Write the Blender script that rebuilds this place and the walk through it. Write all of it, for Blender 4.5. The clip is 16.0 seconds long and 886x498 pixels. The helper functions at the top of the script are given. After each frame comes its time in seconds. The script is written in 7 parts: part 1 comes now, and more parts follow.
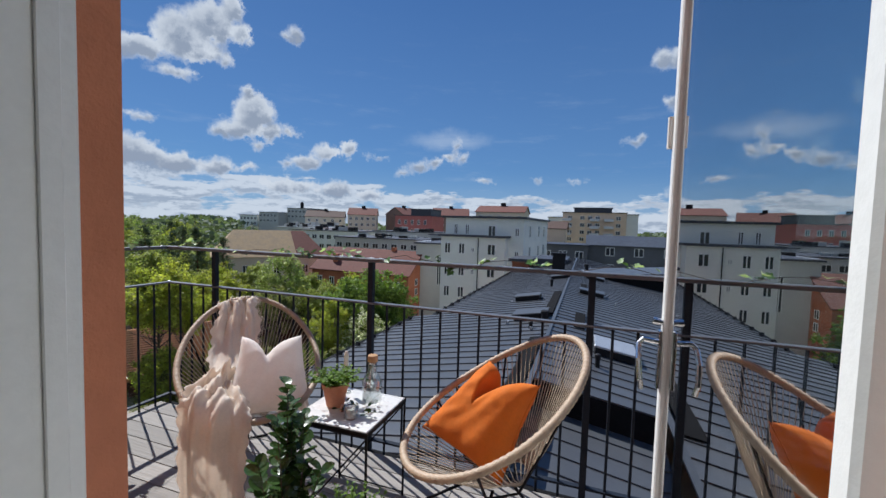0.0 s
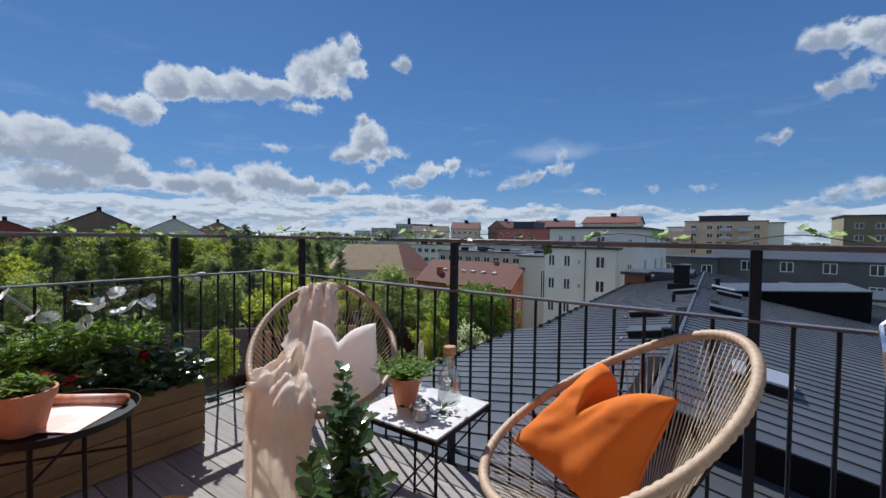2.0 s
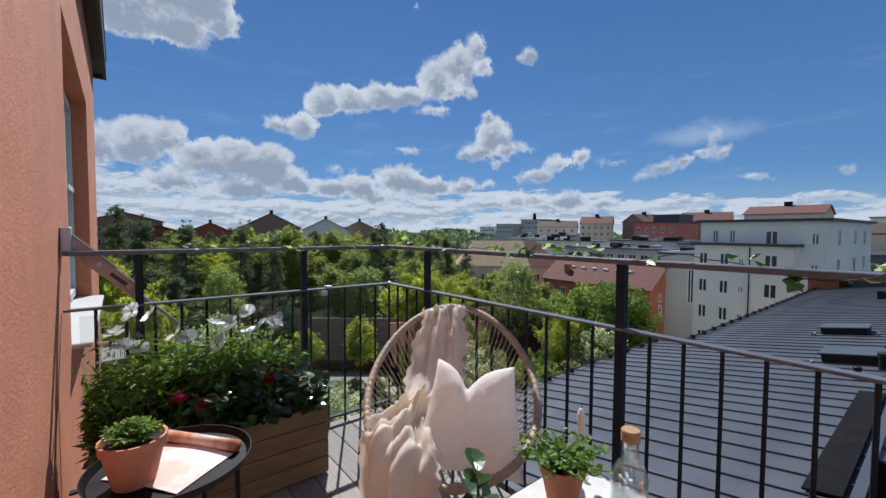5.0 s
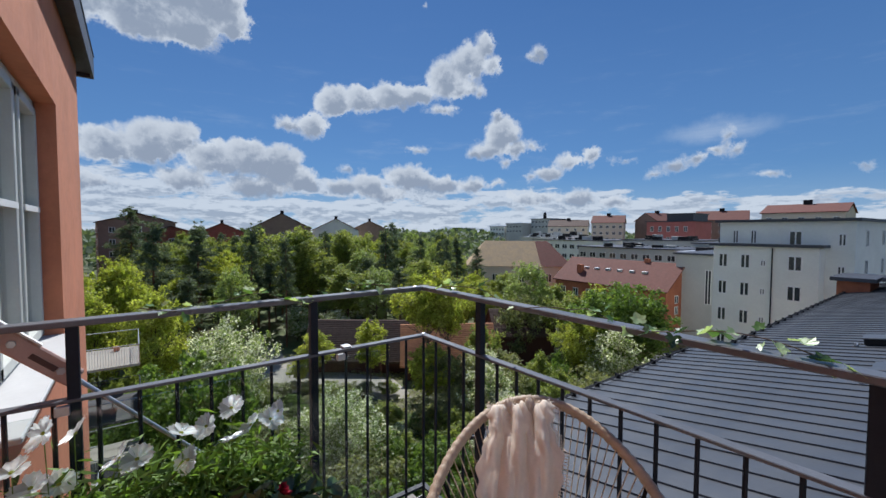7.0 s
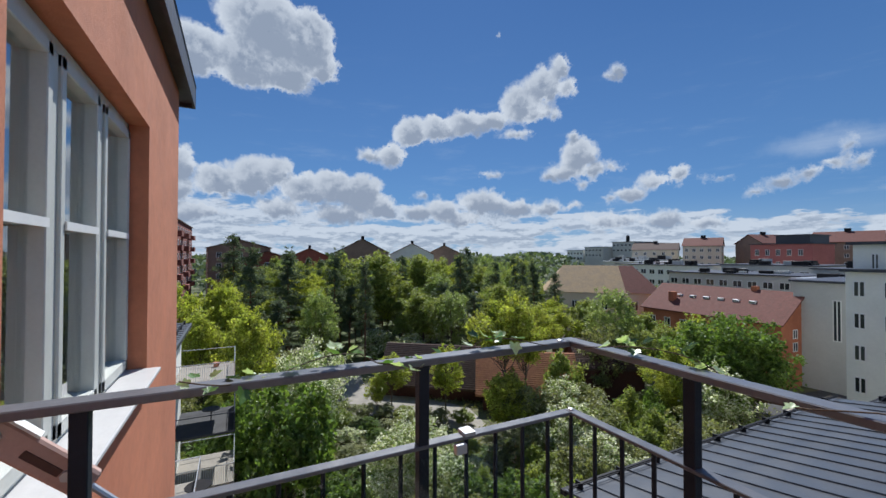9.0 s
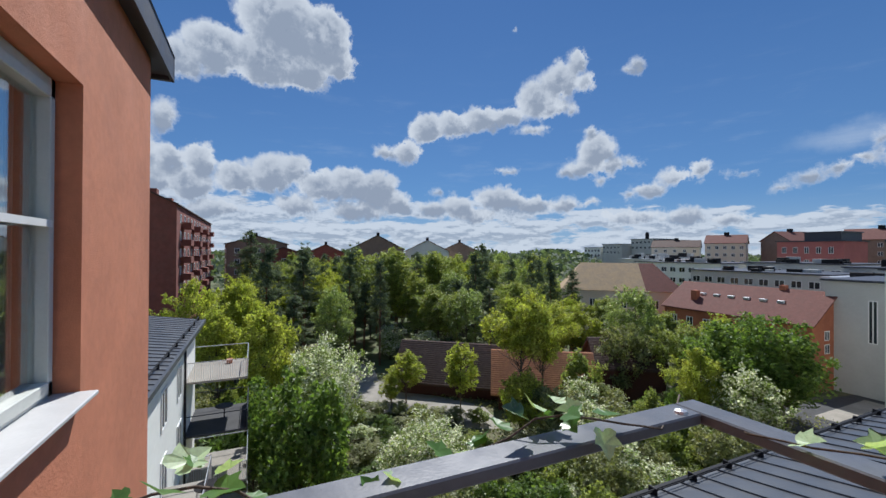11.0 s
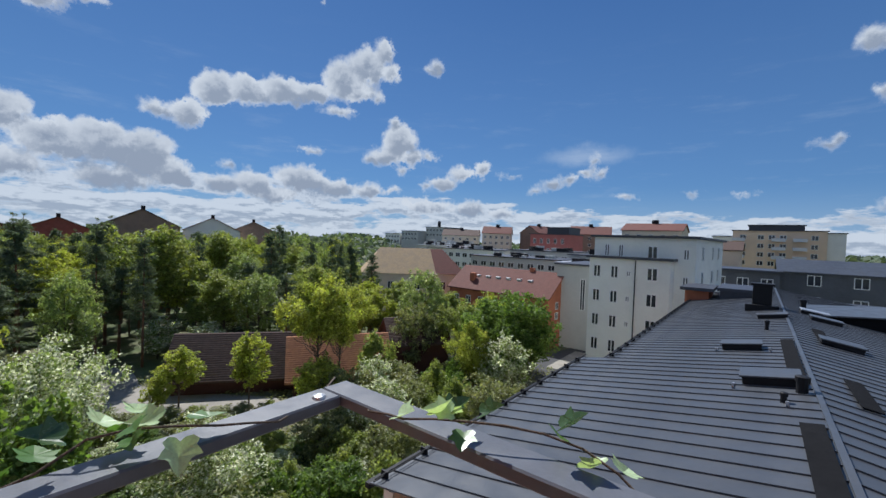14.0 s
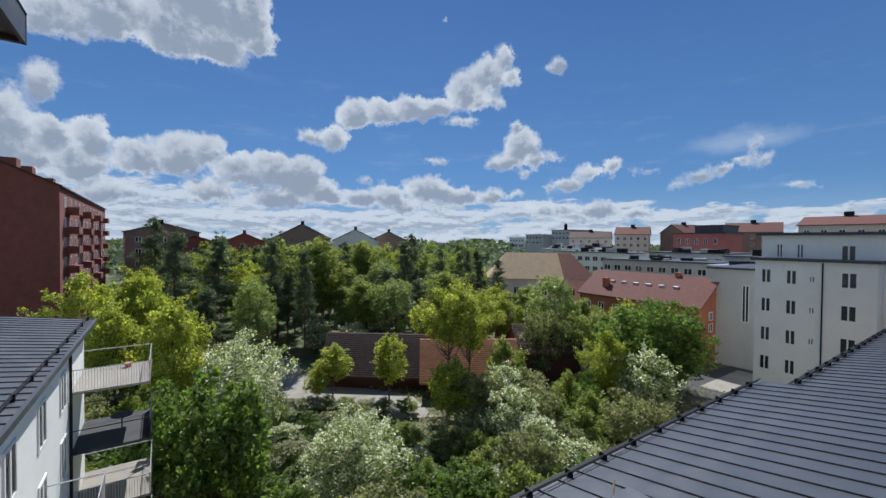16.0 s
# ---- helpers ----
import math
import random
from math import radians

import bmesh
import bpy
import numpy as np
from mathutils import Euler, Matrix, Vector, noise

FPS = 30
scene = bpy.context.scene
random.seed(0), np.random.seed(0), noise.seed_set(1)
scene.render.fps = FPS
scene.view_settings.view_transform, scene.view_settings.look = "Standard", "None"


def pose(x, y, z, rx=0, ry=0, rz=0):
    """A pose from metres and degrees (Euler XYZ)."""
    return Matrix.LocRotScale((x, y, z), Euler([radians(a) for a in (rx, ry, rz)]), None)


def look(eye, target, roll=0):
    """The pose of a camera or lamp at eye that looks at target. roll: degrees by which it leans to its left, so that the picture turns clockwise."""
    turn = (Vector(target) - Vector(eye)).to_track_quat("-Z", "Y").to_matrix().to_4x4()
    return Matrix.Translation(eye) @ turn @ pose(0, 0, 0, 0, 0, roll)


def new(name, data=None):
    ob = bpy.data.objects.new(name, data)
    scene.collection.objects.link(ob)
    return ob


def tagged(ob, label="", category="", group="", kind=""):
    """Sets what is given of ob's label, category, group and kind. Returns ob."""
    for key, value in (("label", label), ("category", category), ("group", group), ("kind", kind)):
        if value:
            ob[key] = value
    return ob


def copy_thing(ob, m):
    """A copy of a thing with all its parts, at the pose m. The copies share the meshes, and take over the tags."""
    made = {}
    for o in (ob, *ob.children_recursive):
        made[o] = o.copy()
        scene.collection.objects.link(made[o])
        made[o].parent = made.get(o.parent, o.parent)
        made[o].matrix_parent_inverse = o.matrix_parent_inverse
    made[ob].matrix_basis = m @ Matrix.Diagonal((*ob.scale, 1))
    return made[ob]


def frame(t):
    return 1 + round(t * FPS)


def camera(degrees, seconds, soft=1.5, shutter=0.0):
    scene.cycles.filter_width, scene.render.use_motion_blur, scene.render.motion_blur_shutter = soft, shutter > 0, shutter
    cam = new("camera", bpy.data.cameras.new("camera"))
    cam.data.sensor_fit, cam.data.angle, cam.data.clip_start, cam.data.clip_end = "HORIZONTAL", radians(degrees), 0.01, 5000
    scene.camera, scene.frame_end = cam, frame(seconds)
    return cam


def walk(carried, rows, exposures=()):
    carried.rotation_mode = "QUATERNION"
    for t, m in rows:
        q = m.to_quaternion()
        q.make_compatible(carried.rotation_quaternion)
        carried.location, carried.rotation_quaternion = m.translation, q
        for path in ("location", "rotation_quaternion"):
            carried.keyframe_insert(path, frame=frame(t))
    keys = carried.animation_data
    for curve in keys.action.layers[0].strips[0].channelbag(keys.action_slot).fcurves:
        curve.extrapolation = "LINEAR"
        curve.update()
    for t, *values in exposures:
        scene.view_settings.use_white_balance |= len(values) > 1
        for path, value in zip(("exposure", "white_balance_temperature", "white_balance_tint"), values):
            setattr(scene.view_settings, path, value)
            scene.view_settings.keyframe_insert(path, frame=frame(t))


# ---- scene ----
cam = camera(95.0, 16.0)
EXPOSURE = [(0, 0.28, 5950, 9), (16, 0.28, 5950, 9)]
PATH = [
    (0, (0.829, 0.67, 1.433), (0.162, 2.552, 1.318), 1.7),
    (0.5, (0.836, 0.778, 1.372), (0.134, 2.649, 1.292), 1.3),
    (1, (0.82, 0.903, 1.324), (-0.03, 2.712, 1.257), 1.0),
    (1.5, (0.788, 0.988, 1.274), (-0.205, 2.723, 1.217), 0.7),
    (2, (0.743, 1.048, 1.222), (-0.373, 2.706, 1.164), 0.9),
    (2.5, (0.694, 1.111, 1.197), (-0.553, 2.674, 1.134), 0.7),
    (3, (0.642, 1.171, 1.178), (-0.722, 2.633, 1.11), 0.4),
    (3.5, (0.596, 1.213, 1.178), (-0.884, 2.556, 1.106), 0.3),
    (4, (0.553, 1.247, 1.193), (-1.015, 2.485, 1.114), 0.2),
    (6.5, (-0.12, 1.545, 1.51), (-1.669, 2.806, 1.415), 0.6),
    (7, (-0.321, 1.609, 1.526), (-1.911, 2.819, 1.437), 0.2),
    (7.5, (-0.504, 1.688, 1.557), (-2.184, 2.772, 1.502), 0.3),
    (8, (-0.701, 1.68, 1.573), (-2.445, 2.659, 1.564), 0.3),
    (8.5, (-0.856, 1.689, 1.563), (-2.624, 2.624, 1.58), 0.1),
    (9, (-1.015, 1.742, 1.543), (-2.798, 2.647, 1.572), 0.1),
    (11.5, (-1.718, 2.15, 1.518), (-3.535, 2.984, 1.528), 0.3),
    (12, (-1.697, 2.177, 1.503), (-3.462, 3.116, 1.482), 0.6),
    (12.5, (-1.577, 2.109, 1.524), (-3.254, 3.198, 1.49), 0.9),
    (13, (-1.531, 2.168, 1.523), (-3.104, 3.402, 1.482), 1.2),
    (13.5, (-1.534, 2.294, 1.515), (-2.958, 3.698, 1.471), 1.6),
    (14, (-1.567, 2.391, 1.517), (-2.797, 3.968, 1.471), 2.1),
    (14.5, (-1.627, 2.436, 1.557), (-2.705, 4.119, 1.515), 2.4),
    (15, (-1.714, 2.473, 1.576), (-2.825, 4.135, 1.54), 2.1),
    (15.5, (-1.827, 2.513, 1.588), (-3.19, 3.976, 1.545), 1.4),
    (16, (-1.835, 2.247, 1.653), (-3.48, 3.385, 1.616), 0.5),
]
walk(cam, [(t, look(eye, target, roll)) for t, eye, target, roll in PATH], EXPOSURE)

# ---- world, sun, exposure ----
SUN_EL, SUN_YAW = radians(50), radians(62)
SUN_DIR = Vector((-math.sin(SUN_YAW) * math.cos(SUN_EL), math.cos(SUN_YAW) * math.cos(SUN_EL), math.sin(SUN_EL)))
GROUND = -17.0


class Nodes:
    """A short way to write node trees."""

    def __init__(self, tree):
        self.t = tree
        tree.nodes.clear()

    def add(self, kind, **props):
        node = self.t.nodes.new(kind)
        for key, value in props.items():
            if key == "op":
                node.operation = value
            elif key == "blend":
                node.blend_type = value
        return node

    def put(self, socket, value):
        if isinstance(value, bpy.types.NodeSocket):
            self.t.links.new(value, socket)
        elif isinstance(value, (tuple, list)) and len(value) == 3 and socket.type == "RGBA":
            socket.default_value = (*value, 1)
        else:
            socket.default_value = value

    def math(self, op, a, b=0.0, c=0.0, clamp=False):
        n = self.add("ShaderNodeMath", op=op)
        n.use_clamp = clamp
        for s, v in zip(n.inputs, (a, b, c)):
            self.put(s, v)
        return n.outputs[0]

    def vec(self, op, a, b=(0, 0, 0)):
        n = self.add("ShaderNodeVectorMath", op=op)
        self.put(n.inputs[0], a)
        self.put(n.inputs[1], b)
        return n.outputs["Value"] if op in ("LENGTH", "DOT_PRODUCT", "DISTANCE") else n.outputs[0]

    def noise(self, vector, scale, detail=3.0, rough=0.5, out=0):
        n = self.add("ShaderNodeTexNoise")
        self.put(n.inputs["Vector"], vector)
        n.inputs["Scale"].default_value = scale
        n.inputs["Detail"].default_value = detail
        n.inputs["Roughness"].default_value = rough
        return n.outputs[out]

    def ramp(self, value, lo, hi, a=0.0, b=1.0, smooth=True):
        n = self.add("ShaderNodeMapRange")
        n.interpolation_type = "SMOOTHSTEP" if smooth else "LINEAR"
        for s, v in zip((n.inputs[0], n.inputs[1], n.inputs[2], n.inputs[3], n.inputs[4]), (value, lo, hi, a, b)):
            self.put(s, v)
        return n.outputs[0]

    def mix(self, f, a, b, blend="MIX"):
        n = self.add("ShaderNodeMix")
        n.data_type, n.blend_type = "RGBA", blend
        self.put(n.inputs[0], f)
        self.put(n.inputs[6], a)
        self.put(n.inputs[7], b)
        return n.outputs[2]


def az_el(yaw, el):
    a, e = radians(yaw), radians(el)
    return (-math.sin(a) * math.cos(e), math.cos(a) * math.cos(e), math.sin(e))


def make_world():
    world = bpy.data.worlds.new("sky")
    scene.world = world
    world.use_nodes = True
    n = Nodes(world.node_tree)
    out = n.add("ShaderNodeOutputWorld")
    sky = n.add("ShaderNodeTexSky")
    sky.sky_type = "NISHITA"
    sky.sun_disc = False
    sky.sun_elevation = SUN_EL
    sky.sun_rotation = -SUN_YAW
    sky.air_density, sky.dust_density, sky.ozone_density = 1.0, 0.25, 3.5
    co = n.add("ShaderNodeTexCoord").outputs["Generated"]
    # cumulus: heaped puffs with billowed edges; each puff is (yaw, elevation, half width, half height) in degrees
    sep = n.add("ShaderNodeSeparateXYZ")
    n.put(sep.inputs[0], co)
    yaw = n.math("DEGREES", n.math("ARCTAN2", n.math("MULTIPLY", sep.outputs[0], -1.0), sep.outputs[1]))
    elev = n.math("DEGREES", n.math("ARCSINE", sep.outputs[2]))
    coarse = n.math("SUBTRACT", n.noise(co, 13.0, 10.0, 0.66), 0.5)
    bulge = n.math("SUBTRACT", n.noise(n.vec("ADD", co, (3.1, 1.7, 0.4)), 52.0, 5.0, 0.6), 0.5)
    here = n.add("ShaderNodeCombineXYZ")
    n.put(here.inputs[0], n.math("MULTIPLY_ADD", coarse, 3.2, yaw))
    n.put(here.inputs[1], n.math("MULTIPLY_ADD", n.math("SUBTRACT", n.noise(n.vec("ADD", co, (5.2, 0.3, 2.4)), 20.0, 8.0, 0.62), 0.5), 2.4, elev))
    here = here.outputs[0]
    cover = under = None
    for y0, e0, a, b in CLOUDS:
        v = n.vec("MULTIPLY", n.vec("SUBTRACT", here, (float(y0), float(e0), 0.0)), (1.0 / a, 1.0 / b, 0.0))
        r = n.math("MULTIPLY_ADD", n.vec("LENGTH", v), -float(min(a, b)), float(min(a, b)))
        cover = r if cover is None else n.math("SMOOTH_MAX", cover, r, 0.9)
        r = n.math("SUBTRACT", 1.0, n.vec("LENGTH", n.vec("ADD", v, (0.10, 0.50, 0.0))))
        under = r if under is None else n.math("MAXIMUM", under, r)
    # low rows of cumulus over the horizon
    flat = n.add("ShaderNodeCombineXYZ")
    n.put(flat.inputs[0], n.math("MULTIPLY", yaw, 0.060))
    n.put(flat.inputs[1], n.math("MULTIPLY", elev, 0.21))
    rows = n.noise(flat.outputs[0], 2.6, 8.0, 0.6)
    rows_up = n.noise(n.vec("ADD", flat.outputs[0], (0.02, 0.10, 0.0)), 2.6, 8.0, 0.6)
    top = n.math("MULTIPLY_ADD", n.ramp(yaw, 0.0, 75.0), 3.2, 3.2)
    band = n.math("SUBTRACT", n.math("MULTIPLY_ADD", rows, 9.0, -3.4), n.math("MULTIPLY", n.math("MAXIMUM", n.math("SUBTRACT", elev, top), 0.0), 1.3))
    band = n.math("MINIMUM", band, 1.6)
    billow = n.math("MULTIPLY_ADD", coarse, 3.6, n.math("MULTIPLY", bulge, 1.3))
    heap = n.math("ADD", cover, billow)
    mask = n.math("MAXIMUM", n.ramp(heap, -0.05, n.math("MULTIPLY_ADD", n.ramp(coarse, -0.15, 0.15), 0.75, 0.35)), n.math("MULTIPLY", n.ramp(band, 0.0, 0.8), 0.85))
    low_side = n.ramp(n.math("MULTIPLY_ADD", coarse, 2.2, n.math("MULTIPLY_ADD", bulge, -0.8, under)), -0.1, 0.75)
    core = n.math("MULTIPLY", n.ramp(heap, 0.15, 2.0), n.ramp(n.math("MULTIPLY_ADD", bulge, 1.4, coarse), -0.20, 0.18, 0.95, 0.45))
    depth = n.math("MULTIPLY", n.ramp(heap, 0.05, 0.8), n.math("MAXIMUM", n.math("MULTIPLY", low_side, 0.9), core))
    grey_rows = n.math("MULTIPLY", n.ramp(n.math("SUBTRACT", rows_up, rows), -0.05, 0.06, 0.0, 0.72), n.ramp(band, 0.1, 1.2))
    shade = n.mix(n.ramp(heap, -0.1, 0.3), grey_rows, depth)
    lit = n.mix(shade, (7.3, 7.6, 8.0), (2.9, 3.4, 4.3))
    # thin high cloud and the pale haze over the horizon
    veil_v = n.add("ShaderNodeCombineXYZ")
    n.put(veil_v.inputs[0], n.math("MULTIPLY", yaw, 0.03))
    n.put(veil_v.inputs[1], n.math("MULTIPLY", elev, 0.16))
    wisp = n.noise(veil_v.outputs[0], 3.0, 7.0, 0.65)
    veil = n.math("MULTIPLY", n.ramp(wisp, 0.52, 0.8, 0.0, 0.25), n.ramp(elev, 4.0, 30.0, 1.0, 0.0))
    streak = n.vec("LENGTH", n.vec("MULTIPLY", n.vec("SUBTRACT", here, (19.0, 11.6, 0.0)), (0.15, 0.62, 0.0)))
    veil = n.math("MAXIMUM", veil, n.math("MULTIPLY", n.ramp(streak, 0.2, 1.1, 0.5, 0.0), n.ramp(wisp, 0.3, 0.6, 0.5, 1.0)))
    base = n.mix(1.0, sky.outputs[0], (0.385, 0.575, 0.80), "MULTIPLY")
    even = n.mix(n.ramp(elev, 0.0, 34.0, smooth=False), (1.75, 3.35, 5.8), (0.66, 1.62, 3.95))
    base = n.mix(0.6, base, even)
    base = n.mix(veil, base, (5.4, 6.2, 7.4))
    haze = n.ramp(elev, 0.0, 8.0, 0.5, 0.0)
    base = n.mix(haze, base, (4.2, 5.5, 7.1))
    color = n.mix(mask, base, lit)
    bg = n.add("ShaderNodeBackground")
    n.put(bg.inputs[0], color)
    bg.inputs[1].default_value = 0.074
    n.put(out.inputs[0], bg.outputs[0])


# heaps of cumulus in the view, and clouds around it, the unseen ones added as fill
CUMULUS_BIG = [(99.3, 21.6, 3.9, 2.3), (94.5, 23.6, 4.7, 2.9), (89.1, 23.5, 4.8, 3.3), (84.7, 23.6, 5.0, 3.4), (81.8, 26.8, 4.2, 3.7), (79.8, 23.9, 2.8, 2.3), (87.1, 28.0, 6.5, 3.2), (100.2, 15.1, 1.5, 2.0)]
CUMULUS_BANK = [(99.3, 10.6, 2.2, 1.9), (96.1, 11.0, 2.2, 2.2), (100.8, 8.1, 2.5, 2.2), (97.5, 8.0, 3.2, 2.4), (92.1, 9.2, 3.2, 2.5), (88.2, 9.9, 3.5, 2.5), (85.5, 10.7, 2.6, 2.0), (82.0, 8.8, 3.6, 2.5), (78.3, 9.3, 3.4, 2.5), (74.8, 8.5, 3.6, 2.5), (72.1, 6.7, 2.5, 2.0), (85.2, 6.1, 3.7, 1.7), (77.2, 5.6, 4.9, 1.5), (94.7, 5.3, 4.5, 1.5)]
CUMULUS_LONG = [(73.5, 13.6, 1.9, 1.1), (70.2, 13.7, 2.7, 2.0), (67.6, 16.6, 2.9, 2.4), (63.9, 17.5, 3.1, 2.0), (60.0, 18.1, 3.3, 2.0), (56.1, 18.4, 3.6, 1.6), (52.1, 20.3, 3.5, 2.5), (49.2, 22.2, 3.3, 2.3), (46.9, 24.2, 1.7, 1.7), (45.8, 21.5, 1.8, 1.5), (50.4, 19.0, 3.0, 1.7), (52.5, 16.4, 2.8, 0.9), (47.8, 18.2, 0.8, 1.3)]
CUMULUS_TOWER = [(44.6, 13.2, 2.6, 2.5), (45.2, 15.8, 1.1, 1.1), (46.1, 11.3, 3.1, 1.5), (43.1, 11.0, 3.1, 1.2), (43.8, 9.7, 1.5, 0.8), (40.5, 11.4, 1.5, 0.7), (48.6, 10.7, 1.2, 0.8), (40.8, 22.2, 1.0, 0.7), (40.0, 22.9, 0.8, 1.0), (56.3, 11.1, 2.1, 0.7), (55.3, 28.2, 0.6, 0.7)]
CUMULUS_ROW = [(38.3, 8.0, 2.7, 1.3), (35.2, 9.2, 2.6, 1.4), (32.8, 10.1, 1.6, 1.3), (40.6, 7.3, 1.2, 0.7), (29.6, 9.1, 1.3, 0.3), (25.6, 7.2, 1.2, 0.6), (23.4, 7.9, 1.9, 0.8), (21.0, 8.6, 1.9, 0.9), (19.0, 9.3, 1.5, 0.9), (18.2, 10.6, 0.6, 0.9), (17.3, 9.2, 0.7, 0.5), (13.9, 6.6, 1.8, 0.7)]
CUMULUS_LOW = [(66.9, 6.0, 2.8, 1.5), (63.4, 6.3, 3.3, 1.7), (57.5, 7.3, 4.4, 1.9), (53.3, 6.5, 3.3, 1.6), (60.6, 5.2, 4.7, 1.4), (48.6, 6.2, 3.1, 1.2), (45.3, 6.7, 2.4, 0.8), (66.0, 8.4, 1.7, 0.5), (40.4, 4.6, 5.1, 1.4), (34.4, 4.5, 4.1, 1.2), (30.1, 3.9, 3.8, 1.1)]
CUMULUS_EAST = [(7.2, 6.2, 1.1, 0.5), (2.0, 6.5, 1.6, 0.5), (-4.8, 11.1, 1.0, 0.5), (-5.7, 11.6, 0.7, 0.6), (-9.5, 4.9, 1.1, 0.5), (-12.8, 5.3, 1.8, 1.1), (-7.6, 20.2, 1.3, 1.2), (-9.7, 20.3, 2.0, 1.4), (-11.8, 20.1, 1.7, 1.5), (-13.3, 18.9, 1.7, 1.8), (-10.8, 18.5, 1.2, 0.6), (-9.0, 15.6, 1.4, 0.8), (-11.1, 16.0, 1.6, 1.1), (-12.8, 16.5, 1.4, 1.0), (-14.7, 16.5, 1.4, 1.0)]
# the wide clouds here stand out of view, added to brighten shaded faces
CUMULUS_AROUND_FILL = [(-20, 9, 5, 2), (-30, 14, 6, 3), (120, 16, 9, 4), (111, 21, 6, 4), (106, 11, 6, 4), (140, 20, 10, 5), (170, 32, 25, 12), (-150, 42, 25, 14), (-110, 26, 24, 10), (-70, 38, 20, 9), (160, 12, 22, 6), (-165, 14, 20, 6), (-95, 10, 20, 5), (-60, 12, 16, 5)]
CLOUDS = CUMULUS_BIG + CUMULUS_BANK + CUMULUS_LONG + CUMULUS_TOWER + CUMULUS_ROW + CUMULUS_LOW + CUMULUS_EAST + CUMULUS_AROUND_FILL
make_world()
sun = new("sun", bpy.data.lights.new("sun", "SUN"))
sun.data.energy, sun.data.angle, sun.data.color = 4.8, radians(0.5), (1.0, 0.95, 0.88)
sun.matrix_world = look((0, 0, 0), -SUN_DIR)



# ---- materials ----
def material(name, color, rough=0.7, metal=0.0, vary=0.12, scale=6.0, bump=0.15, bump_scale=60.0, second=None, patch=0.0,
             each=0.0, stretch=(1, 1, 1), spec=0.5, island=0.0, thin=0.0, through_tint=(1.25, 1.3, 0.6)):
    """A surface with mottling at two scales and fine relief. second: a second colour in patches; each: variation from piece to piece."""
    m = bpy.data.materials.new(name)
    m.use_nodes = True
    n = Nodes(m.node_tree)
    out, p = n.add("ShaderNodeOutputMaterial"), n.add("ShaderNodeBsdfPrincipled")
    co = n.add("ShaderNodeTexCoord").outputs["Object"]
    if stretch != (1, 1, 1):
        co = n.vec("MULTIPLY", co, stretch)
    c = color
    if second or patch:
        c = n.mix(n.ramp(n.noise(co, scale * 0.35, 5.0, 0.6), 0.42, 0.62, 0.0, patch or 0.6), c, second or tuple(v * 0.6 for v in color))
    if vary:
        k = n.ramp(n.noise(co, scale, 4.0, 0.6), 0.25, 0.75, 1 - vary, 1 + vary, smooth=False)
        k = n.math("MULTIPLY", k, n.ramp(n.noise(co, scale * 9, 3.0, 0.6), 0.25, 0.75, 1 - vary * 0.7, 1 + vary * 0.7, smooth=False))
        if each:
            k = n.math("MULTIPLY", k, n.ramp(n.add("ShaderNodeObjectInfo").outputs["Random"], 0.0, 1.0, 1 - each, 1 + each, smooth=False))
        if island:
            k = n.math("MULTIPLY", k, n.ramp(n.add("ShaderNodeNewGeometry").outputs["Random Per Island"], 0.0, 1.0, 1 - island, 1 + island, smooth=False))
        v = n.add("ShaderNodeCombineXYZ")
        for s in v.inputs:
            n.put(s, k)
        c = n.mix(1.0, c, v.outputs[0], "MULTIPLY")
    n.put(p.inputs["Base Color"], c)
    p.inputs["Metallic"].default_value = metal
    p.inputs["Specular IOR Level"].default_value = spec
    n.put(p.inputs["Roughness"], n.ramp(n.noise(co, scale * 2.3, 4.0), 0.3, 0.7, max(rough - 0.08, 0.02), min(rough + 0.08, 1.0), smooth=False))
    if bump:
        b = n.add("ShaderNodeBump")
        b.inputs["Strength"].default_value = bump
        b.inputs["Distance"].default_value = 0.02
        n.put(b.inputs["Height"], n.noise(co, bump_scale, 4.0, 0.65))
        n.put(p.inputs["Normal"], b.outputs[0])
    last = p.outputs[0]
    if thin:
        tr = n.add("ShaderNodeBsdfTranslucent")
        n.put(tr.inputs[0], n.mix(1.0, c, through_tint, "MULTIPLY"))
        mx = n.add("ShaderNodeMixShader")
        mx.inputs[0].default_value = thin
        n.put(mx.inputs[1], last)
        n.put(mx.inputs[2], tr.outputs[0])
        last = mx.outputs[0]
    n.put(out.inputs[0], last)
    return m


def glass_material(name, tint=(0.95, 1, 0.98), reflect=0.12, rough=0.0):
    """Window glass: clear with a Fresnel gloss."""
    m = bpy.data.materials.new(name)
    m.use_nodes = True
    n = Nodes(m.node_tree)
    out = n.add("ShaderNodeOutputMaterial")
    tr, gl, mx, fr = n.add("ShaderNodeBsdfTransparent"), n.add("ShaderNodeBsdfGlossy"), n.add("ShaderNodeMixShader"), n.add("ShaderNodeLayerWeight")
    n.put(tr.inputs[0], tint)
    gl.inputs["Roughness"].default_value = rough
    n.put(mx.inputs[0], n.math("ADD", n.math("MULTIPLY_ADD", n.math("POWER", fr.outputs["Facing"], 4.0), 0.9, 0.05), reflect, clamp=True))
    n.put(mx.inputs[1], tr.outputs[0])
    n.put(mx.inputs[2], gl.outputs[0])
    n.put(out.inputs[0], mx.outputs[0])
    return m


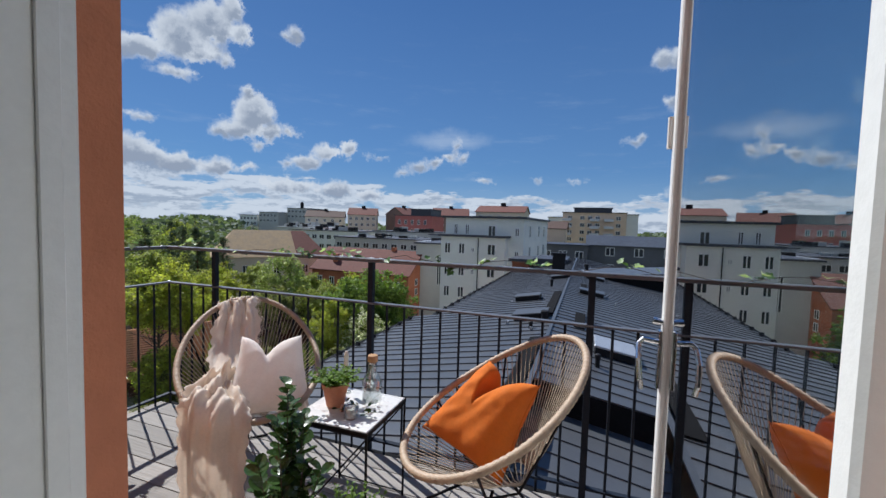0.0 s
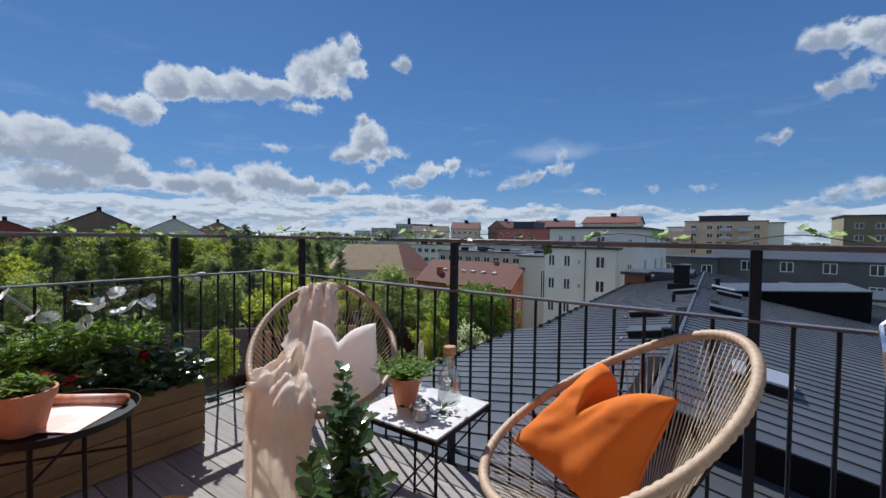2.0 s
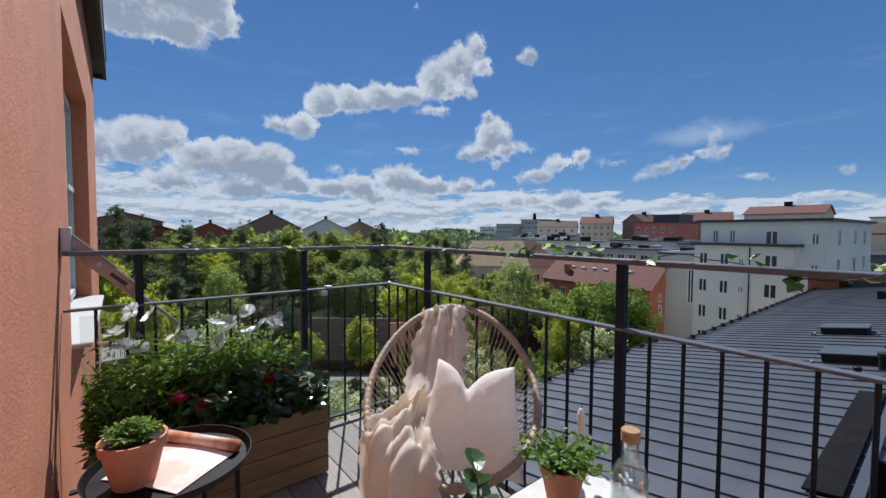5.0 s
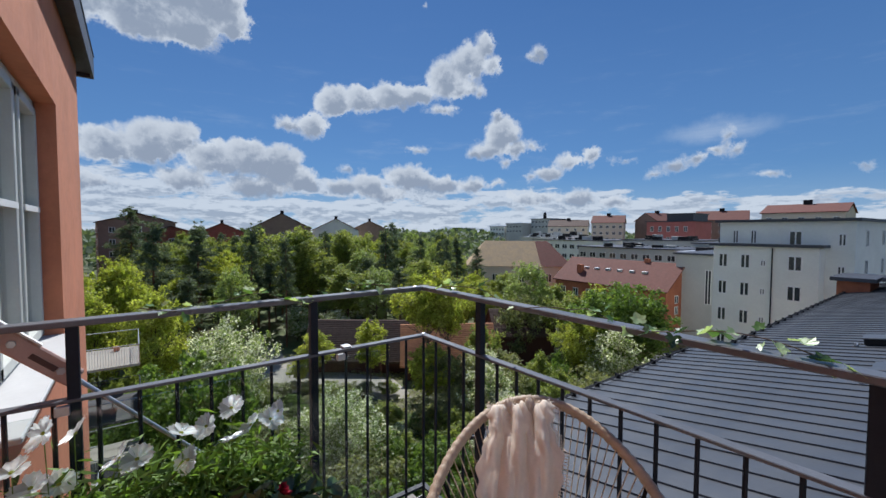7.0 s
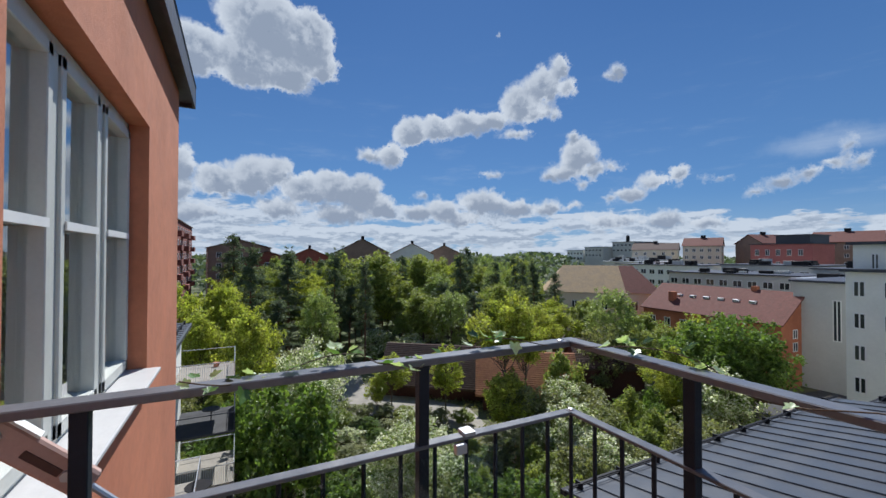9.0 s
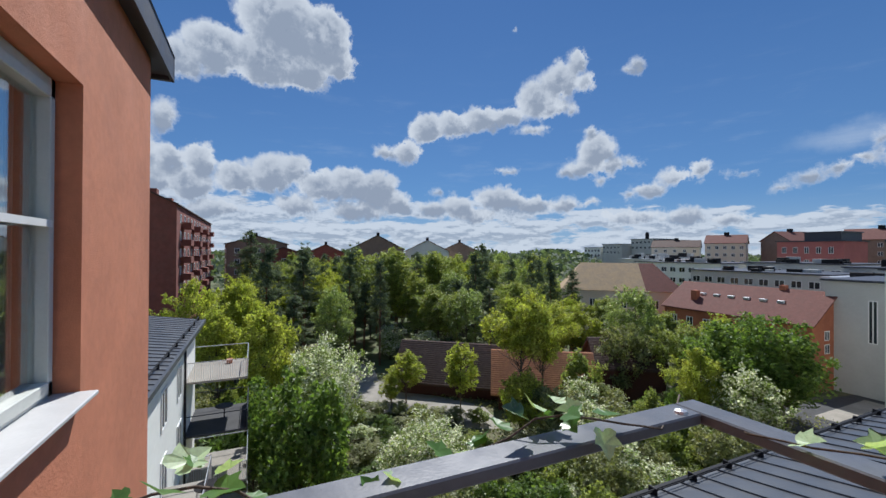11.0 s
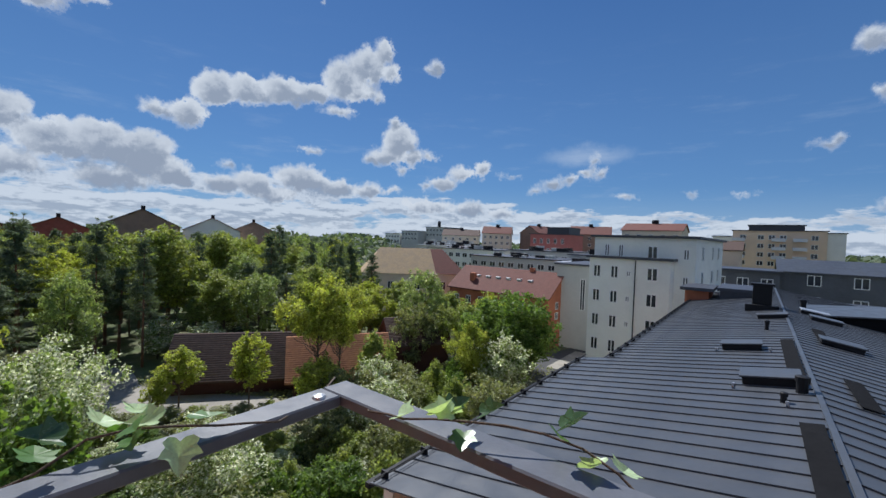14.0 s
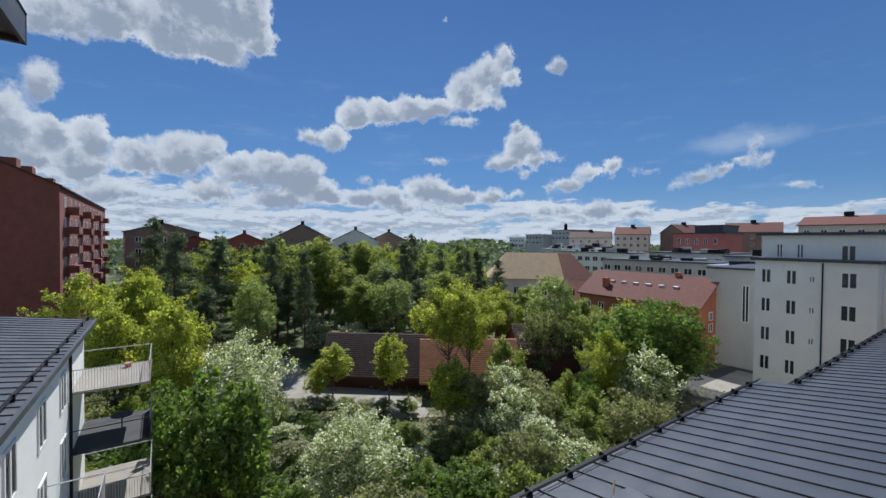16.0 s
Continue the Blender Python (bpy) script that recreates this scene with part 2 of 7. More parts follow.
M = {
    "stucco": material("orange_stucco", (0.56, 0.21, 0.11), 0.92, vary=0.12, scale=1.6, bump=0.28, bump_scale=85, second=(0.45, 0.165, 0.09), patch=0.45),
    "rail": material("anthracite_steel", (0.017, 0.022, 0.033), 0.5, spec=0.18, vary=0.15, scale=9, bump=0.12, bump_scale=160),
    "railtop": material("weathered_rail_paint", (0.125, 0.13, 0.145), 0.36, vary=0.12, scale=7, bump=0.05, bump_scale=140, second=(0.085, 0.09, 0.10), patch=0.5),
    "deck": material("grey_deck_wood", (0.30, 0.275, 0.25), 0.8, vary=0.16, scale=5, bump=0.5, bump_scale=50, stretch=(0.12, 1, 1), each=0.18, second=(0.20, 0.18, 0.165), patch=0.5),
    "planter": material("pressure_treated_pine", (0.19, 0.125, 0.06), 0.8, vary=0.3, scale=6, bump=0.4, bump_scale=40, stretch=(1, 0.12, 1), each=0.15),
    "soil": material("potting_soil", (0.03, 0.022, 0.016), 0.95, bump=1.0, bump_scale=60),
    "terracotta": material("terracotta", (0.50, 0.20, 0.11), 0.85, vary=0.12, scale=14, bump=0.2, bump_scale=120, second=(0.55, 0.30, 0.2), patch=0.35),
    "black": material("black_metal", (0.008, 0.006, 0.007), 0.5, spec=0.18, vary=0.1, scale=10, bump=0.05, bump_scale=200),
    "marble": material("white_marble", (0.72, 0.71, 0.69), 0.25, vary=0.05, scale=5, bump=0.02, second=(0.45, 0.44, 0.43), patch=0.5),
    "cord": material("beige_rattan_cord", (0.62, 0.51, 0.38), 0.55, vary=0.18, scale=40, bump=0.5, bump_scale=260),
    "rim": material("wrapped_beige_rim", (0.43, 0.32, 0.22), 0.5, vary=0.15, scale=30, bump=0.2, bump_scale=220),
    "orange": material("orange_linen", (0.76, 0.20, 0.02), 0.9, thin=0.25, through_tint=(1, 1, 1), vary=0.07, scale=12, bump=0.25, bump_scale=420),
    "pink": material("pale_pink_linen", (0.92, 0.85, 0.80), 0.9, thin=0.4, through_tint=(1, 1, 1), vary=0.05, scale=10, bump=0.25, bump_scale=400),
    "throw": material("peach_linen_throw", (0.95, 0.87, 0.78), 0.92, thin=0.5, through_tint=(1, 1, 1), vary=0.06, scale=10, bump=0.35, bump_scale=420),
    "white": material("white_painted_wood", (0.78, 0.78, 0.75), 0.45, vary=0.04, scale=6, bump=0.06, bump_scale=50),
    "greygreen": material("grey_green_window_paint", (0.56, 0.57, 0.52), 0.5, vary=0.05, scale=6, bump=0.08, bump_scale=50),
    "sill": material("white_sheet_sill", (0.55, 0.54, 0.53), 0.45, vary=0.05, scale=6, bump=0.05),
    "dark_sheet": material("dark_sheet_metal", (0.045, 0.05, 0.065), 0.5, vary=0.1, scale=3, bump=0.05),
    "roof": material("anthracite_seam_roof", (0.074, 0.079, 0.088), 0.38, vary=0.10, scale=0.7, bump=0.06, bump_scale=12, second=(0.058, 0.062, 0.071), patch=0.5, each=0.10),
    "felt": material("black_roof_felt", (0.010, 0.010, 0.011), 0.95, spec=0.1, vary=0.2, scale=3, bump=0.3),
    "grey_metal": material("light_grey_metal", (0.55, 0.56, 0.58), 0.35, metal=0.6, vary=0.08, scale=5, bump=0.05),
    "chrome": material("brushed_chrome", (0.75, 0.75, 0.76), 0.18, metal=1.0, vary=0.04, scale=9, bump=0.03),
    "brown_seal": material("brown_rubber_seal", (0.09, 0.04, 0.03), 0.6, vary=0.1, scale=9, bump=0.05),
    "room": material("plain_room_paint", (0.55, 0.54, 0.52), 0.9, vary=0.04, scale=3, bump=0.05),
    "floor_wood": material("oak_floor", (0.30, 0.19, 0.10), 0.5, vary=0.15, scale=4, bump=0.1, stretch=(0.2, 1, 1)),
    "plaster_white": material("white_render", (0.80, 0.80, 0.74), 0.9, vary=0.05, scale=0.5, bump=0.3, bump_scale=20, second=(0.72, 0.71, 0.66), patch=0.3),
    "plaster_grey": material("pale_grey_render", (0.52, 0.52, 0.49), 0.9, vary=0.05, scale=0.4, bump=0.2, bump_scale=20, patch=0.2),
    "plaster_cream": material("cream_render", (0.66, 0.58, 0.45), 0.9, vary=0.06, scale=0.4, bump=0.2, bump_scale=20, patch=0.15),
    "plaster_yellow": material("ochre_render", (0.72, 0.55, 0.40), 0.9, vary=0.06, scale=0.4, bump=0.2, patch=0.15),
    "slate_wall": material("dark_slate_cladding", (0.10, 0.105, 0.115), 0.7, vary=0.15, scale=0.6, bump=0.3, bump_scale=8, patch=0.3),
    "olive_wall": material("olive_grey_render", (0.22, 0.20, 0.14), 0.9, vary=0.07, scale=0.4, bump=0.2, patch=0.2),
    "brick_dark": material("dark_red_brick", (0.24, 0.075, 0.055), 0.9, vary=0.15, scale=1.2, bump=0.5, bump_scale=14, second=(0.21, 0.08, 0.06), patch=0.5),
    "brick_orange": material("orange_brick", (0.40, 0.14, 0.07), 0.9, vary=0.12, scale=1.0, bump=0.4, bump_scale=12, second=(0.28, 0.09, 0.05), patch=0.5),
    "brick_brown": material("brown_brick", (0.29, 0.20, 0.15), 0.9, vary=0.12, scale=0.6, bump=0.3, bump_scale=10, patch=0.3),
    "pink_render": material("dull_red_render", (0.44, 0.15, 0.13), 0.9, vary=0.07, scale=0.3, bump=0.2, patch=0.2),
    "tile_red": material("red_roof_tiles", (0.145, 0.048, 0.035), 0.85, vary=0.18, scale=2.5, bump=0.6, bump_scale=9, second=(0.12, 0.042, 0.03), patch=0.5),
    "tile_tan": material("tan_roof_tiles", (0.40, 0.28, 0.15), 0.85, vary=0.14, scale=2.0, bump=0.5, bump_scale=9, second=(0.31, 0.23, 0.15), patch=0.5),
    "tile_dark": material("dark_brown_roof_tiles", (0.085, 0.05, 0.038), 0.85, vary=0.25, scale=2.5, bump=0.6, bump_scale=9),
    "tile_orange": material("orange_roof_tiles", (0.48, 0.21, 0.10), 0.85, vary=0.18, scale=2.5, bump=0.5, bump_scale=9, second=(0.36, 0.15, 0.08), patch=0.5),
    "shed_wood": material("dark_red_boards", (0.09, 0.035, 0.025), 0.85, vary=0.2, scale=2, bump=0.3, stretch=(4, 4, 1)),
    "far_window": material("dark_window_glass", (0.03, 0.035, 0.045), 0.12, vary=0.3, scale=0.4, bump=0.0, spec=0.8, each=0.4),
    "gravel": material("pale_gravel", (0.30, 0.275, 0.235), 0.95, vary=0.15, scale=0.8, bump=0.6, bump_scale=14, patch=0.3),
    "asphalt": material("asphalt", (0.06, 0.06, 0.062), 0.9, vary=0.12, scale=0.6, bump=0.4, bump_scale=18, patch=0.3),
    "grass": material("rough_grass", (0.075, 0.10, 0.03), 0.95, vary=0.3, scale=0.5, bump=1.0, bump_scale=6, second=(0.16, 0.14, 0.08), patch=0.7),
    "bark": material("grey_brown_bark", (0.10, 0.075, 0.055), 0.95, vary=0.25, scale=6, bump=0.8, bump_scale=25, stretch=(1, 1, 0.3)),
    "pine_bark": material("pine_bark", (0.16, 0.085, 0.05), 0.95, vary=0.25, scale=5, bump=0.8, bump_scale=20),
    "car_paint": material("pale_car_paint", (0.5, 0.5, 0.5), 0.3, vary=0.03, scale=1, bump=0.0, each=0.5),
    "cork": material("cork", (0.45, 0.27, 0.14), 0.9, vary=0.2, scale=60, bump=0.4, bump_scale=200),
    "candle": material("white_wax", (0.78, 0.75, 0.68), 0.5, vary=0.03, bump=0.05),
    "copper": material("rosy_ceramic", (0.50, 0.28, 0.2), 0.4, vary=0.1, scale=20, bump=0.05),
    "paper": material("magazine_paper", (0.82, 0.72, 0.70), 0.5, vary=0.06, scale=14, bump=0.05, second=(0.60, 0.25, 0.12), patch=0.0),
    "paper_print": material("printed_orange_paper", (0.55, 0.20, 0.08), 0.5, vary=0.1, scale=30, bump=0.05, second=(0.7, 0.5, 0.42), patch=0.8),
    "basket": material("woven_basket", (0.42, 0.32, 0.18), 0.85, vary=0.2, scale=40, bump=0.6, bump_scale=160),
    "black_plastic": material("black_roof_plastic", (0.012, 0.012, 0.014), 0.6, spec=0.25, vary=0.1, scale=5, bump=0.05),
    "arm": material("pinkish_painted_metal", (0.50, 0.33, 0.28), 0.45, vary=0.08, scale=12, bump=0.05),
    "lamp": material("off_white_plastic", (0.62, 0.64, 0.58), 0.5, vary=0.03, bump=0.02),
}


def leaf_mat(name, color, second=None, thin=0.35, rough=0.55, spec=0.4, tint=(1.25, 1.3, 0.6)):
    return material(name, color, rough, vary=0.18, scale=1.2, bump=0.0, second=second, patch=0.6 if second else 0.0, island=0.45, thin=thin, spec=spec, through_tint=tint)


L = {
    "bright": leaf_mat("fresh_yellow_green_leaves", (0.345, 0.385, 0.078), (0.42, 0.41, 0.095), thin=0.55),
    "mid": leaf_mat("spring_green_leaves", (0.23, 0.28, 0.08), (0.33, 0.34, 0.11), thin=0.5),
    "dark": leaf_mat("deep_green_leaves", (0.135, 0.21, 0.05), (0.19, 0.25, 0.065), thin=0.5),
    "pine": leaf_mat("pine_needles", (0.12, 0.16, 0.10), (0.17, 0.20, 0.12), thin=0.3, rough=0.8),
    "pale": leaf_mat("pale_willow_leaves", (0.26, 0.33, 0.12), (0.36, 0.40, 0.19), thin=0.5),
    "olive": leaf_mat("olive_shrub_leaves", (0.21, 0.23, 0.10), (0.31, 0.29, 0.14), thin=0.4),
    "blossom": leaf_mat("white_blossom", (0.84, 0.84, 0.62), None, thin=0.5, tint=(1, 1, 0.9)),
    "ivy_pale": leaf_mat("variegated_ivy_leaves", (0.40, 0.50, 0.30), (0.14, 0.26, 0.08), thin=0.35, rough=0.4, spec=0.5),
    "ivy": leaf_mat("ivy_leaves", (0.08, 0.16, 0.035), (0.05, 0.11, 0.03), thin=0.35, rough=0.35, spec=0.6),
    "ivy_dark": leaf_mat("waxy_dark_leaves", (0.038, 0.072, 0.022), (0.065, 0.11, 0.035), thin=0.2, rough=0.25, spec=0.7),
    "fern": leaf_mat("feathery_green_leaves", (0.17, 0.27, 0.055), (0.11, 0.19, 0.04), thin=0.45),
    "petal": leaf_mat("white_petals", (0.90, 0.95, 0.94), None, thin=0.7, tint=(1, 1, 1)),
    "red_petal": leaf_mat("crimson_petals", (0.45, 0.02, 0.05), None, thin=0.3, tint=(1, 1, 1)),
    "pink_petal": leaf_mat("pink_petals", (0.65, 0.07, 0.16), None, thin=0.3, tint=(1, 1, 1)),
}
GLASS = glass_material("window_glass", reflect=0.30)
DOOR_GLASS = glass_material("door_glass", (0.92, 0.95, 0.94), 0.42)
CLEAR = glass_material("bottle_glass", (0.95, 0.97, 0.97), 0.11)
SCREEN_GLASS = glass_material("screen_glass", (0.90, 0.93, 0.92), -0.02)


# ---- mesh helpers ----
def part(name, bm, mat, parent=None, label="", smooth=False):
    """Links a bmesh as one mesh object, under parent if given."""
    me = bpy.data.meshes.new(name)
    bm.to_mesh(me)
    bm.free()
    if smooth:
        me.polygons.foreach_set("use_smooth", [True] * len(me.polygons))
    for one in (mat if isinstance(mat, (list, tuple)) else (mat,)):
        me.materials.append(one)
    ob = new(name, me)
    if parent:
        ob.parent = parent
    return tagged(ob, label)


def again(ob, x=0.0, y=0.0, z=0.0, parent=None, m=None):
    """Another object on the same mesh."""
    o = new(ob.name.split(".")[0], ob.data)
    o.parent = parent or ob.parent
    o.matrix_basis = m if m is not None else Matrix.Translation((x, y, z))
    return o


def holder(name, place, label="", category="", group="", kind=""):
    o = new(name)
    o.matrix_basis = place if isinstance(place, Matrix) else Matrix.Translation(place)
    return tagged(o, label, category, group, kind)


def bx(bm, x0, x1, y0, y1, z0, z1, m=None, bevel=0.0, mat=0):
    vs = [bm.verts.new(Vector(p) if m is None else m @ Vector(p)) for p in
          ((x0, y0, z0), (x1, y0, z0), (x1, y1, z0), (x0, y1, z0), (x0, y0, z1), (x1, y0, z1), (x1, y1, z1), (x0, y1, z1))]
    fs = [bm.faces.new([vs[i] for i in f]) for f in ((0, 3, 2, 1), (4, 5, 6, 7), (0, 1, 5, 4), (1, 2, 6, 5), (2, 3, 7, 6), (3, 0, 4, 7))]
    for f in fs:
        f.material_index = mat
    if bevel:
        edges = list({e for f in fs for e in f.edges})
        bmesh.ops.bevel(bm, geom=edges, offset=bevel, segments=1, affect="EDGES")
    return bm


def box(*a, **k):
    return bx(bmesh.new(), *a, **k)


def tube(bm, pts, r, n=6, closed=False, caps=True):
    """A round bar along pts; r: one radius or one for each point."""
    pts = [Vector(p) for p in pts]
    rs = r if isinstance(r, (list, tuple)) else [r] * len(pts)
    rings, side = [], None
    for i, p in enumerate(pts):
        a = pts[(i - 1) % len(pts)] if closed or i else p
        c = pts[(i + 1) % len(pts)] if closed or i < len(pts) - 1 else p
        d = (c - a).normalized()
        if side is None:
            side = d.orthogonal().normalized()
        side = (side - d * side.dot(d)).normalized()
        up = d.cross(side)
        rings.append([bm.verts.new(p + (side * math.cos(2 * math.pi * k / n) + up * math.sin(2 * math.pi * k / n)) * rs[i]) for k in range(n)])
    pairs = list(zip(rings, rings[1:])) + ([(rings[-1], rings[0])] if closed else [])
    for u, v in pairs:
        for k in range(n):
            bm.faces.new((u[k], u[(k + 1) % n], v[(k + 1) % n], v[k]))
    if caps and not closed:
        bm.faces.new(rings[0][::-1])
        bm.faces.new(rings[-1])
    return bm


def lathe(bm, profile, n=24, centre=(0, 0, 0)):
    """Turns a profile of (radius, height) round the z axis."""
    c = Vector(centre)
    rings = [[bm.verts.new(c + Vector((max(r, 1e-4) * math.cos(2 * math.pi * k / n), max(r, 1e-4) * math.sin(2 * math.pi * k / n), z))) for k in range(n)] for r, z in profile]
    for u, v in zip(rings, rings[1:]):
        for k in range(n):
            bm.faces.new((u[k], u[(k + 1) % n], v[(k + 1) % n], v[k]))
    bm.faces.new(rings[0][::-1])
    bm.faces.new(rings[-1])
    return bm


def quads_mesh(name, centres, sizes, rng, mat, parent=None, label="", aspect=0.6, up=0.3, mats=None, which=None, fold=0.0):
    """Many small leaves, each a kite of its own, as one mesh."""
    n = len(centres)
    a = rng.normal(size=(n, 3))
    a[:, 2] *= 0.6
    a /= np.linalg.norm(a, axis=1)[:, None]
    b = rng.normal(size=(n, 3))
    b[:, 2] *= (1 - up)
    b -= a * np.sum(a * b, axis=1)[:, None]
    b /= np.linalg.norm(b, axis=1)[:, None]
    s = np.asarray(sizes)[:, None]
    nrm = np.cross(a, b) * s * fold
    v = np.empty((n, 4, 3))
    v[:, 0], v[:, 1], v[:, 2], v[:, 3] = centres - a * s, centres + b * s * aspect + nrm, centres + a * s, centres - b * s * aspect + nrm
    me = bpy.data.meshes.new(name)
    me.vertices.add(n * 4)
    me.vertices.foreach_set("co", v.reshape(-1))
    me.loops.add(n * 4)
    me.loops.foreach_set("vertex_index", np.arange(n * 4, dtype=np.int32))
    me.polygons.add(n)
    me.polygons.foreach_set("loop_start", np.arange(0, n * 4, 4, dtype=np.int32))
    for one in (mats or [mat]):
        me.materials.append(one)
    if which is not None:
        me.polygons.foreach_set("material_index", np.asarray(which, dtype=np.int32))
    me.update(calc_edges=True)
    ob = new(name, me)
    if parent:
        ob.parent = parent
    return tagged(ob, label)


# ---- the building with the terrace ----
WALL_Y = 1.137         # outer face of the orange wall
END_X = -6.5          # its far corner
DECK_Y, DECK_X = 2.97, -2.27


def orange_building():
    win = (-4.80, -2.64, 0.65, 2.52)
    door = (0.09, 1.12, -0.02, 2.35)
    top = 3.40
    y0, y1 = 0.78, WALL_Y
    bm = bmesh.new()
    for x0, x1, z0, z1 in ((END_X, win[0], GROUND, top), (win[0], win[1], GROUND, win[2]), (win[0], win[1], win[3], top), (win[1], door[0], GROUND, top),
                           (door[0], door[1], GROUND, door[2]), (door[0], door[1], door[3], top), (door[1], 4.2, GROUND, top)):
        bx(bm, x0, x1, y0, y1, z0, z1)
    tagged(part("wall_north", bm, M["stucco"]), "orange coarse-rendered outer wall beside the terrace", kind="structure")
    tagged(part("wall_end", box(END_X, END_X + 0.38, -5.0, y0, GROUND, top), M["stucco"]), "orange rendered end wall", kind="structure")
    # eave: dark sheet fascia and gutter above the wall
    bm = box(END_X - 0.38, 4.4, y0 - 0.2, WALL_Y + 0.10, 3.405, 3.46)
    bx(bm, END_X - 0.40, 4.4, WALL_Y + 0.10, WALL_Y + 0.13, 3.36, 3.62)
    bx(bm, END_X - 0.43, END_X - 0.38, -5.0, WALL_Y + 0.13, 3.36, 3.64)
    tagged(part("roof_eave", bm, M["dark_sheet"]), "dark sheet-metal eave above the orange wall", kind="structure")
    bm = bmesh.new()
    v = [bm.verts.new(p) for p in ((END_X - 0.42, WALL_Y + 0.14, 3.62), (4.4, WALL_Y + 0.14, 3.62), (4.4, -5.2, 5.4), (END_X - 0.42, -5.2, 5.4))]
    bm.faces.new(v)
    bmesh.ops.solidify(bm, geom=bm.faces[:], thickness=-0.06)
    tagged(part("roof_plane", bm, M["roof"]), "anthracite sheet roof above the flat", kind="structure")
    # room behind the door
    bm = bmesh.new()
    bx(bm, -6.0, 4.2, -5.0, -4.9, -0.02, 2.6)
    bx(bm, 4.1, 4.2, -4.9, 0.82, -0.02, 2.6)
    bx(bm, -1.6, -1.5, -4.9, 0.82, -0.02, 2.6)
    bx(bm, -5.82, -5.7, -4.9, 0.82, -0.02, 2.6)
    tagged(part("wall_room", bm, M["room"]), "plain pale inner walls", kind="structure")
    tagged(part("floor", box(-6.0, 4.2, -5.0, 0.82, -0.2, -0.02), M["floor_wood"]), "oak floor inside", kind="structure")
    tagged(part("ceiling", box(-6.0, 4.2, -5.0, 0.82, 2.6, 2.7), M["room"]), "plain white ceiling", kind="structure")

    # window: deep recess, three casements with a glazing bar each
    w = holder("window_1", (0, 0, 0), "grey-green painted timber window with three casements in the orange wall", "window", kind="structure")
    x0, x1, z0, z1 = win
    bm = bmesh.new()
    yb, yf = 0.92, 1.01
    for a in ((x0, x1, z1 - 0.07, z1), (x0, x1, z0, z0 + 0.06), (x0, x0 + 0.06, z0, z1), (x1 - 0.06, x1, z0, z1)):
        bx(bm, a[0], a[1], yb, yf, a[2], a[3], bevel=0.006)
    step = (x1 - x0 - 0.12) / 3
    for i in (1, 2):
        c = x0 + 0.06 + step * i
        bx(bm, c - 0.05, c + 0.05, yb, yf + 0.006, z0 + 0.06, z1 - 0.07, bevel=0.006)
    part("window_frame", bm, M["greygreen"], w)
    for i in range(3):
        a, c = x0 + 0.06 + step * i + 0.05 * (i > 0), x0 + 0.06 + step * (i + 1) - 0.05 * (i < 2)
        bm = bmesh.new()
        for q in ((a, a + 0.055, z0 + 0.06, z1 - 0.07), (c - 0.055, c, z0 + 0.06, z1 - 0.07), (a, c, z0 + 0.06, z0 + 0.13), (a, c, z1 - 0.13, z1 - 0.07), (a + 0.05, c - 0.05, 1.66, 1.69)):
            bx(bm, q[0], q[1], yb + 0.02, yf + 0.02, q[2], q[3], bevel=0.005)
        s = part("casement", bm, M["greygreen"], w)
        part("glazing_bar", box(a + 0.05, c - 0.05, yf + 0.021, yf + 0.03, 1.655, 1.695), M["white"], s, "white glazing bar")
        part("pane", box(a + 0.05, c - 0.05, yb + 0.045, yb + 0.051, z0 + 0.12, z1 - 0.12), GLASS, s)
        bm = bmesh.new()
        n = 14
        for k in range(n):
            t = a + 0.03 + (c - a - 0.06) * (k / n) * 0.42
            bx(bm, t, t + 0.012, 0.84 + 0.02 * (k % 2), 0.85 + 0.02 * (k % 2), z0 + 0.05, z1 - 0.05)
        part("curtain", bm, M["white"], w, "pale curtain behind the pane")
    tagged(part("window_sill", box(x0 + 0.002, x1 - 0.002, 0.93, WALL_Y + 0.09, z0 + 0.002, z0 + 0.03, bevel=0.006), M["sill"]), "white sheet-metal window sill", kind="structure")
    # balcony door: frame in the wall, leaf standing open at a right angle
    bm = bmesh.new()
    bx(bm, door[0] - 0.03, door[0] + 0.004, 0.775, 1.074, 0.0, door[3], bevel=0.003)
    bx(bm, door[0] + 0.0045, door[0] + 0.012, 0.80, 0.90, 0.0, door[3] - 0.09, bevel=0.002)
    bx(bm, door[0] + 0.0045, door[0] + 0.010, 1.02, 1.05, 0.0, door[3] - 0.09, bevel=0.002)
    bx(bm, door[1] - 0.05, door[1] + 0.0, 0.76, WALL_Y - 0.035, 0.0, door[3], bevel=0.008)
    bx(bm, door[0] + 0.07, door[1] - 0.05, 0.80, WALL_Y - 0.07, door[3] - 0.07, door[3], bevel=0.008)
    bx(bm, door[0], door[1], 0.80, WALL_Y + 0.02, -0.02, 0.02)
    d = holder("door_1", (0, 0, 0), "white glazed balcony door standing wide open onto the terrace", "door", kind="structure")
    part("door_frame", bm, M["white"], d)
    part("latch_plate", box(door[0] + 0.0045, door[0] + 0.007, 0.965, 0.99, 0.84, 0.97), M["chrome"], d, "steel strike plate")
    hx, y0, y1 = 1.07, 1.14, 2.15
    leaf = part("door_leaf", leaf_frame(hx, y0, y1), [M["white"], M["brown_seal"]], d, "white door leaf with a brown rubber seal")
    part("pane", box(hx + 0.014, hx + 0.020, y0 + 0.035, y1 - 0.035, 0.16, 2.22), DOOR_GLASS, leaf)
    part("pane", box(hx + 0.032, hx + 0.037, y0 + 0.035, y1 - 0.035, 0.16, 2.22), GLASS, leaf)
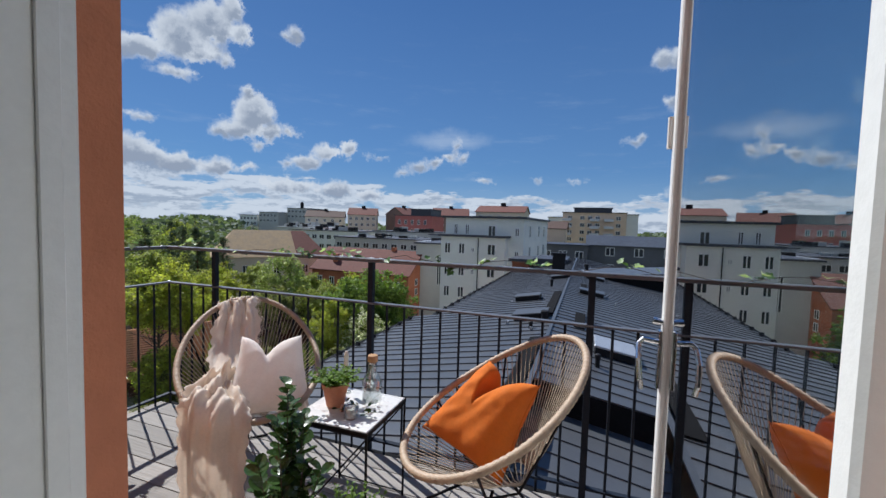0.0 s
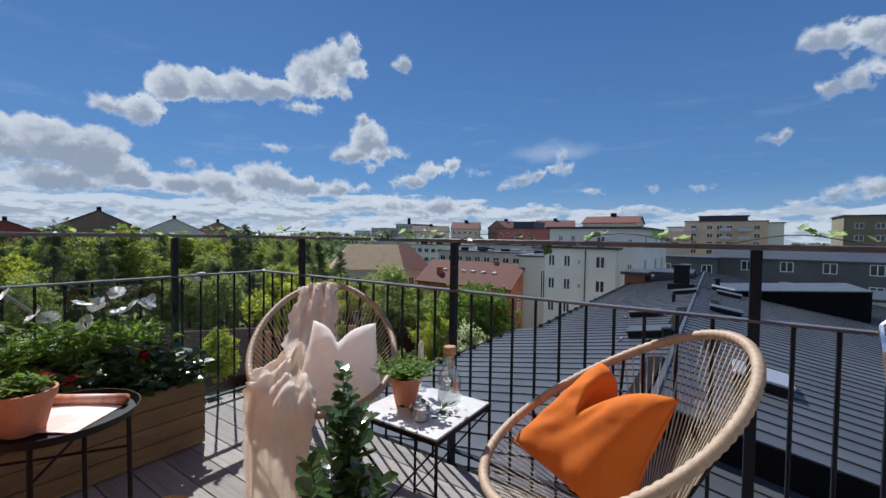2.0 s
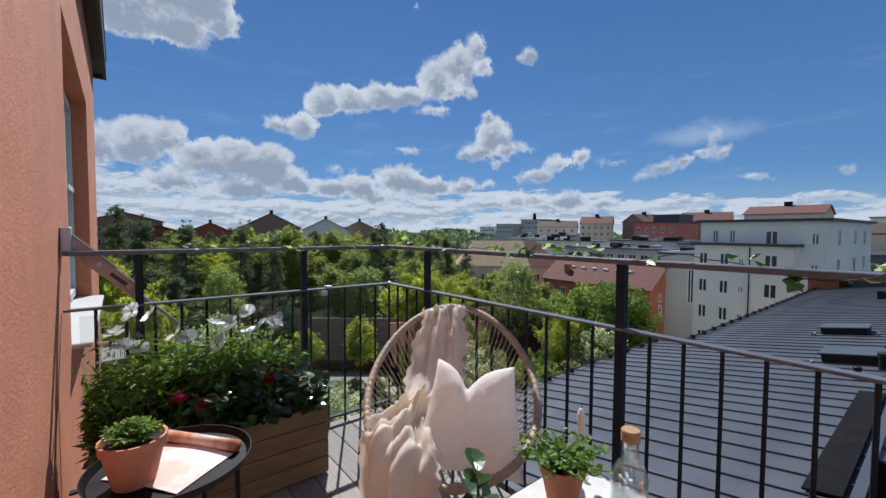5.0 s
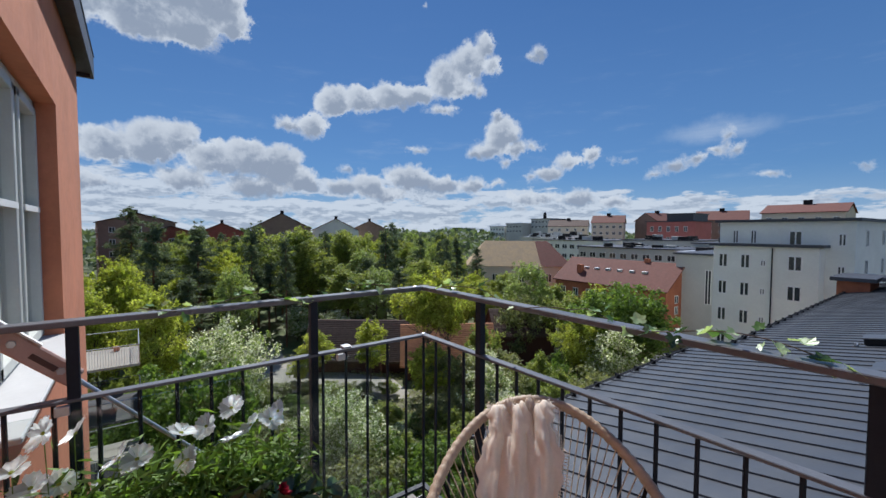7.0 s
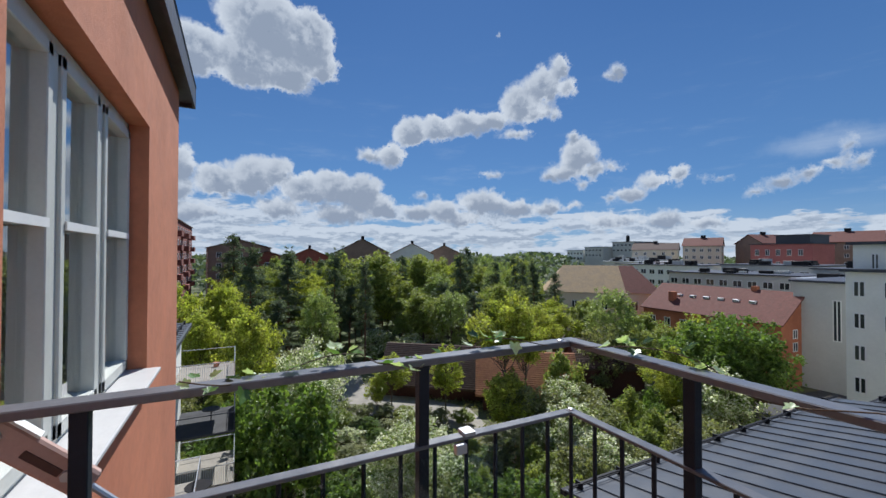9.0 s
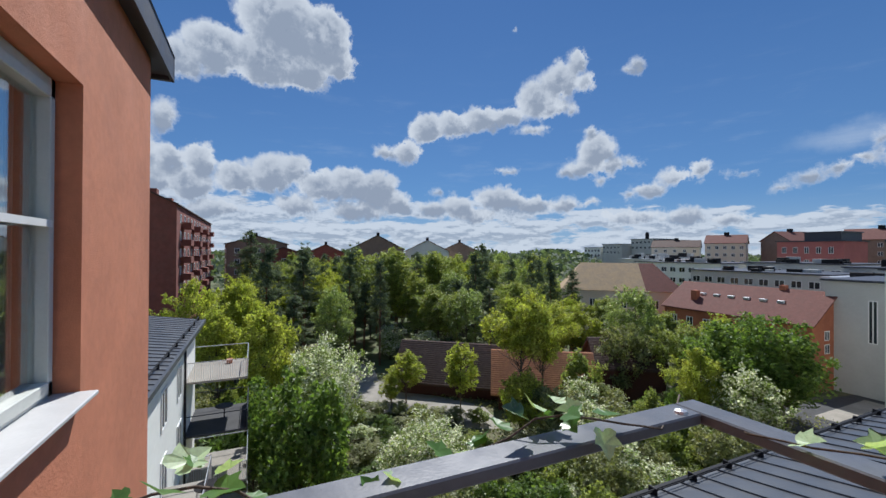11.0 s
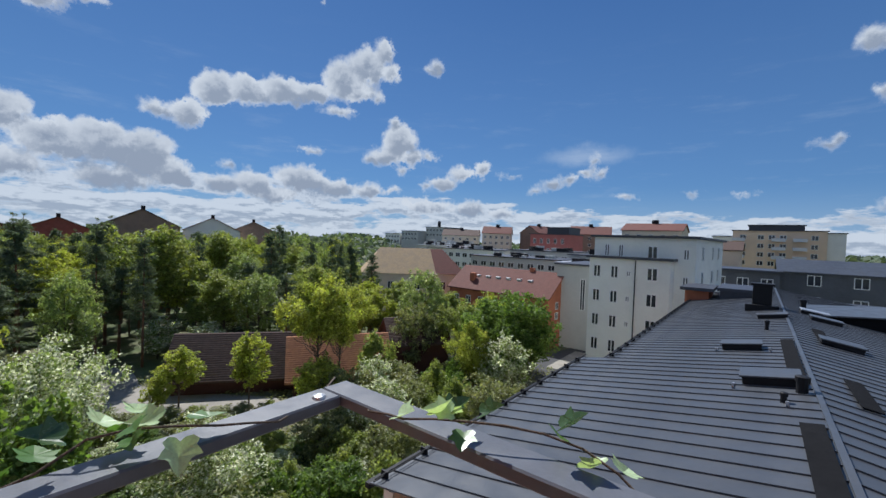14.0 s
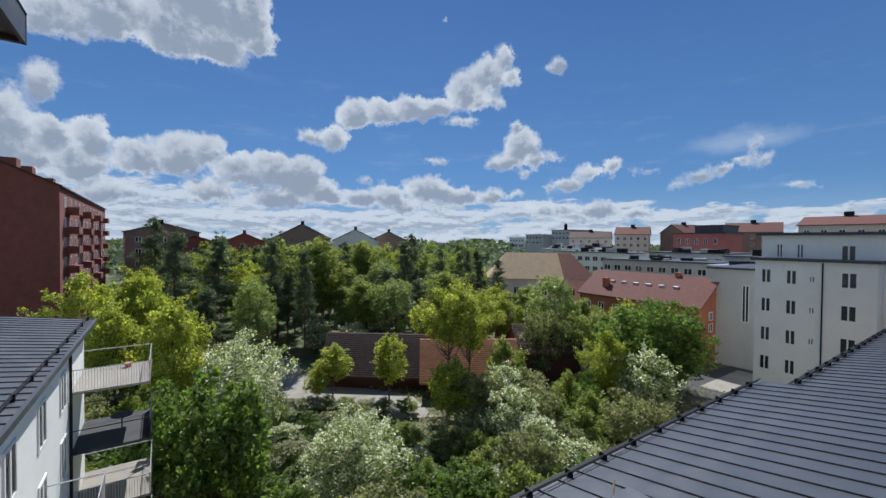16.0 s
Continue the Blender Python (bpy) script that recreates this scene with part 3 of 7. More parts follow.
    bm = box(hx - 0.012, hx - 0.002, y1 - 0.05, y1 - 0.018, 0.93, 1.12, bevel=0.003)
    tube(bm, ((hx - 0.01, y1 - 0.034, 1.08), (hx - 0.055, y1 - 0.034, 1.085), (hx - 0.068, y1 - 0.04, 1.07), (hx - 0.07, y1 - 0.075, 1.03), (hx - 0.066, y1 - 0.09, 0.97), (hx - 0.06, y1 - 0.08, 0.94)), 0.009, 8)
    part("door_handle", bm, M["chrome"], leaf, "polished lever handle")
    bm = tube(bmesh.new(), ((hx - 0.002, y1 - 0.03, 1.145), (hx - 0.03, y1 - 0.03, 1.148)), 0.012, 10)
    part("lock_knob", bm, M["chrome"], leaf, "small chrome lock knob")
    for z in (1.75, 0.4):
        part("hinge_bolt", tube(bmesh.new(), ((hx - 0.006, y1 + 0.003, z - 0.05), (hx - 0.006, y1 + 0.003, z + 0.05)), 0.009, 8), M["white"], leaf)
    tagged(part("wall_lamp", box(-0.205, -0.128, WALL_Y, WALL_Y + 0.022, 1.12, 1.196, bevel=0.007), M["lamp"]), "small off-white box lamp on the orange wall", "wall lamp")


def leaf_frame(hx, y0, y1):
    bm = bmesh.new()
    bx(bm, hx, hx + 0.05, y0, y0 + 0.04, 0.03, 2.32, bevel=0.006)
    bx(bm, hx, hx + 0.018, y1 - 0.045, y1, 0.03, 2.32, bevel=0.004)
    bx(bm, hx + 0.019, hx + 0.030, y1 - 0.04, y1 - 0.006, 0.03, 2.32, mat=1)
    bx(bm, hx + 0.031, hx + 0.048, y1 - 0.045, y1 - 0.001, 0.03, 2.32, bevel=0.004)
    bx(bm, hx, hx + 0.05, y0 + 0.04, y1 - 0.045, 0.03, 0.16, bevel=0.006)
    bx(bm, hx, hx + 0.05, y0 + 0.04, y1 - 0.045, 2.22, 2.32, bevel=0.006)
    return bm


def terrace():
    slab = box(DECK_X, 4.2, WALL_Y, DECK_Y - 0.02, -0.30, -0.05)
    tagged(part("terrace_slab", slab, M["plaster_grey"]), "concrete terrace slab", kind="structure")
    tagged(part("wall_under_terrace", box(DECK_X + 0.1, 4.2, WALL_Y, DECK_Y - 0.15, GROUND, -0.30), M["stucco"]), "orange rendered wall below the terrace", kind="structure")
    # railing: posts, flat top rail, lower rail, thin balusters
    rail = holder("terrace_railing", (0, 0, 0), "anthracite steel railing round the timber terrace", "railing")
    X, Y, T, Q = -2.21, 2.91, 1.215, 0.94
    bm = box(X - 0.03, 4.2, Y - 0.03, Y + 0.03, T - 0.022, T, bevel=0.003)
    bx(bm, X - 0.03, X + 0.03, WALL_Y + 0.01, Y - 0.031, T - 0.022, T, bevel=0.003)
    part("top_rail", bm, M["railtop"], rail, "weathered flat steel handrail")
    bm = box(X - 0.02, 4.2, Y - 0.02, Y + 0.02, Q - 0.012, Q, bevel=0.002)
    bx(bm, X - 0.02, X + 0.02, WALL_Y + 0.005, Y - 0.021, Q - 0.012, Q, bevel=0.002)
    part("middle_rail", bm, M["railtop"], rail)
    bm = box(X - 0.015, 4.2, Y - 0.015, Y + 0.015, 0.05, 0.062)
    bx(bm, X - 0.015, X + 0.015, WALL_Y + 0.005, Y - 0.016, 0.05, 0.062)
    part("bottom_rail", bm, M["rail"], rail)
    for x, y in ((-1.735, Y), (-0.435, Y), (0.865, Y), (2.165, Y), (3.465, Y), (X, 2.275), (X, 1.43)):
        s = 0.0175
        part("post", box(x - s, x + s, y - s, y + s, -0.28, T - 0.023, bevel=0.002), M["rail"], rail)
    k = 0
    base = None
    spots = [(X + 0.0 + 0.118 * i, Y) for i in range(0, 54)] + [(X, Y - 0.118 * i) for i in range(1, 15)]
    for x, y in spots:
        if min(abs(x - p) for p in (-1.735, -0.435, 0.865, 2.165, 3.465)) < 0.045 and y == Y or x == X and min(abs(y - 2.275), abs(y - 1.43)) < 0.045:
            continue
        if base is None:
            base = part("baluster", tube(bmesh.new(), ((0, 0, -0.06), (0, 0, Q - 0.012)), 0.0075, 6), M["rail"], rail)
            base.location = (x, y, 0)
        else:
            again(base, x, y, 0)
    for x, y, z in ((-2.2, 2.845, T), (-2.21, 2.91, Q)):
        part("bolt", lathe(bmesh.new(), ((0.013, 0.0), (0.011, 0.005), (0.005, 0.007)), 12, (x, y, z)), M["grey_metal"], rail, "domed galvanised bolt")
    
    part("clip", box(-2.235, -2.185, 2.42, 2.46, Q, Q + 0.012), M["grey_metal"], rail)


# ---- the neighbouring roof ----
EAVE_X, RIDGE_X, RIDGE_Z, SLOPE = -7.35, -0.25, -2.05, 0.172


def roof_z(x):
    return RIDGE_Z - abs(x - RIDGE_X) * SLOPE


def seam_roof():
    roof = holder("neighbour_roof", (0, 0, 0), "low anthracite standing-seam metal roof of the neighbouring wing", "roof", kind="structure")
    step = 0.60
    bm = bmesh.new()

    def strip(x0, x1, z0, z1):
        b = bmesh.new()
        v = [b.verts.new(p) for p in ((x0, 0, z0), (x1, 0, z1), (x1, step, z1), (x0, step, z0))]
        b.faces.new(v)
        for s in (0.012,):
            q = [b.verts.new(p) for p in ((x0, -s, z0), (x1, -s, z1), (x1, -s, z1 + 0.032), (x0, -s, z0 + 0.032), (x0, s, z0 + 0.032), (x1, s, z1 + 0.032), (x1, s, z1), (x0, s, z0))]
            b.faces.new(q[0:4])
            b.faces.new((q[3], q[2], q[5], q[4]))
            b.faces.new(q[4:8])
        return b
    left = part("roof_panel", strip(EAVE_X, RIDGE_X - 0.02, roof_z(EAVE_X), roof_z(RIDGE_X)), M["roof"], roof)
    short = part("roof_panel", strip(-6.35, RIDGE_X - 0.02, roof_z(-6.35), roof_z(RIDGE_X)), M["roof"], roof)
    right = part("roof_panel", strip(RIDGE_X + 0.02, 14.0, roof_z(RIDGE_X), roof_z(14.0)), M["roof"], roof)
    y0 = 7.75
    left.location, short.location, right.location = (0, y0, 0), (0, y0 + step * 20, 0), (0, y0, 0)
    right.location.y = y0 + 4 * step
    for i in range(1, 76):
        if i < 20:
            again(left, 0, y0 + step * i, 0)
        elif i > 20:
            again(short, 0, y0 + step * i, 0)
        if i > 4:
            again(right, 0, y0 + step * i, 0)
    for i in range(1, 8):                        # the near edge runs back towards the terrace in steps
        xe = -6.9 + 0.8 * i
        s = part("roof_panel", strip(xe, RIDGE_X - 0.02, roof_z(xe), roof_z(RIDGE_X)), M["roof"], roof)
        s.location = (0, y0 - step * i, 0)
    low = part("roof_panel", strip(RIDGE_X + 0.02, 14.0, roof_z(RIDGE_X) - 0.62, roof_z(14.0) - 0.62), M["roof"], roof)
    low.location = (0, y0 + step * 3 - 0.005, 0)
    for i in range(-7, 3):
        again(low, 0, y0 + step * i - 0.005, 0)
    # face of the roof step; its near-black colour stands in for shade
    b = bmesh.new()
    yy = y0 + step * 4 - 0.02
    v = [b.verts.new(p) for p in ((RIDGE_X, yy, RIDGE_Z), (14.0, yy, roof_z(14.0)), (14.0, yy, roof_z(14.0) - 0.7), (RIDGE_X, yy, RIDGE_Z - 0.7))]
    b.faces.new(v)
    part("roof_step", b, M["felt"], roof, "fascia where the roof steps down, its shade painted black")
    yn, yf = y0 + 20 * step, y0 + 76 * step
    bm = bmesh.new()
    bx(bm, RIDGE_X - 0.06, RIDGE_X + 0.06, y0 - 4.2, yf, RIDGE_Z + 0.01, RIDGE_Z + 0.05)
    part("ridge_cap", bm, M["roof"], roof)
    # snow guard: rails on brackets along the eave
    for xe, a, c in ((EAVE_X, y0, yn), (-6.35, yn, yf)):
        g = part("snow_guard", bmesh.new(), M["black_plastic"], roof, "black snow guard rail along the eave")
        bm = bmesh.new()
        z = roof_z(xe)
        for k, h in ((0.12, 0.08), (0.16, 0.15)):
            tube(bm, ((xe + k, a, z + h), (xe + k, c, z + h)), 0.016, 5)
        y = a + 0.3
        while y < c:
            bx(bm, xe + 0.02, xe + 0.2, y - 0.02, y + 0.02, z, z + 0.17)
            y += 1.2
        bx(bm, xe - 0.12, xe + 0.0, a, c, z - 0.12, z - 0.01)
        bm.to_mesh(g.data)
        bm.free()
    # body of the building under it
    bm = bmesh.new()
    bx(bm, EAVE_X + 0.25, 13.6, y0 + 0.15, yn, GROUND, roof_z(14.0) - 0.75)
    bx(bm, -6.1, 13.6, yn, yf, GROUND, roof_z(14.0) - 0.75)
    bx(bm, EAVE_X + 0.25, EAVE_X + 0.5, y0 + 0.15, yn, roof_z(14.0) - 0.75, roof_z(EAVE_X) - 0.06)
    bx(bm, -6.1, -5.85, yn, yf, roof_z(14.0) - 0.75, roof_z(-6.35) - 0.06)
    tagged(part("wall_neighbour", bm, M["plaster_white"]), "white rendered walls below the seam roof", kind="structure")
    # end gable under the roof
    bm = bmesh.new()
    for yy in (yf - 0.02,):
        v = [bm.verts.new(p) for p in ((EAVE_X, yy, roof_z(EAVE_X) - 0.2), (14.0, yy, roof_z(14.0) - 0.2), (14.0, yy, roof_z(14.0) - 0.01), (RIDGE_X, yy, RIDGE_Z - 0.01), (EAVE_X, yy, roof_z(EAVE_X) - 0.01))]
        bm.faces.new(v)
    part("verge", bm, M["dark_sheet"], roof)
    # hatches, vents, pipes, walkway strips
    def slope_m(x, y, dz=0.0):
        a = math.atan(SLOPE) * (1 if x < RIDGE_X else -1)
        return Matrix.Translation((x, y, roof_z(x) + dz)) @ Matrix.Rotation(-a, 4, "Y")
    for x, y, w, d, h in ((-1.95, 22.4, 1.25, 0.9, 0.22), (-1.15, 17.3, 1.3, 1.0, 0.24), (-0.85, 31.5, 1.3, 0.8, 0.2), (1.2, 25.5, 1.3, 0.9, 0.2), (1.5, 33.5, 1.3, 0.9, 0.2)):
        hmesh = part("roof_hatch", box(-w / 2, w / 2, -d / 2, d / 2, 0.0, h, bevel=0.02), M["black_plastic"])
        hmesh.matrix_basis = slope_m(x, y)
        tagged(hmesh, "low dark metal roof hatch on the seam roof", "roof hatch", "hatches on the seam roof")
        lid = part("hatch_lid", box(-w / 2 - 0.05, w / 2 + 0.05, -d / 2 - 0.05, d / 2 + 0.05, h, h + 0.05, bevel=0.01), M["roof"], hmesh)
    for x, y, w, d in ((1.75, 14.2, 1.15, 1.25), (1.2, 36.0, 1.3, 1.0)):
        s = part("skylight", box(-w / 2, w / 2, -d / 2, d / 2, 0.0, 0.22, bevel=0.015), M["black_plastic"])
        s.matrix_basis = slope_m(x, y)
        tagged(s, "raised skylight with a pale lid on the seam roof", "skylight", "skylights on the seam roof")
        part("skylight_lid", box(-w / 2 - 0.04, w / 2 + 0.04, -d / 2 - 0.04, d / 2 + 0.04, 0.221, 0.29, bevel=0.015), M["grey_metal"], s, "pale grey lid")
    for x, y, r, h in ((-0.55, 16.4, 0.16, 0.42), (-0.95, 15.4, 0.085, 0.24), (-1.15, 27.0, 0.1, 0.45), (1.25, 12.4, 0.08, 0.35), (0.9, 39.0, 0.2, 0.6)):
        p = part("roof_vent", lathe(bmesh.new(), ((r * 0.8, -0.05), (r * 0.8, h * 0.7), (r, h * 0.7), (r, h), (r * 0.7, h + 0.02)), 14), M["black_plastic"])
        p.location = (x, y, roof_z(x))
        tagged(p, "black round ventilation pipe on the seam roof", "roof vent", "vents on the seam roof")
    chim = part("roof_chimney", box(-0.5, 0.5, -0.5, 0.5, -0.3, 1.55, bevel=0.02), M["black_plastic"])
    chim.location = (-1.32, 36.0, roof_z(-1.32))
    tagged(chim, "black sheet-clad chimney on the seam roof", "chimney")
    part("chimney_cap", box(-0.6, 0.6, -0.6, 0.6, 1.55, 1.68), M["black_plastic"], chim)
    part("chimney_base", box(-0.85, 0.85, -0.85, -0.52, -0.2, 0.32), M["black_plastic"], chim)
    for x, a, c in ((-0.55, 8.4, 13.8), (-0.55, 17.6, 24.0), (0.7, 16.2, 19.0), (0.75, 25.0, 29.0)):
        s = part("roof_walkway", box(-0.2, 0.2, a, c, 0.05, 0.08), M["felt"], roof, "dark walkway strip beside the ridge")
        s.matrix_basis = Matrix.Translation((x, 0, roof_z(x))) @ Matrix.Rotation(-math.atan(SLOPE) * (1 if x < RIDGE_X else -1), 4, "Y")
    # a raised part on the right slope that climbs where the roof falls; its black front wall is a wedge
    tagged(part("raised_roof_wall", raised(35.6, 35.85, -0.04, 1.2), M["felt"]), "black wedge-shaped wall below the raised roof", kind="structure")
    tagged(part("raised_roof", raised(35.4, 41.5, 0.04, 0.08), M["roof"]), "low raised metal roof beyond the ridge", kind="structure")
    end = box(8.25, 8.5, 35.9, 41.4, roof_z(8.4) - 0.4, -1.80)
    tagged(part("raised_roof_end", end, M["plaster_white"]), "white rendered end wall below the raised roof", kind="structure")
    bm = bmesh.new()                            # clamps with wire stays beside the hatches
    for x, y in ((-2.75, 21.8), (-2.0, 16.6), (-1.1, 22.0), (-0.9, 15.2), (2.4, 23.8)):
        bx(bm, x - 0.02, x + 0.02, y - 0.25, y + 0.25, roof_z(x) + 0.03, roof_z(x) + 0.06)
        bx(bm, x - 0.03, x + 0.03, y - 0.25, y - 0.21, roof_z(x), roof_z(x) + 0.16)
    part("stay", bm, M["grey_metal"], roof, "small pale metal stays beside the hatches")


def raised(y0, y1, lift, deep):
    """A slab or wall across the right slope, from y0 to y1, whose top climbs away from the ridge."""
    bm = bmesh.new()
    top = [(0.9, -2.25 + lift), (8.6, -1.65 + lift)]
    low = [(8.6, -1.65 + lift - deep if deep < 1 else roof_z(8.6) - 0.3), (0.9, -2.25 + lift - deep if deep < 1 else roof_z(0.9) - 0.3)]
    f = [[bm.verts.new((x, y, z)) for x, z in top + low] for y in (y0, y1)]
    bm.faces.new(f[0])
    bm.faces.new(f[1][::-1])
    for k in range(4):
        bm.faces.new((f[0][k], f[1][k], f[1][(k + 1) % 4], f[0][(k + 1) % 4]))
    return bm


# ---- buildings ----
def window_kit(w, h, split=2, frame_mat=None):
    """Meshes of one far window: frame and pane."""
    bm = bmesh.new()
    t = 0.10
    for a in ((-w / 2, w / 2, h - t, h), (-w / 2, w / 2, 0, t), (-w / 2, -w / 2 + t, t, h - t), (w / 2 - t, w / 2, t, h - t)):
        bx(bm, a[0], a[1], -0.05, 0.0, a[2], a[3])
    for i in range(1, split):
        x = -w / 2 + w * i / split
        bx(bm, x - 0.06, x + 0.06, -0.045, 0.0, t, h - t)
    fm = bpy.data.meshes.new("window_frame")
    bm.to_mesh(fm)
    bm.free()
    fm.materials.append(frame_mat or M["white"])
    bm = box(-w / 2 + t, w / 2 - t, -0.02, 0.0, t, h - t)
    pm = bpy.data.meshes.new("pane")
    bm.to_mesh(pm)
    bm.free()
    pm.materials.append(M["far_window"])
    return fm, pm


def put_window(kit, parent, m):
    f = new("window", kit[0])
    f.parent = parent
    f.matrix_basis = m
    p = new("pane", kit[1])
    p.parent = f
    return f


def side_m(face, x0, x1, y0, y1, u, z):
    """Pose on a face of a block: u metres along it; its outside is local -y."""
    if face == "-y":
        return Matrix.Translation((x0 + u, y0, z))
    if face == "+x":
        return Matrix.Translation((x1, y0 + u, z)) @ Matrix.Rotation(radians(90), 4, "Z")
    if face == "-x":
        return Matrix.Translation((x0, y1 - u, z)) @ Matrix.Rotation(radians(-90), 4, "Z")
    return Matrix.Translation((x1 - u, y1, z)) @ Matrix.Rotation(radians(180), 4, "Z")


def block(name, x0, x1, y0, y1, z1, wall, label, roof="flat", roof_mat=None, rise=3.0, ridge="x", over=0.4, turn=0.0, z0=GROUND, windows=(), category="building", kit=None, split=2, hip_run=0.0, courses=0, end_mat=None):
    """A house: walls, roof and rows of windows. windows: (face, u positions, z positions, w, h)."""
    cx, cy = (x0 + x1) / 2, (y0 + y1) / 2
    h = holder(name, Matrix.Translation((cx, cy, z0)) @ Matrix.Rotation(radians(turn), 4, "Z"), label, category)
    a, b, c, d = x0 - cx, x1 - cx, y0 - cy, y1 - cy
    H = z1 - z0
    bm = box(a, b, c, d, 0, H)
    if roof == "gable":
        for s in (0, 1):
            if ridge == "x":
                e = (a if s == 0 else b)
                v = [bm.verts.new(p) for p in ((e, c, H), (e, d, H), (e, 0, H + rise))]
            else:
                e = (c if s == 0 else d)
                v = [bm.verts.new(p) for p in ((a, e, H), (b, e, H), (0, e, H + rise))]
            bm.faces.new(v)
    part("wall", bm, wall, h)
    rm = roof_mat or M["dark_sheet"]
    bm = bmesh.new()
    if roof == "flat":
        bx(bm, a - over, b + over, c - over, d + over, H + 0.004, H + 0.28)
    elif roof == "gable":
        k = rise / ((d - c) / 2 if ridge == "x" else (b - a) / 2)
        for s in (-1, 1):
            if ridge == "x":
                e = s * ((d - c) / 2 + over)
                q = ((a - over, e, H - k * over), (b + over, e, H - k * over), (b + over, 0, H + rise), (a - over, 0, H + rise))
            else:
                e = s * ((b - a) / 2 + over)
                q = ((e, c - over, H - k * over), (e, d + over, H - k * over), (0, d + over, H + rise), (0, c - over, H + rise))
            v = [bm.verts.new(Vector(p) + Vector((0, 0, 0.03))) for p in q]
            w = [bm.verts.new(Vector(p) + Vector((0, 0, 0.23))) for p in q]
            bm.faces.new(v)
            bm.faces.new(w[::-1])
            for i in range(4):
                bm.faces.new((v[i], w[i], w[(i + 1) % 4], v[(i + 1) % 4]))
            lo0, lo1, hi1, hi0 = [Vector(p) + Vector((0, 0, 0.23)) for p in q]
            for i in range(courses):
                f0, f1 = i / courses, (i + 1) / courses
                g = [lo0.lerp(hi0, f0) + Vector((0, 0, 0.09)), lo1.lerp(hi1, f0) + Vector((0, 0, 0.09)), lo1.lerp(hi1, f1), lo0.lerp(hi0, f1), lo0.lerp(hi0, f0), lo1.lerp(hi1, f0)]
                cb = bmesh.new()
                g = [cb.verts.new(p) for p in g]
                cb.faces.new(g[:4])
                cb.faces.new((g[0], g[1], g[5], g[4]))
                part("tile_course", cb, rm, h)
    elif roof == "hip":
        r = hip_run or min(b - a, d - c) / 2
        if b - a > d - c:
            top = ((a + r, 0), (b - r, 0))
        else:
            top = ((0, c + r), (0, d - r))
        base = [bm.verts.new(p) for p in ((a - over, c - over, H), (b + over, c - over, H), (b + over, d + over, H), (a - over, d + over, H))]
        t = [bm.verts.new((x, y, H + rise)) for x, y in top]
        if b - a > d - c:
            fs = ((0, 1, t[1], t[0]), (1, 2, t[1]), (2, 3, t[0], t[1]), (3, 0, t[0]))
        else:
            fs = ((0, 1, t[0]), (1, 2, t[1], t[0]), (2, 3, t[1]), (3, 0, t[0], t[1]))
        if end_mat:                             # the front slope changes its tiles near one end
            lo, hi = bm.verts.new(base[0].co.lerp(base[1].co, 0.70)), bm.verts.new(t[0].co.lerp(t[1].co, 0.80))
            bm.faces.new((base[0], lo, hi, t[0]))
            bm.faces.new((lo, base[1], t[1], hi)).material_index = 1
            fs = fs[1:]
        for f in fs:
            bm.faces.new([base[i] if isinstance(i, int) else i for i in f])
        bm.faces.new(base[::-1])
    part("roof", bm, [rm, end_mat] if end_mat else rm, h)
    for face, us, zs, w, hh in windows:
        kit_ = window_kit(w, hh, split)
        for z in zs:
            for u in us:
                put_window(kit_, h, side_m(face, a, b, c, d, u, z - z0))
    return h


def rng_list(a, b, n):
    return [a + (b - a) * i / (n - 1) for i in range(n)] if n > 1 else [a]


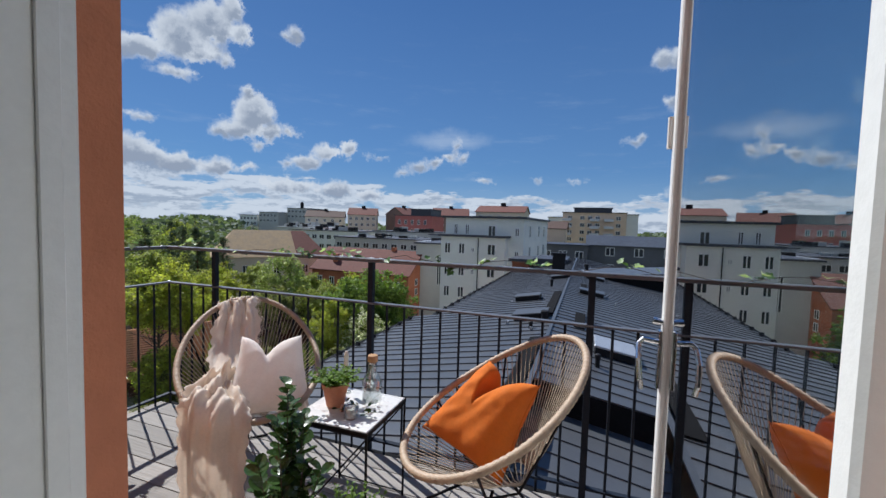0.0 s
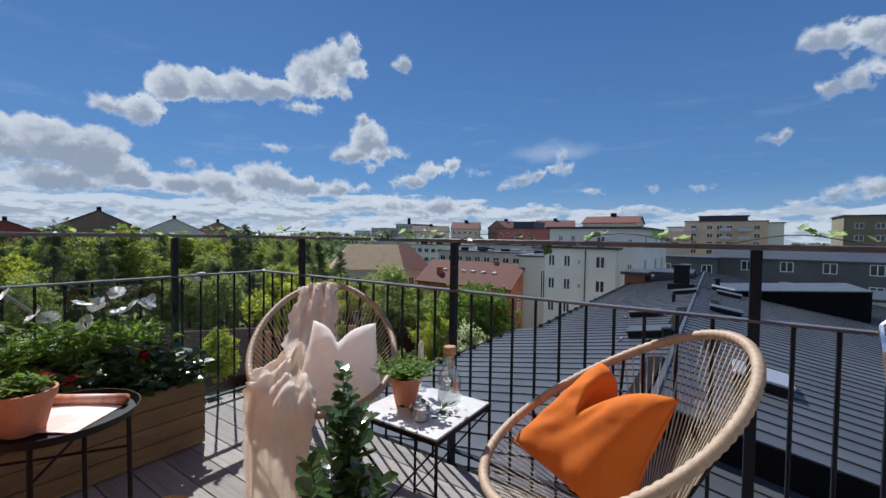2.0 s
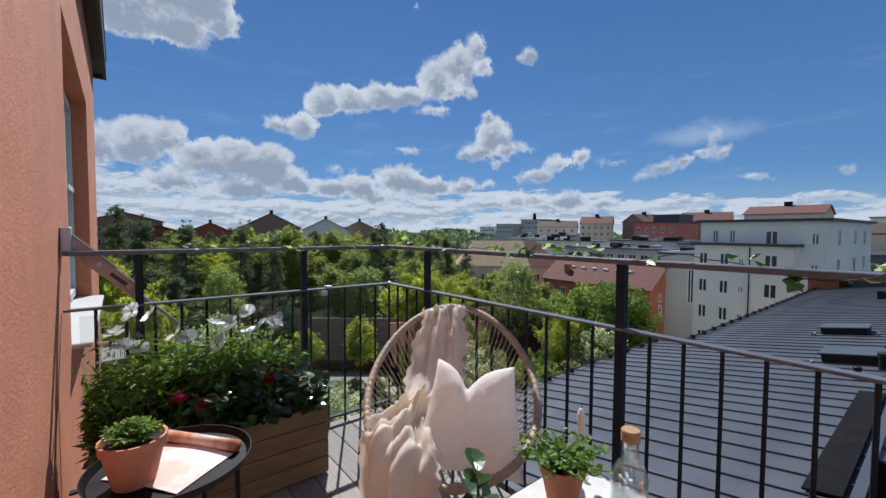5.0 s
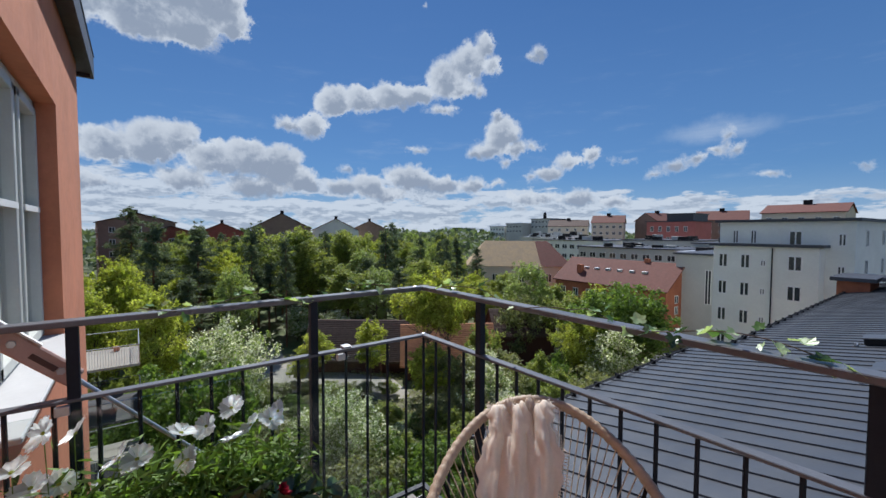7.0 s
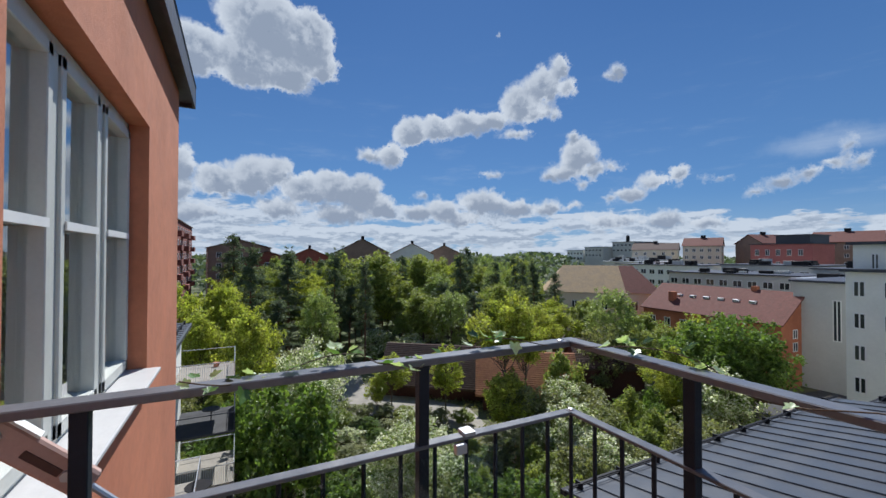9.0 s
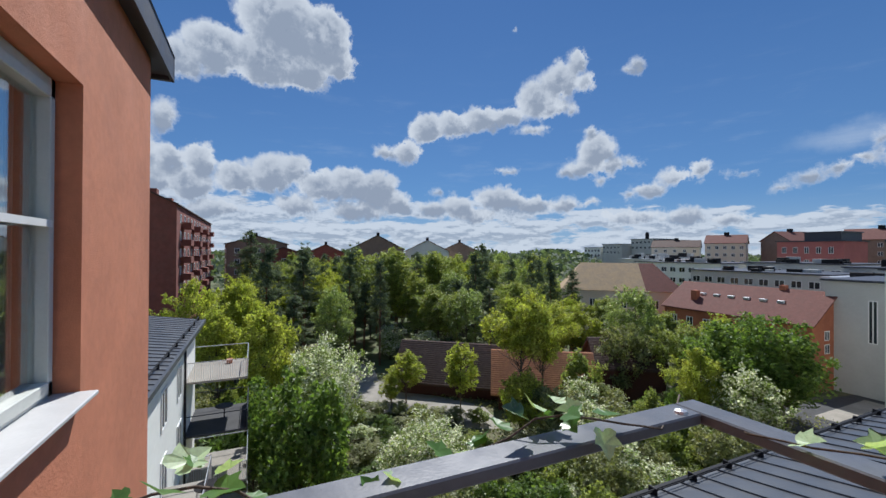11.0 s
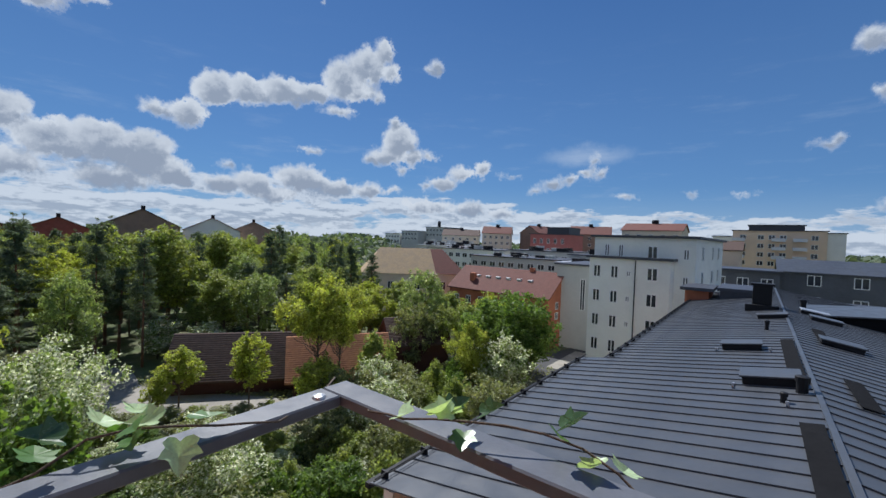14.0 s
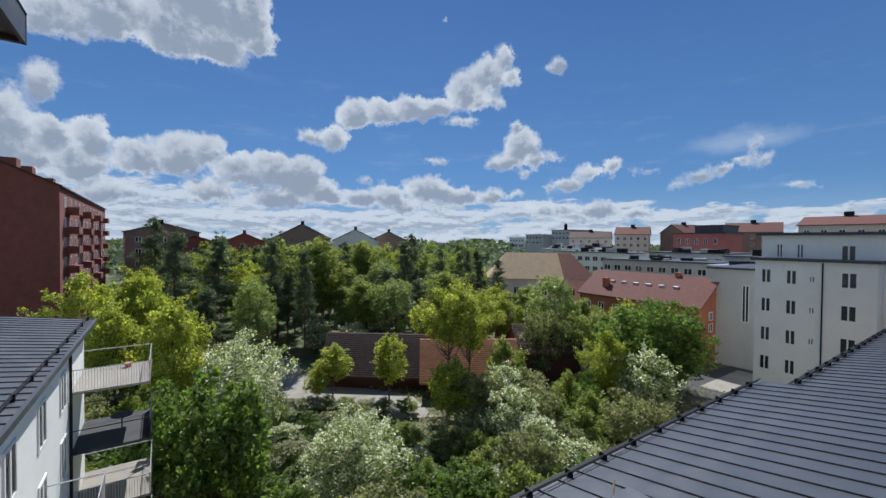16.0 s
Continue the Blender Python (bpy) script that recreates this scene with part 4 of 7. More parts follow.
# ---- trees and shrubs ----
def tree(name, label, height, width, leaf, seed, clumps=26, leaves=9000, size=0.16, bare=0.3, trunk=0.16, bark="bark", blossom=0.0, squash=1.0, group="trees in the park", category="tree"):
    """Trunk with limbs to leaf clumps, uneven outline; the base is at the object's origin."""
    rng = np.random.default_rng(seed)
    clumps = int(clumps * 2.6)
    t = holder(name, (0, 0, 0), label, category, group)
    ch = height * (1 - bare)
    cs, rs = [], []
    lobes = rng.uniform(0.6, 1.25, 8)
    for i in range(clumps):
        for _ in range(20):
            p = rng.uniform(-1, 1, 3)
            if 0.25 < float(np.linalg.norm(p)) < 1.0:
                break
        w = width / 2 * 0.80 * lobes[int((math.atan2(p[1], p[0]) + math.pi) / (2 * math.pi) * 7.999)] * (1.15 - 0.25 * p[2] * p[2])
        cs.append((p[0] * w, p[1] * w, height * bare + ch * 0.5 + p[2] * ch * 0.40))
        rs.append(width * rng.uniform(0.045, 0.125))
    limbs = list(cs)
    for i in range(clumps):                     # twigs that stick out of each clump
        for _ in range(4):
            d = rng.normal(size=3)
            d /= np.linalg.norm(d)
            cs.append(tuple(np.array(cs[i]) + d * rs[i] * rng.uniform(0.7, 1.5) + np.array([0, 0, 0.25 * rs[i]])))
            rs.append(rs[i] * rng.uniform(0.28, 0.55))
    cs, rs = np.array(cs), np.array(rs)
    k = rng.choice(len(cs), leaves, p=rs ** 1.8 / np.sum(rs ** 1.8))
    off = rng.normal(size=(leaves, 3))
    off /= np.linalg.norm(off, axis=1)[:, None]
    off *= (rng.uniform(0.1, 1.0, leaves) ** 0.5 * rng.uniform(0.6, 1.5, leaves))[:, None]
    off[:, 2] *= 0.8 * squash
    centres = cs[k] + off * rs[k][:, None]
    centres[:, 2] *= height / np.percentile(centres[:, 2], 99.7)
    centres[:, :2] *= (width / 2) / np.percentile(np.hypot(centres[:, 0], centres[:, 1]), 98.5)
    centres[:, 2] = np.maximum(centres[:, 2], 0.15)
    mats, which = [L[leaf]], np.zeros(leaves, int)
    if blossom:
        mats.append(L["blossom"])
        face = (np.linalg.norm(off, axis=1) > 0.6) & (rng.random(leaves) < blossom)
        which = face.astype(int)
    bm = bmesh.new()
    bend = rng.normal(size=2) * width * 0.03
    tube(bm, ((0, 0, -0.4), (bend[0] * 0.5, bend[1] * 0.5, height * 0.35), (bend[0], bend[1], height * 0.65), (bend[0] * 1.2, bend[1] * 1.2, height * 0.9)), [trunk * 1.15, trunk * 0.85, trunk * 0.5, trunk * 0.12], 7)
    for i in range(0, clumps, 3):
        c = Vector(limbs[i])
        z0 = min(max(c.z - width * 0.3, height * bare * 0.6), height * 0.8)
        f = z0 / height
        a = Vector((bend[0] * f, bend[1] * f, z0))
        m = a.lerp(c, 0.5) + Vector((0, 0, -0.05 * width))
        tube(bm, (a, m, c), [trunk * 0.35, trunk * 0.2, trunk * 0.06], 4, caps=False)
    part("trunk", bm, M[bark], t, smooth=True)
    quads_mesh("crown", centres, rng.uniform(size * 0.5, size * 1.15, leaves), rng, None, t, mats=mats, which=which, aspect=0.55, fold=0.2)
    return t


def pine(label, seed, height=18, width=7, bare=0.35):
    """A pine: straight trunk, level limbs in uneven tiers, needles in flat tufts near their ends, sky between them."""
    rng = np.random.default_rng(seed)
    t = holder("pine_tree", (0, 0, 0), label, "tree", "trees in the park")
    bm = bmesh.new()
    lean = rng.normal(size=2) * 0.35

    def stem(z):
        return Vector((lean[0] * (z / height) ** 2, lean[1] * (z / height) ** 2, z))
    tube(bm, [stem(z) for z in (-0.4, height * 0.3, height * 0.6, height * 0.85, height)], [0.24, 0.19, 0.12, 0.06, 0.015], 7)
    cs, rs = [], []
    z = height * bare
    while z < height * 0.97:
        f = (z / height - bare) / (1 - bare)
        reach = width / 2 * (0.35 + 0.65 * math.sin(math.pi * min(1, 0.25 + f * 0.62))) * (1 - f * 0.72)
        for _ in range(rng.integers(2, 5)):
            a, q = rng.uniform(0, 6.28), reach * rng.uniform(0.45, 1.15)
            p0 = stem(z)
            p1 = p0 + Vector((math.cos(a) * q, math.sin(a) * q, q * rng.uniform(-0.12, 0.30)))
            tube(bm, (p0, p0.lerp(p1, 0.6) + Vector((0, 0, 0.06 * q)), p1), [0.05 * (1.2 - f), 0.03 * (1.2 - f), 0.01], 4, caps=False)
            for g in np.linspace(0.40, 1.05, 5):
                c = p0.lerp(p1, float(g)) + Vector(rng.normal(size=3) * 0.18)
                cs.append(tuple(c))
                rs.append(rng.uniform(0.28, 0.62) * (1.15 - 0.5 * f))
        z += rng.uniform(0.35, 0.85)
    for f in (0.9, 0.95, 0.99):
        cs.append(tuple(stem(height * f)))
        rs.append(0.3)
    part("trunk", bm, M["pine_bark"], t, smooth=True)
    cs, rs = np.array(cs), np.array(rs)
    m = 12000
    k = rng.choice(len(cs), m, p=rs ** 2 / np.sum(rs ** 2))
    off = rng.normal(size=(m, 3)) * np.array([0.55, 0.55, 0.26])
    quads_mesh("crown", cs[k] + off * rs[k][:, None], rng.uniform(0.10, 0.24, m), rng, L["pine"], t, aspect=0.24, fold=0.2, up=0.1)
    return t


def scaled(h, w, h0, w0, x, y, turn):
    return Matrix.Translation((x, y, GROUND)) @ Matrix.Rotation(turn, 4, "Z") @ Matrix.Diagonal((w / w0, w / w0, h / h0, 1))


def plant(templates, kind, x, y, top, width, turn):
    """Stands a copy of a template tree with its top at the height top."""
    src, h0, w0, used = templates[kind]
    h = top - GROUND
    m = scaled(h, width, h0, w0, x, y, turn)
    if not used:
        src.matrix_basis = m
        templates[kind][3] = True
        return src
    o = copy_thing(src, m)
    o.matrix_basis = m
    return o


def greenery():
    T = {
        "bright": [tree("maple_tree", "maple tree in fresh yellow-green leaf", 13, 9, "bright", 1, 30, 15000, 0.17, 0.28), 13, 9, False],
        "round": [tree("maple_tree", "maple tree with a rounded crown in fresh yellow-green leaf", 13, 8, "bright", 21, 34, 13000, 0.17, 0.46), 13, 8, False],
        "young": [tree("young_tree", "slim young tree in yellow-green leaf beside the path", 6, 4, "bright", 2, 26, 6500, 0.12, 0.25, 0.07), 6, 4, False],
        "mid": [tree("birch_tree", "tall leafy tree in spring green", 14, 9, "mid", 3, 30, 15000, 0.19, 0.25), 14, 9, False],
        "mid2": [tree("linden_tree", "broad tree in mid-green leaf", 13, 10, "bright", 4, 34, 15000, 0.2, 0.2), 13, 10, False],
        "chestnut": [tree("chestnut_tree", "broad chestnut tree in dense deep green leaf", 11, 13, "dark", 5, 40, 26000, 0.21, 0.12), 11, 13, False],
        "willow": [tree("willow_tree", "pale green willow in light leaf", 13, 9, "pale", 6, 30, 14000, 0.16, 0.15, blossom=0.04), 13, 9, False],
        "white": [tree("blossoming_tree", "small tree covered in white blossom", 8, 8, "pale", 7, 34, 17000, 0.12, 0.12, 0.1, blossom=0.72), 8, 8, False],
        "pine": [pine("tall dark pine with a bare lower trunk", 8, 18, 7, 0.38), 18, 7, False],
        "pine2": [pine("tall dark pine with a ragged crown", 19, 18, 7, 0.28), 18, 7, False],
        "shrub": [tree("green_shrub", "dense dark green shrub growing below the terrace", 5, 6, "dark", 10, 22, 9000, 0.15, 0.05, 0.06, category="shrub", group="shrubs below the terrace"), 5, 6, False],
        "olive": [tree("thin_shrub", "thin olive-grey shrub in early leaf", 5, 5, "olive", 11, 18, 5000, 0.13, 0.1, 0.05, category="shrub", group="shrubs below the terrace"), 5, 5, False],
        "shrub2": [tree("green_shrub", "loose spring-green shrub growing below the terrace", 5, 6, "mid", 12, 22, 8000, 0.14, 0.05, 0.06, category="shrub", group="shrubs below the terrace"), 5, 6, False],
        "whiteb": [tree("blossoming_shrub", "shrub with white blossom at its tips", 6, 5, "pale", 13, 20, 8000, 0.13, 0.08, 0.06, blossom=0.7, category="shrub", group="shrubs below the terrace"), 6, 5, False],
    }
    rng = random.Random(5)
    placed = []
    for kind, x, y, top, w in TREES:
        plant(T, kind, x, y, top, w, rng.uniform(0, 6.28))
        placed.append((x, y, w / 2))

    def free(x, y, r):
        if -66 < x < -36 and 12 + (x + 66) * 0.9 < y < 24 + (x + 66) * 0.95:
            return False                       # the low tiled sheds and the path before them
        if -64 < x < -33 and 5 + (x + 60) * 0.62 < y < 26 + (x + 60) * 0.62:
            return False
        if x > -24 - r and y > 40 - r or y > 60 and x > -62 or y > 52 and -52 < x < -34 and y > 62 or x < -56 and x > -80 and 60 < y < 86:
            return False
        if x > -10 - r and y > 3:
            return False
        if -130 < x < -74 and y < 0 or x > -36 and y < 3 + r:
            return False
        if any(math.hypot(x - a, y - b) < q + r * 0.5 for a, b, q in PATH_DISCS):
            return False
        return all(math.hypot(x - a, y - b) > 0.55 * (r + c) for a, b, c in placed)

    n = 0
    for _ in range(3000):                       # the wood behind
        a, d = radians(rng.uniform(28, 92)), rng.uniform(56, 135)
        x, y = -1.6 - math.sin(a) * d, 2.2 + math.cos(a) * d
        w = rng.uniform(6.5, 10)
        if not free(x, y, w / 2) or n > 135:
            continue
        kind = rng.choice(("mid", "mid2", "pine", "pine2", "mid", "bright", "pine", "willow"))
        top = -5.5 + min(d - 55, 60) / 60 * 6.0 + rng.uniform(-1.6, 0.9)
        if 28 < math.degrees(a) < 52:
            top = min(top, -6.0 + rng.uniform(-1.5, 0))
        plant(T, kind, x, y, top, w if "pine" not in kind else w * 0.8, rng.uniform(0, 6.28))
        placed.append((x, y, w / 2))
        n += 1
    n = 0
    for _ in range(4000):                       # undergrowth
        a, d = radians(rng.uniform(15, 98)), rng.uniform(13, 60)
        x, y = -1.6 - math.sin(a) * d, 2.2 + math.cos(a) * d
        w = rng.uniform(3.5, 6.5)
        if not free(x, y, w / 2) or n > 170:
            continue
        kind = rng.choice(("shrub", "shrub", "olive", "shrub2", "shrub2", "whiteb", "olive"))
        low = 0.42 if 56 < math.degrees(a) < 77 and 29 < d < 50 else 1.0
        plant(T, kind, x, y, GROUND + w * rng.uniform(0.7, 1.05) * low, w * (0.7 if low < 1 else 1), rng.uniform(0, 6.28))
        placed.append((x, y, w / 2.4))
        n += 1
    # far woods to the horizon
    r = np.random.default_rng(3)
    n = 26000
    yaw = np.radians(r.uniform(-40, 125, n))
    d = r.choice([230.0, 330.0, 480.0, 700.0], n) * r.uniform(0.85, 1.15, n)
    top = GROUND + (11 + d * 0.012) * (0.75 + 0.25 * np.sin(yaw * 37 + d * 0.01)) + 3 * np.sin(yaw * 9)
    z = GROUND + (top - GROUND) * r.uniform(0, 1, n) ** 0.6
    c = np.stack([-np.sin(yaw) * d, np.cos(yaw) * d, z], 1)
    tagged(quads_mesh("far_woods", c, d * 0.0075, r, L["pine"], aspect=0.8), "distant woods along the horizon", kind="stuff")
    # weeds and litter on the ground close below
    n = 40000
    a, d = np.radians(r.uniform(10, 105, n)), r.uniform(10, 62, n)
    c = np.stack([-1.6 - np.sin(a) * d, 2.2 + np.cos(a) * d, GROUND + r.uniform(0.0, 0.35, n)], 1)
    keep = ~((c[:, 1] > 7) & (c[:, 0] > -7.6)) & ~((c[:, 0] > -33) & (c[:, 1] < 2.2)) & (c[:, 0] < -7)
    c = c[keep]
    near = np.ones(len(c), bool)                # the trodden path stays bare
    for px, py, pr in PATH_DISCS:
        near &= np.hypot(c[:, 0] - px, c[:, 1] - py) > pr
    c = c[near]
    tagged(quads_mesh("undergrowth", c, r.uniform(0.08, 0.22, len(c)), r, L["olive"]), "low weeds and dry undergrowth on the ground", kind="stuff")


PATH_DISCS = [(-68.0, 14.0, 4.5), (-61.0, 14.0, 4.5), (-54.5, 14.0, 4.0), (-50.5, 15.0, 4.5), (-48.5, 20.0, 3.2), (-44.5, 22.8, 3.0), (-41.0, 24.8, 2.6)]
TREES = [
    ("olive", -45.8, 14.6, -15.2, 3.4), ("olive", -45.2, 16.9, -15.4, 3.0), ("shrub2", -43.6, 18.6, -15.3, 3.2), ("olive", -42.3, 20.4, -15.5, 2.8), ("olive", -41.2, 21.9, -15.4, 3.0), ("shrub2", -39.6, 24.0, -15.2, 3.2), ("olive", -46.6, 12.2, -14.8, 3.6), ("olive", -49.6, 17.2, -14.9, 2.4), ("young", -47.4, 16.6, -12.8, 2.8),
    ("white", -27.5, 12.6, -10.0, 7.6), ("whiteb", -26.9, 27.5, -10.7, 5.2), ("chestnut", -27.0, 50.5, -5.3, 14.0), ("round", -36.4, 27.0, -2.9, 7.4), ("round", -36.8, 29.9, -4.6, 5.2), ("shrub2", -35.6, 27.6, -10.6, 4.6),
    ("white", -39.6, 7.4, -6.4, 8.5), ("young", -48.7, 18.9, -10.7, 5.0), ("young", -43.1, 23.5, -9.0, 5.2), ("willow", -41.8, 49.9, -3.4, 9.0),
    ("bright", -27.5, 41.5, -8.0, 5.5), ("whiteb", -23.0, 42.5, -8.9, 6.2), ("olive", -20.3, 33.5, -10.8, 6.0), ("shrub", -30.6, 4.8, -6.8, 8.0),
    ("mid2", -58.2, -0.2, -1.9, 8.0), ("mid2", -46.8, 3.1, -4.0, 7.0), ("bright", -62.2, -5.0, -2.4, 8.0), ("pine", -75.6, 9.9, 3.0, 8.0),
    ("pine", -70.9, 16.6, 2.8, 5.5), ("pine2", -79.7, 47.9, 3.4, 8.5), ("pine2", -93.7, 1.2, 5.9, 9.0), ("pine2", -61.5, 56.6, -1.7, 6.5),
    ("mid", -77.4, 24.8, 1.9, 13.0), ("mid", -90.1, 41.7, 1.2, 12.0), ("willow", -63.7, 12.5, -3.9, 7.0), ("mid2", -52.0, -1.5, -4.5, 7.0),
    ("shrub", -36.5, 2.0, -8.8, 7.5), ("olive", -33.5, 15.0, -12.0, 5.0), ("olive", -22.0, 23.5, -11.8, 5.0),
    ("shrub2", -36.0, 35.0, -9.5, 7.0), ("olive", -38.0, 43.5, -7.5, 7.0), ("shrub", -21.0, 17.5, -12.2, 6.0), ("young", -33.0, 24.5, -9.8, 5.0),
    ("pine", -66.0, 20.5, 1.2, 5.0), ("pine2", -84.0, 34.0, 1.5, 7.0), ("pine2", -72.5, 50.5, 0.3, 6.5), ("shrub2", -16.5, 31.0, -12.0, 5.0),
    ("whiteb", -64.0, 27.5, -11.6, 7.0), ("whiteb", -68.5, 23.0, -11.2, 7.5), ("willow", -72.0, 30.0, -9.0, 8.0), ("whiteb", -63.0, 42.0, -11.0, 7.0), ("willow", -60.0, 49.0, -7.5, 7.0), ("whiteb", -76.0, 37.0, -10.5, 8.0),
    ("pine", -69.5, 3.5, 3.6, 7.5), ("pine", -82.0, 20.0, 3.4, 7.5), ("pine", -73.5, 42.5, 2.6, 7.0), ("pine2", -64.5, 51.5, 0.2, 5.5), ("pine", -84.0, 10.5, 3.2, 7.0), ("pine", -66.5, 56.0, 1.0, 6.0),
]


# ---- the place far and near ----
def surroundings():
    bm = bmesh.new()
    s = 4000
    v = [bm.verts.new(p) for p in ((-s, -s, GROUND), (s, -s, GROUND), (s, s, GROUND), (-s, s, GROUND))]
    bm.faces.new(v)
    tagged(part("ground", bm, M["grass"]), "rough grass and bare earth", kind="structure")

    def flat(name, pts, mat, label):
        b = bmesh.new()
        b.faces.new([b.verts.new((x, y, GROUND + 0.004 + z)) for x, y, z in pts])
        b.normal_update()
        tagged(part(name, b, mat), label, kind="structure")
    flat("path", [(x, y, 0.02) for x, y in ((-72, 11), (-66, 9.5), (-50, 10.5), (-46, 16.8), (-39, 22.8), (-37.5, 26), (-44, 27), (-50.5, 22.5), (-58, 18.3), (-64, 19), (-72, 17))], M["gravel"], "pale gravel path before the sheds")
    flat("road", [(x, y, 0.04) for x, y in ((-30, 52), (-19, 52), (-19, 78), (-27, 78))], M["asphalt"], "asphalt street beside the white building")
    flat("pavement", [(x, y, 0.05) for x, y in ((-26, 60), (-22, 60), (-22, 72), (-26, 72))], M["gravel"], "pale paving in the street")

    st = lambda z1, n, step=3.0: [z1 - 2.35 - step * i for i in range(n)]
    # white apartment house beyond the roof
    block("apartment_building", -17.74, -6.44, 55.37, 74.07, 2.6, M["plaster_white"], "white rendered six-storey apartment building with a dark flat roof", roof_mat=M["dark_sheet"], turn=-4,
          windows=(("+x", (4.0, 10.5, 15.0), (0.1, -2.9), 1.1, 1.7), ("-y", (1.6, 3.3), (0.25,), 0.6, 1.5), ("-y", (6.9,), (0.15,), 1.1, 1.5), ("-y", (10.4,), (0.2, -2.9), 0.6, 1.2)), split=2)
    block("apartment_bay", -18.33, -9.23, 53.716, 55.462, 0.0, M["plaster_white"], "white rendered projecting bay with a dark roof ledge", over=0.35, turn=-4,
          windows=(("-y", (1.0, 3.1), st(0.0, 5), 0.9, 1.5), ("-y", (4.7,), st(0.3, 5), 0.5, 0.7), ("-y", (7.3,), st(0.0, 5), 1.15, 1.5)), split=2)
    bm = tube(bmesh.new(), ((-12.9, 53.45, -16.5), (-12.9, 53.45, -0.1)), 0.07, 6)
    tagged(part("downpipe", bm, M["black_plastic"]), "dark downpipe on the white building", kind="structure")
    block("apartment_wing", -6.7, -4.9, 44.4, 49.0, -2.15, M["brick_orange"], "small orange rendered wing with a dark roof behind the seam roof", over=0.35)
    block("roof_deck", -4.1, -1.2, 44.4, 50.0, -2.0, M["dark_sheet"], "dark sheet-clad flat roof deck behind the chimney", over=0.2)
    # pale grey block between red house and white house
    block("grey_building", -30.5, -21.5, 73.5, 90.0, -2.2, M["plaster_grey"], "pale grey rendered block with a glazed top corner",
          windows=(("-y", (4.8,), (-10.0,), 0.9, 5.5), ("+x", (2.5, 5.0, 7.5), (-4.8,), 2.0, 2.0)))
    # red brick school with its tiled gable roof
    school = block("brick_school", -52.0, -29.5, 69.5, 80.5, -8.0, M["brick_orange"], "red brick school with a red tiled gable roof and skylights", roof="gable", roof_mat=M["tile_red"], rise=4.0, turn=-4,
                   windows=(("+x", (3.2, 7.8), (-12.0, -10.2), 1.1, 1.3), ("-y", (2.0, 5.0, 8.0, 11.0, 14.0, 17.0, 20.0), (-11.0, -14.5), 1.2, 1.6)))
    dm = None
    for i, u in enumerate((-6.0, -3.6, -1.2, 1.2, 3.6, 6.0)):
        if dm is None:
            dm = part("dormer", box(-0.5, 0.5, -0.6, 0.6, 0.0, 0.55, bevel=0.05), M["grey_metal"], school, "small pale roof window")
            dm.location = (u, -2.2, 9.0 + 2.05)
        else:
            again(dm, u, -2.2, 11.05)
    part("chimney", box(4.5, 5.3, -0.4, 0.4, 12.0, 13.7), M["brick_orange"], school)
    part("chimney", box(-7.2, -6.2, -4.0, -3.1, 9.5, 12.0), M["brick_orange"], school)
    # large house with the tan hipped roof
    block("hall_building", -79.5, -56.5, 68.3, 82.3, -6.4, M["plaster_cream"], "cream rendered hall with a wide tan-tiled hipped roof", roof="hip", roof_mat=M["tile_tan"], rise=5.6, turn=50, hip_run=4.0, end_mat=M["tile_red"],
          windows=(("-y", (3, 6, 9, 12, 15, 18, 21), (-10.0,), 1.3, 1.9), ("+x", (3, 6, 9, 12), (-10.0,), 1.3, 1.9)))
    # low tiled sheds
    block("tiled_shed", -58.5, -42.0, 24.5, 31.5, -14.6, M["shed_wood"], "long low shed with a dark brown tiled roof", roof="gable", roof_mat=M["tile_dark"], rise=3.6, over=0.9, turn=52, courses=22)
    block("tiled_shed", -47.5, -37.0, 31.0, 37.5, -14.2, M["shed_wood"], "low shed with an orange tiled roof beside the dark one", roof="gable", roof_mat=M["tile_orange"], rise=3.3, over=0.9, turn=58, courses=22)
    block("tiled_shed", -44.0, -36.0, 42.0, 49.0, -12.6, M["shed_wood"], "low shed with a dark brown tiled roof half behind the trees", roof="gable", roof_mat=M["tile_dark"], rise=2.8, turn=60, courses=20)
    # dark brick slab at the wall's end
    apt = block("brick_apartment_building", -135.0, -79.5, -24.0, -9.6, 9.0, M["brick_dark"], "dark red brick apartment slab with balconies on its long side", roof="gable", roof_mat=M["tile_dark"], rise=3.4, over=0.3,
                windows=(("+y", [4.0 + 4.3 * i for i in range(12)], [6.2 - 2.95 * i for i in range(5)], 1.4, 1.5),))
    for u in (-11.0, -2.0, 14.0):
        part("chimney", box(-u + 6, -u + 8.2, -1.2, 1.2, 28.0, 30.6), M["brick_dark"], apt)
    base = None
    for x in (21.5, 8.5, -5.0, -18.0):
        for k in range(5):
            z = 22.4 - 2.95 * k
            if base is None:
                base = part("balcony", box(-1.7, 1.7, 0.0, 1.5, -0.15, 0.95), M["brick_dark"], apt, "red brick-coloured balcony front")
                base.location = (x, 7.2, z)
            else:
                again(base, x, 7.2, z)
    # near white wing with a metal roof and stacked balconies
    wing = block("white_wing", -32.0, -9.0, -12.0, -1.4, -3.25, M["plaster_white"], "white rendered wing with an anthracite seam roof and balconies", roof="flat", roof_mat=M["dark_sheet"], over=0.05,
                 windows=(("+y", (3.6, 6.0, 9.4, 13.2, 17.0), (-6.0, -8.9, -11.8), 1.2, 1.7),), split=2)
    bm = bmesh.new()
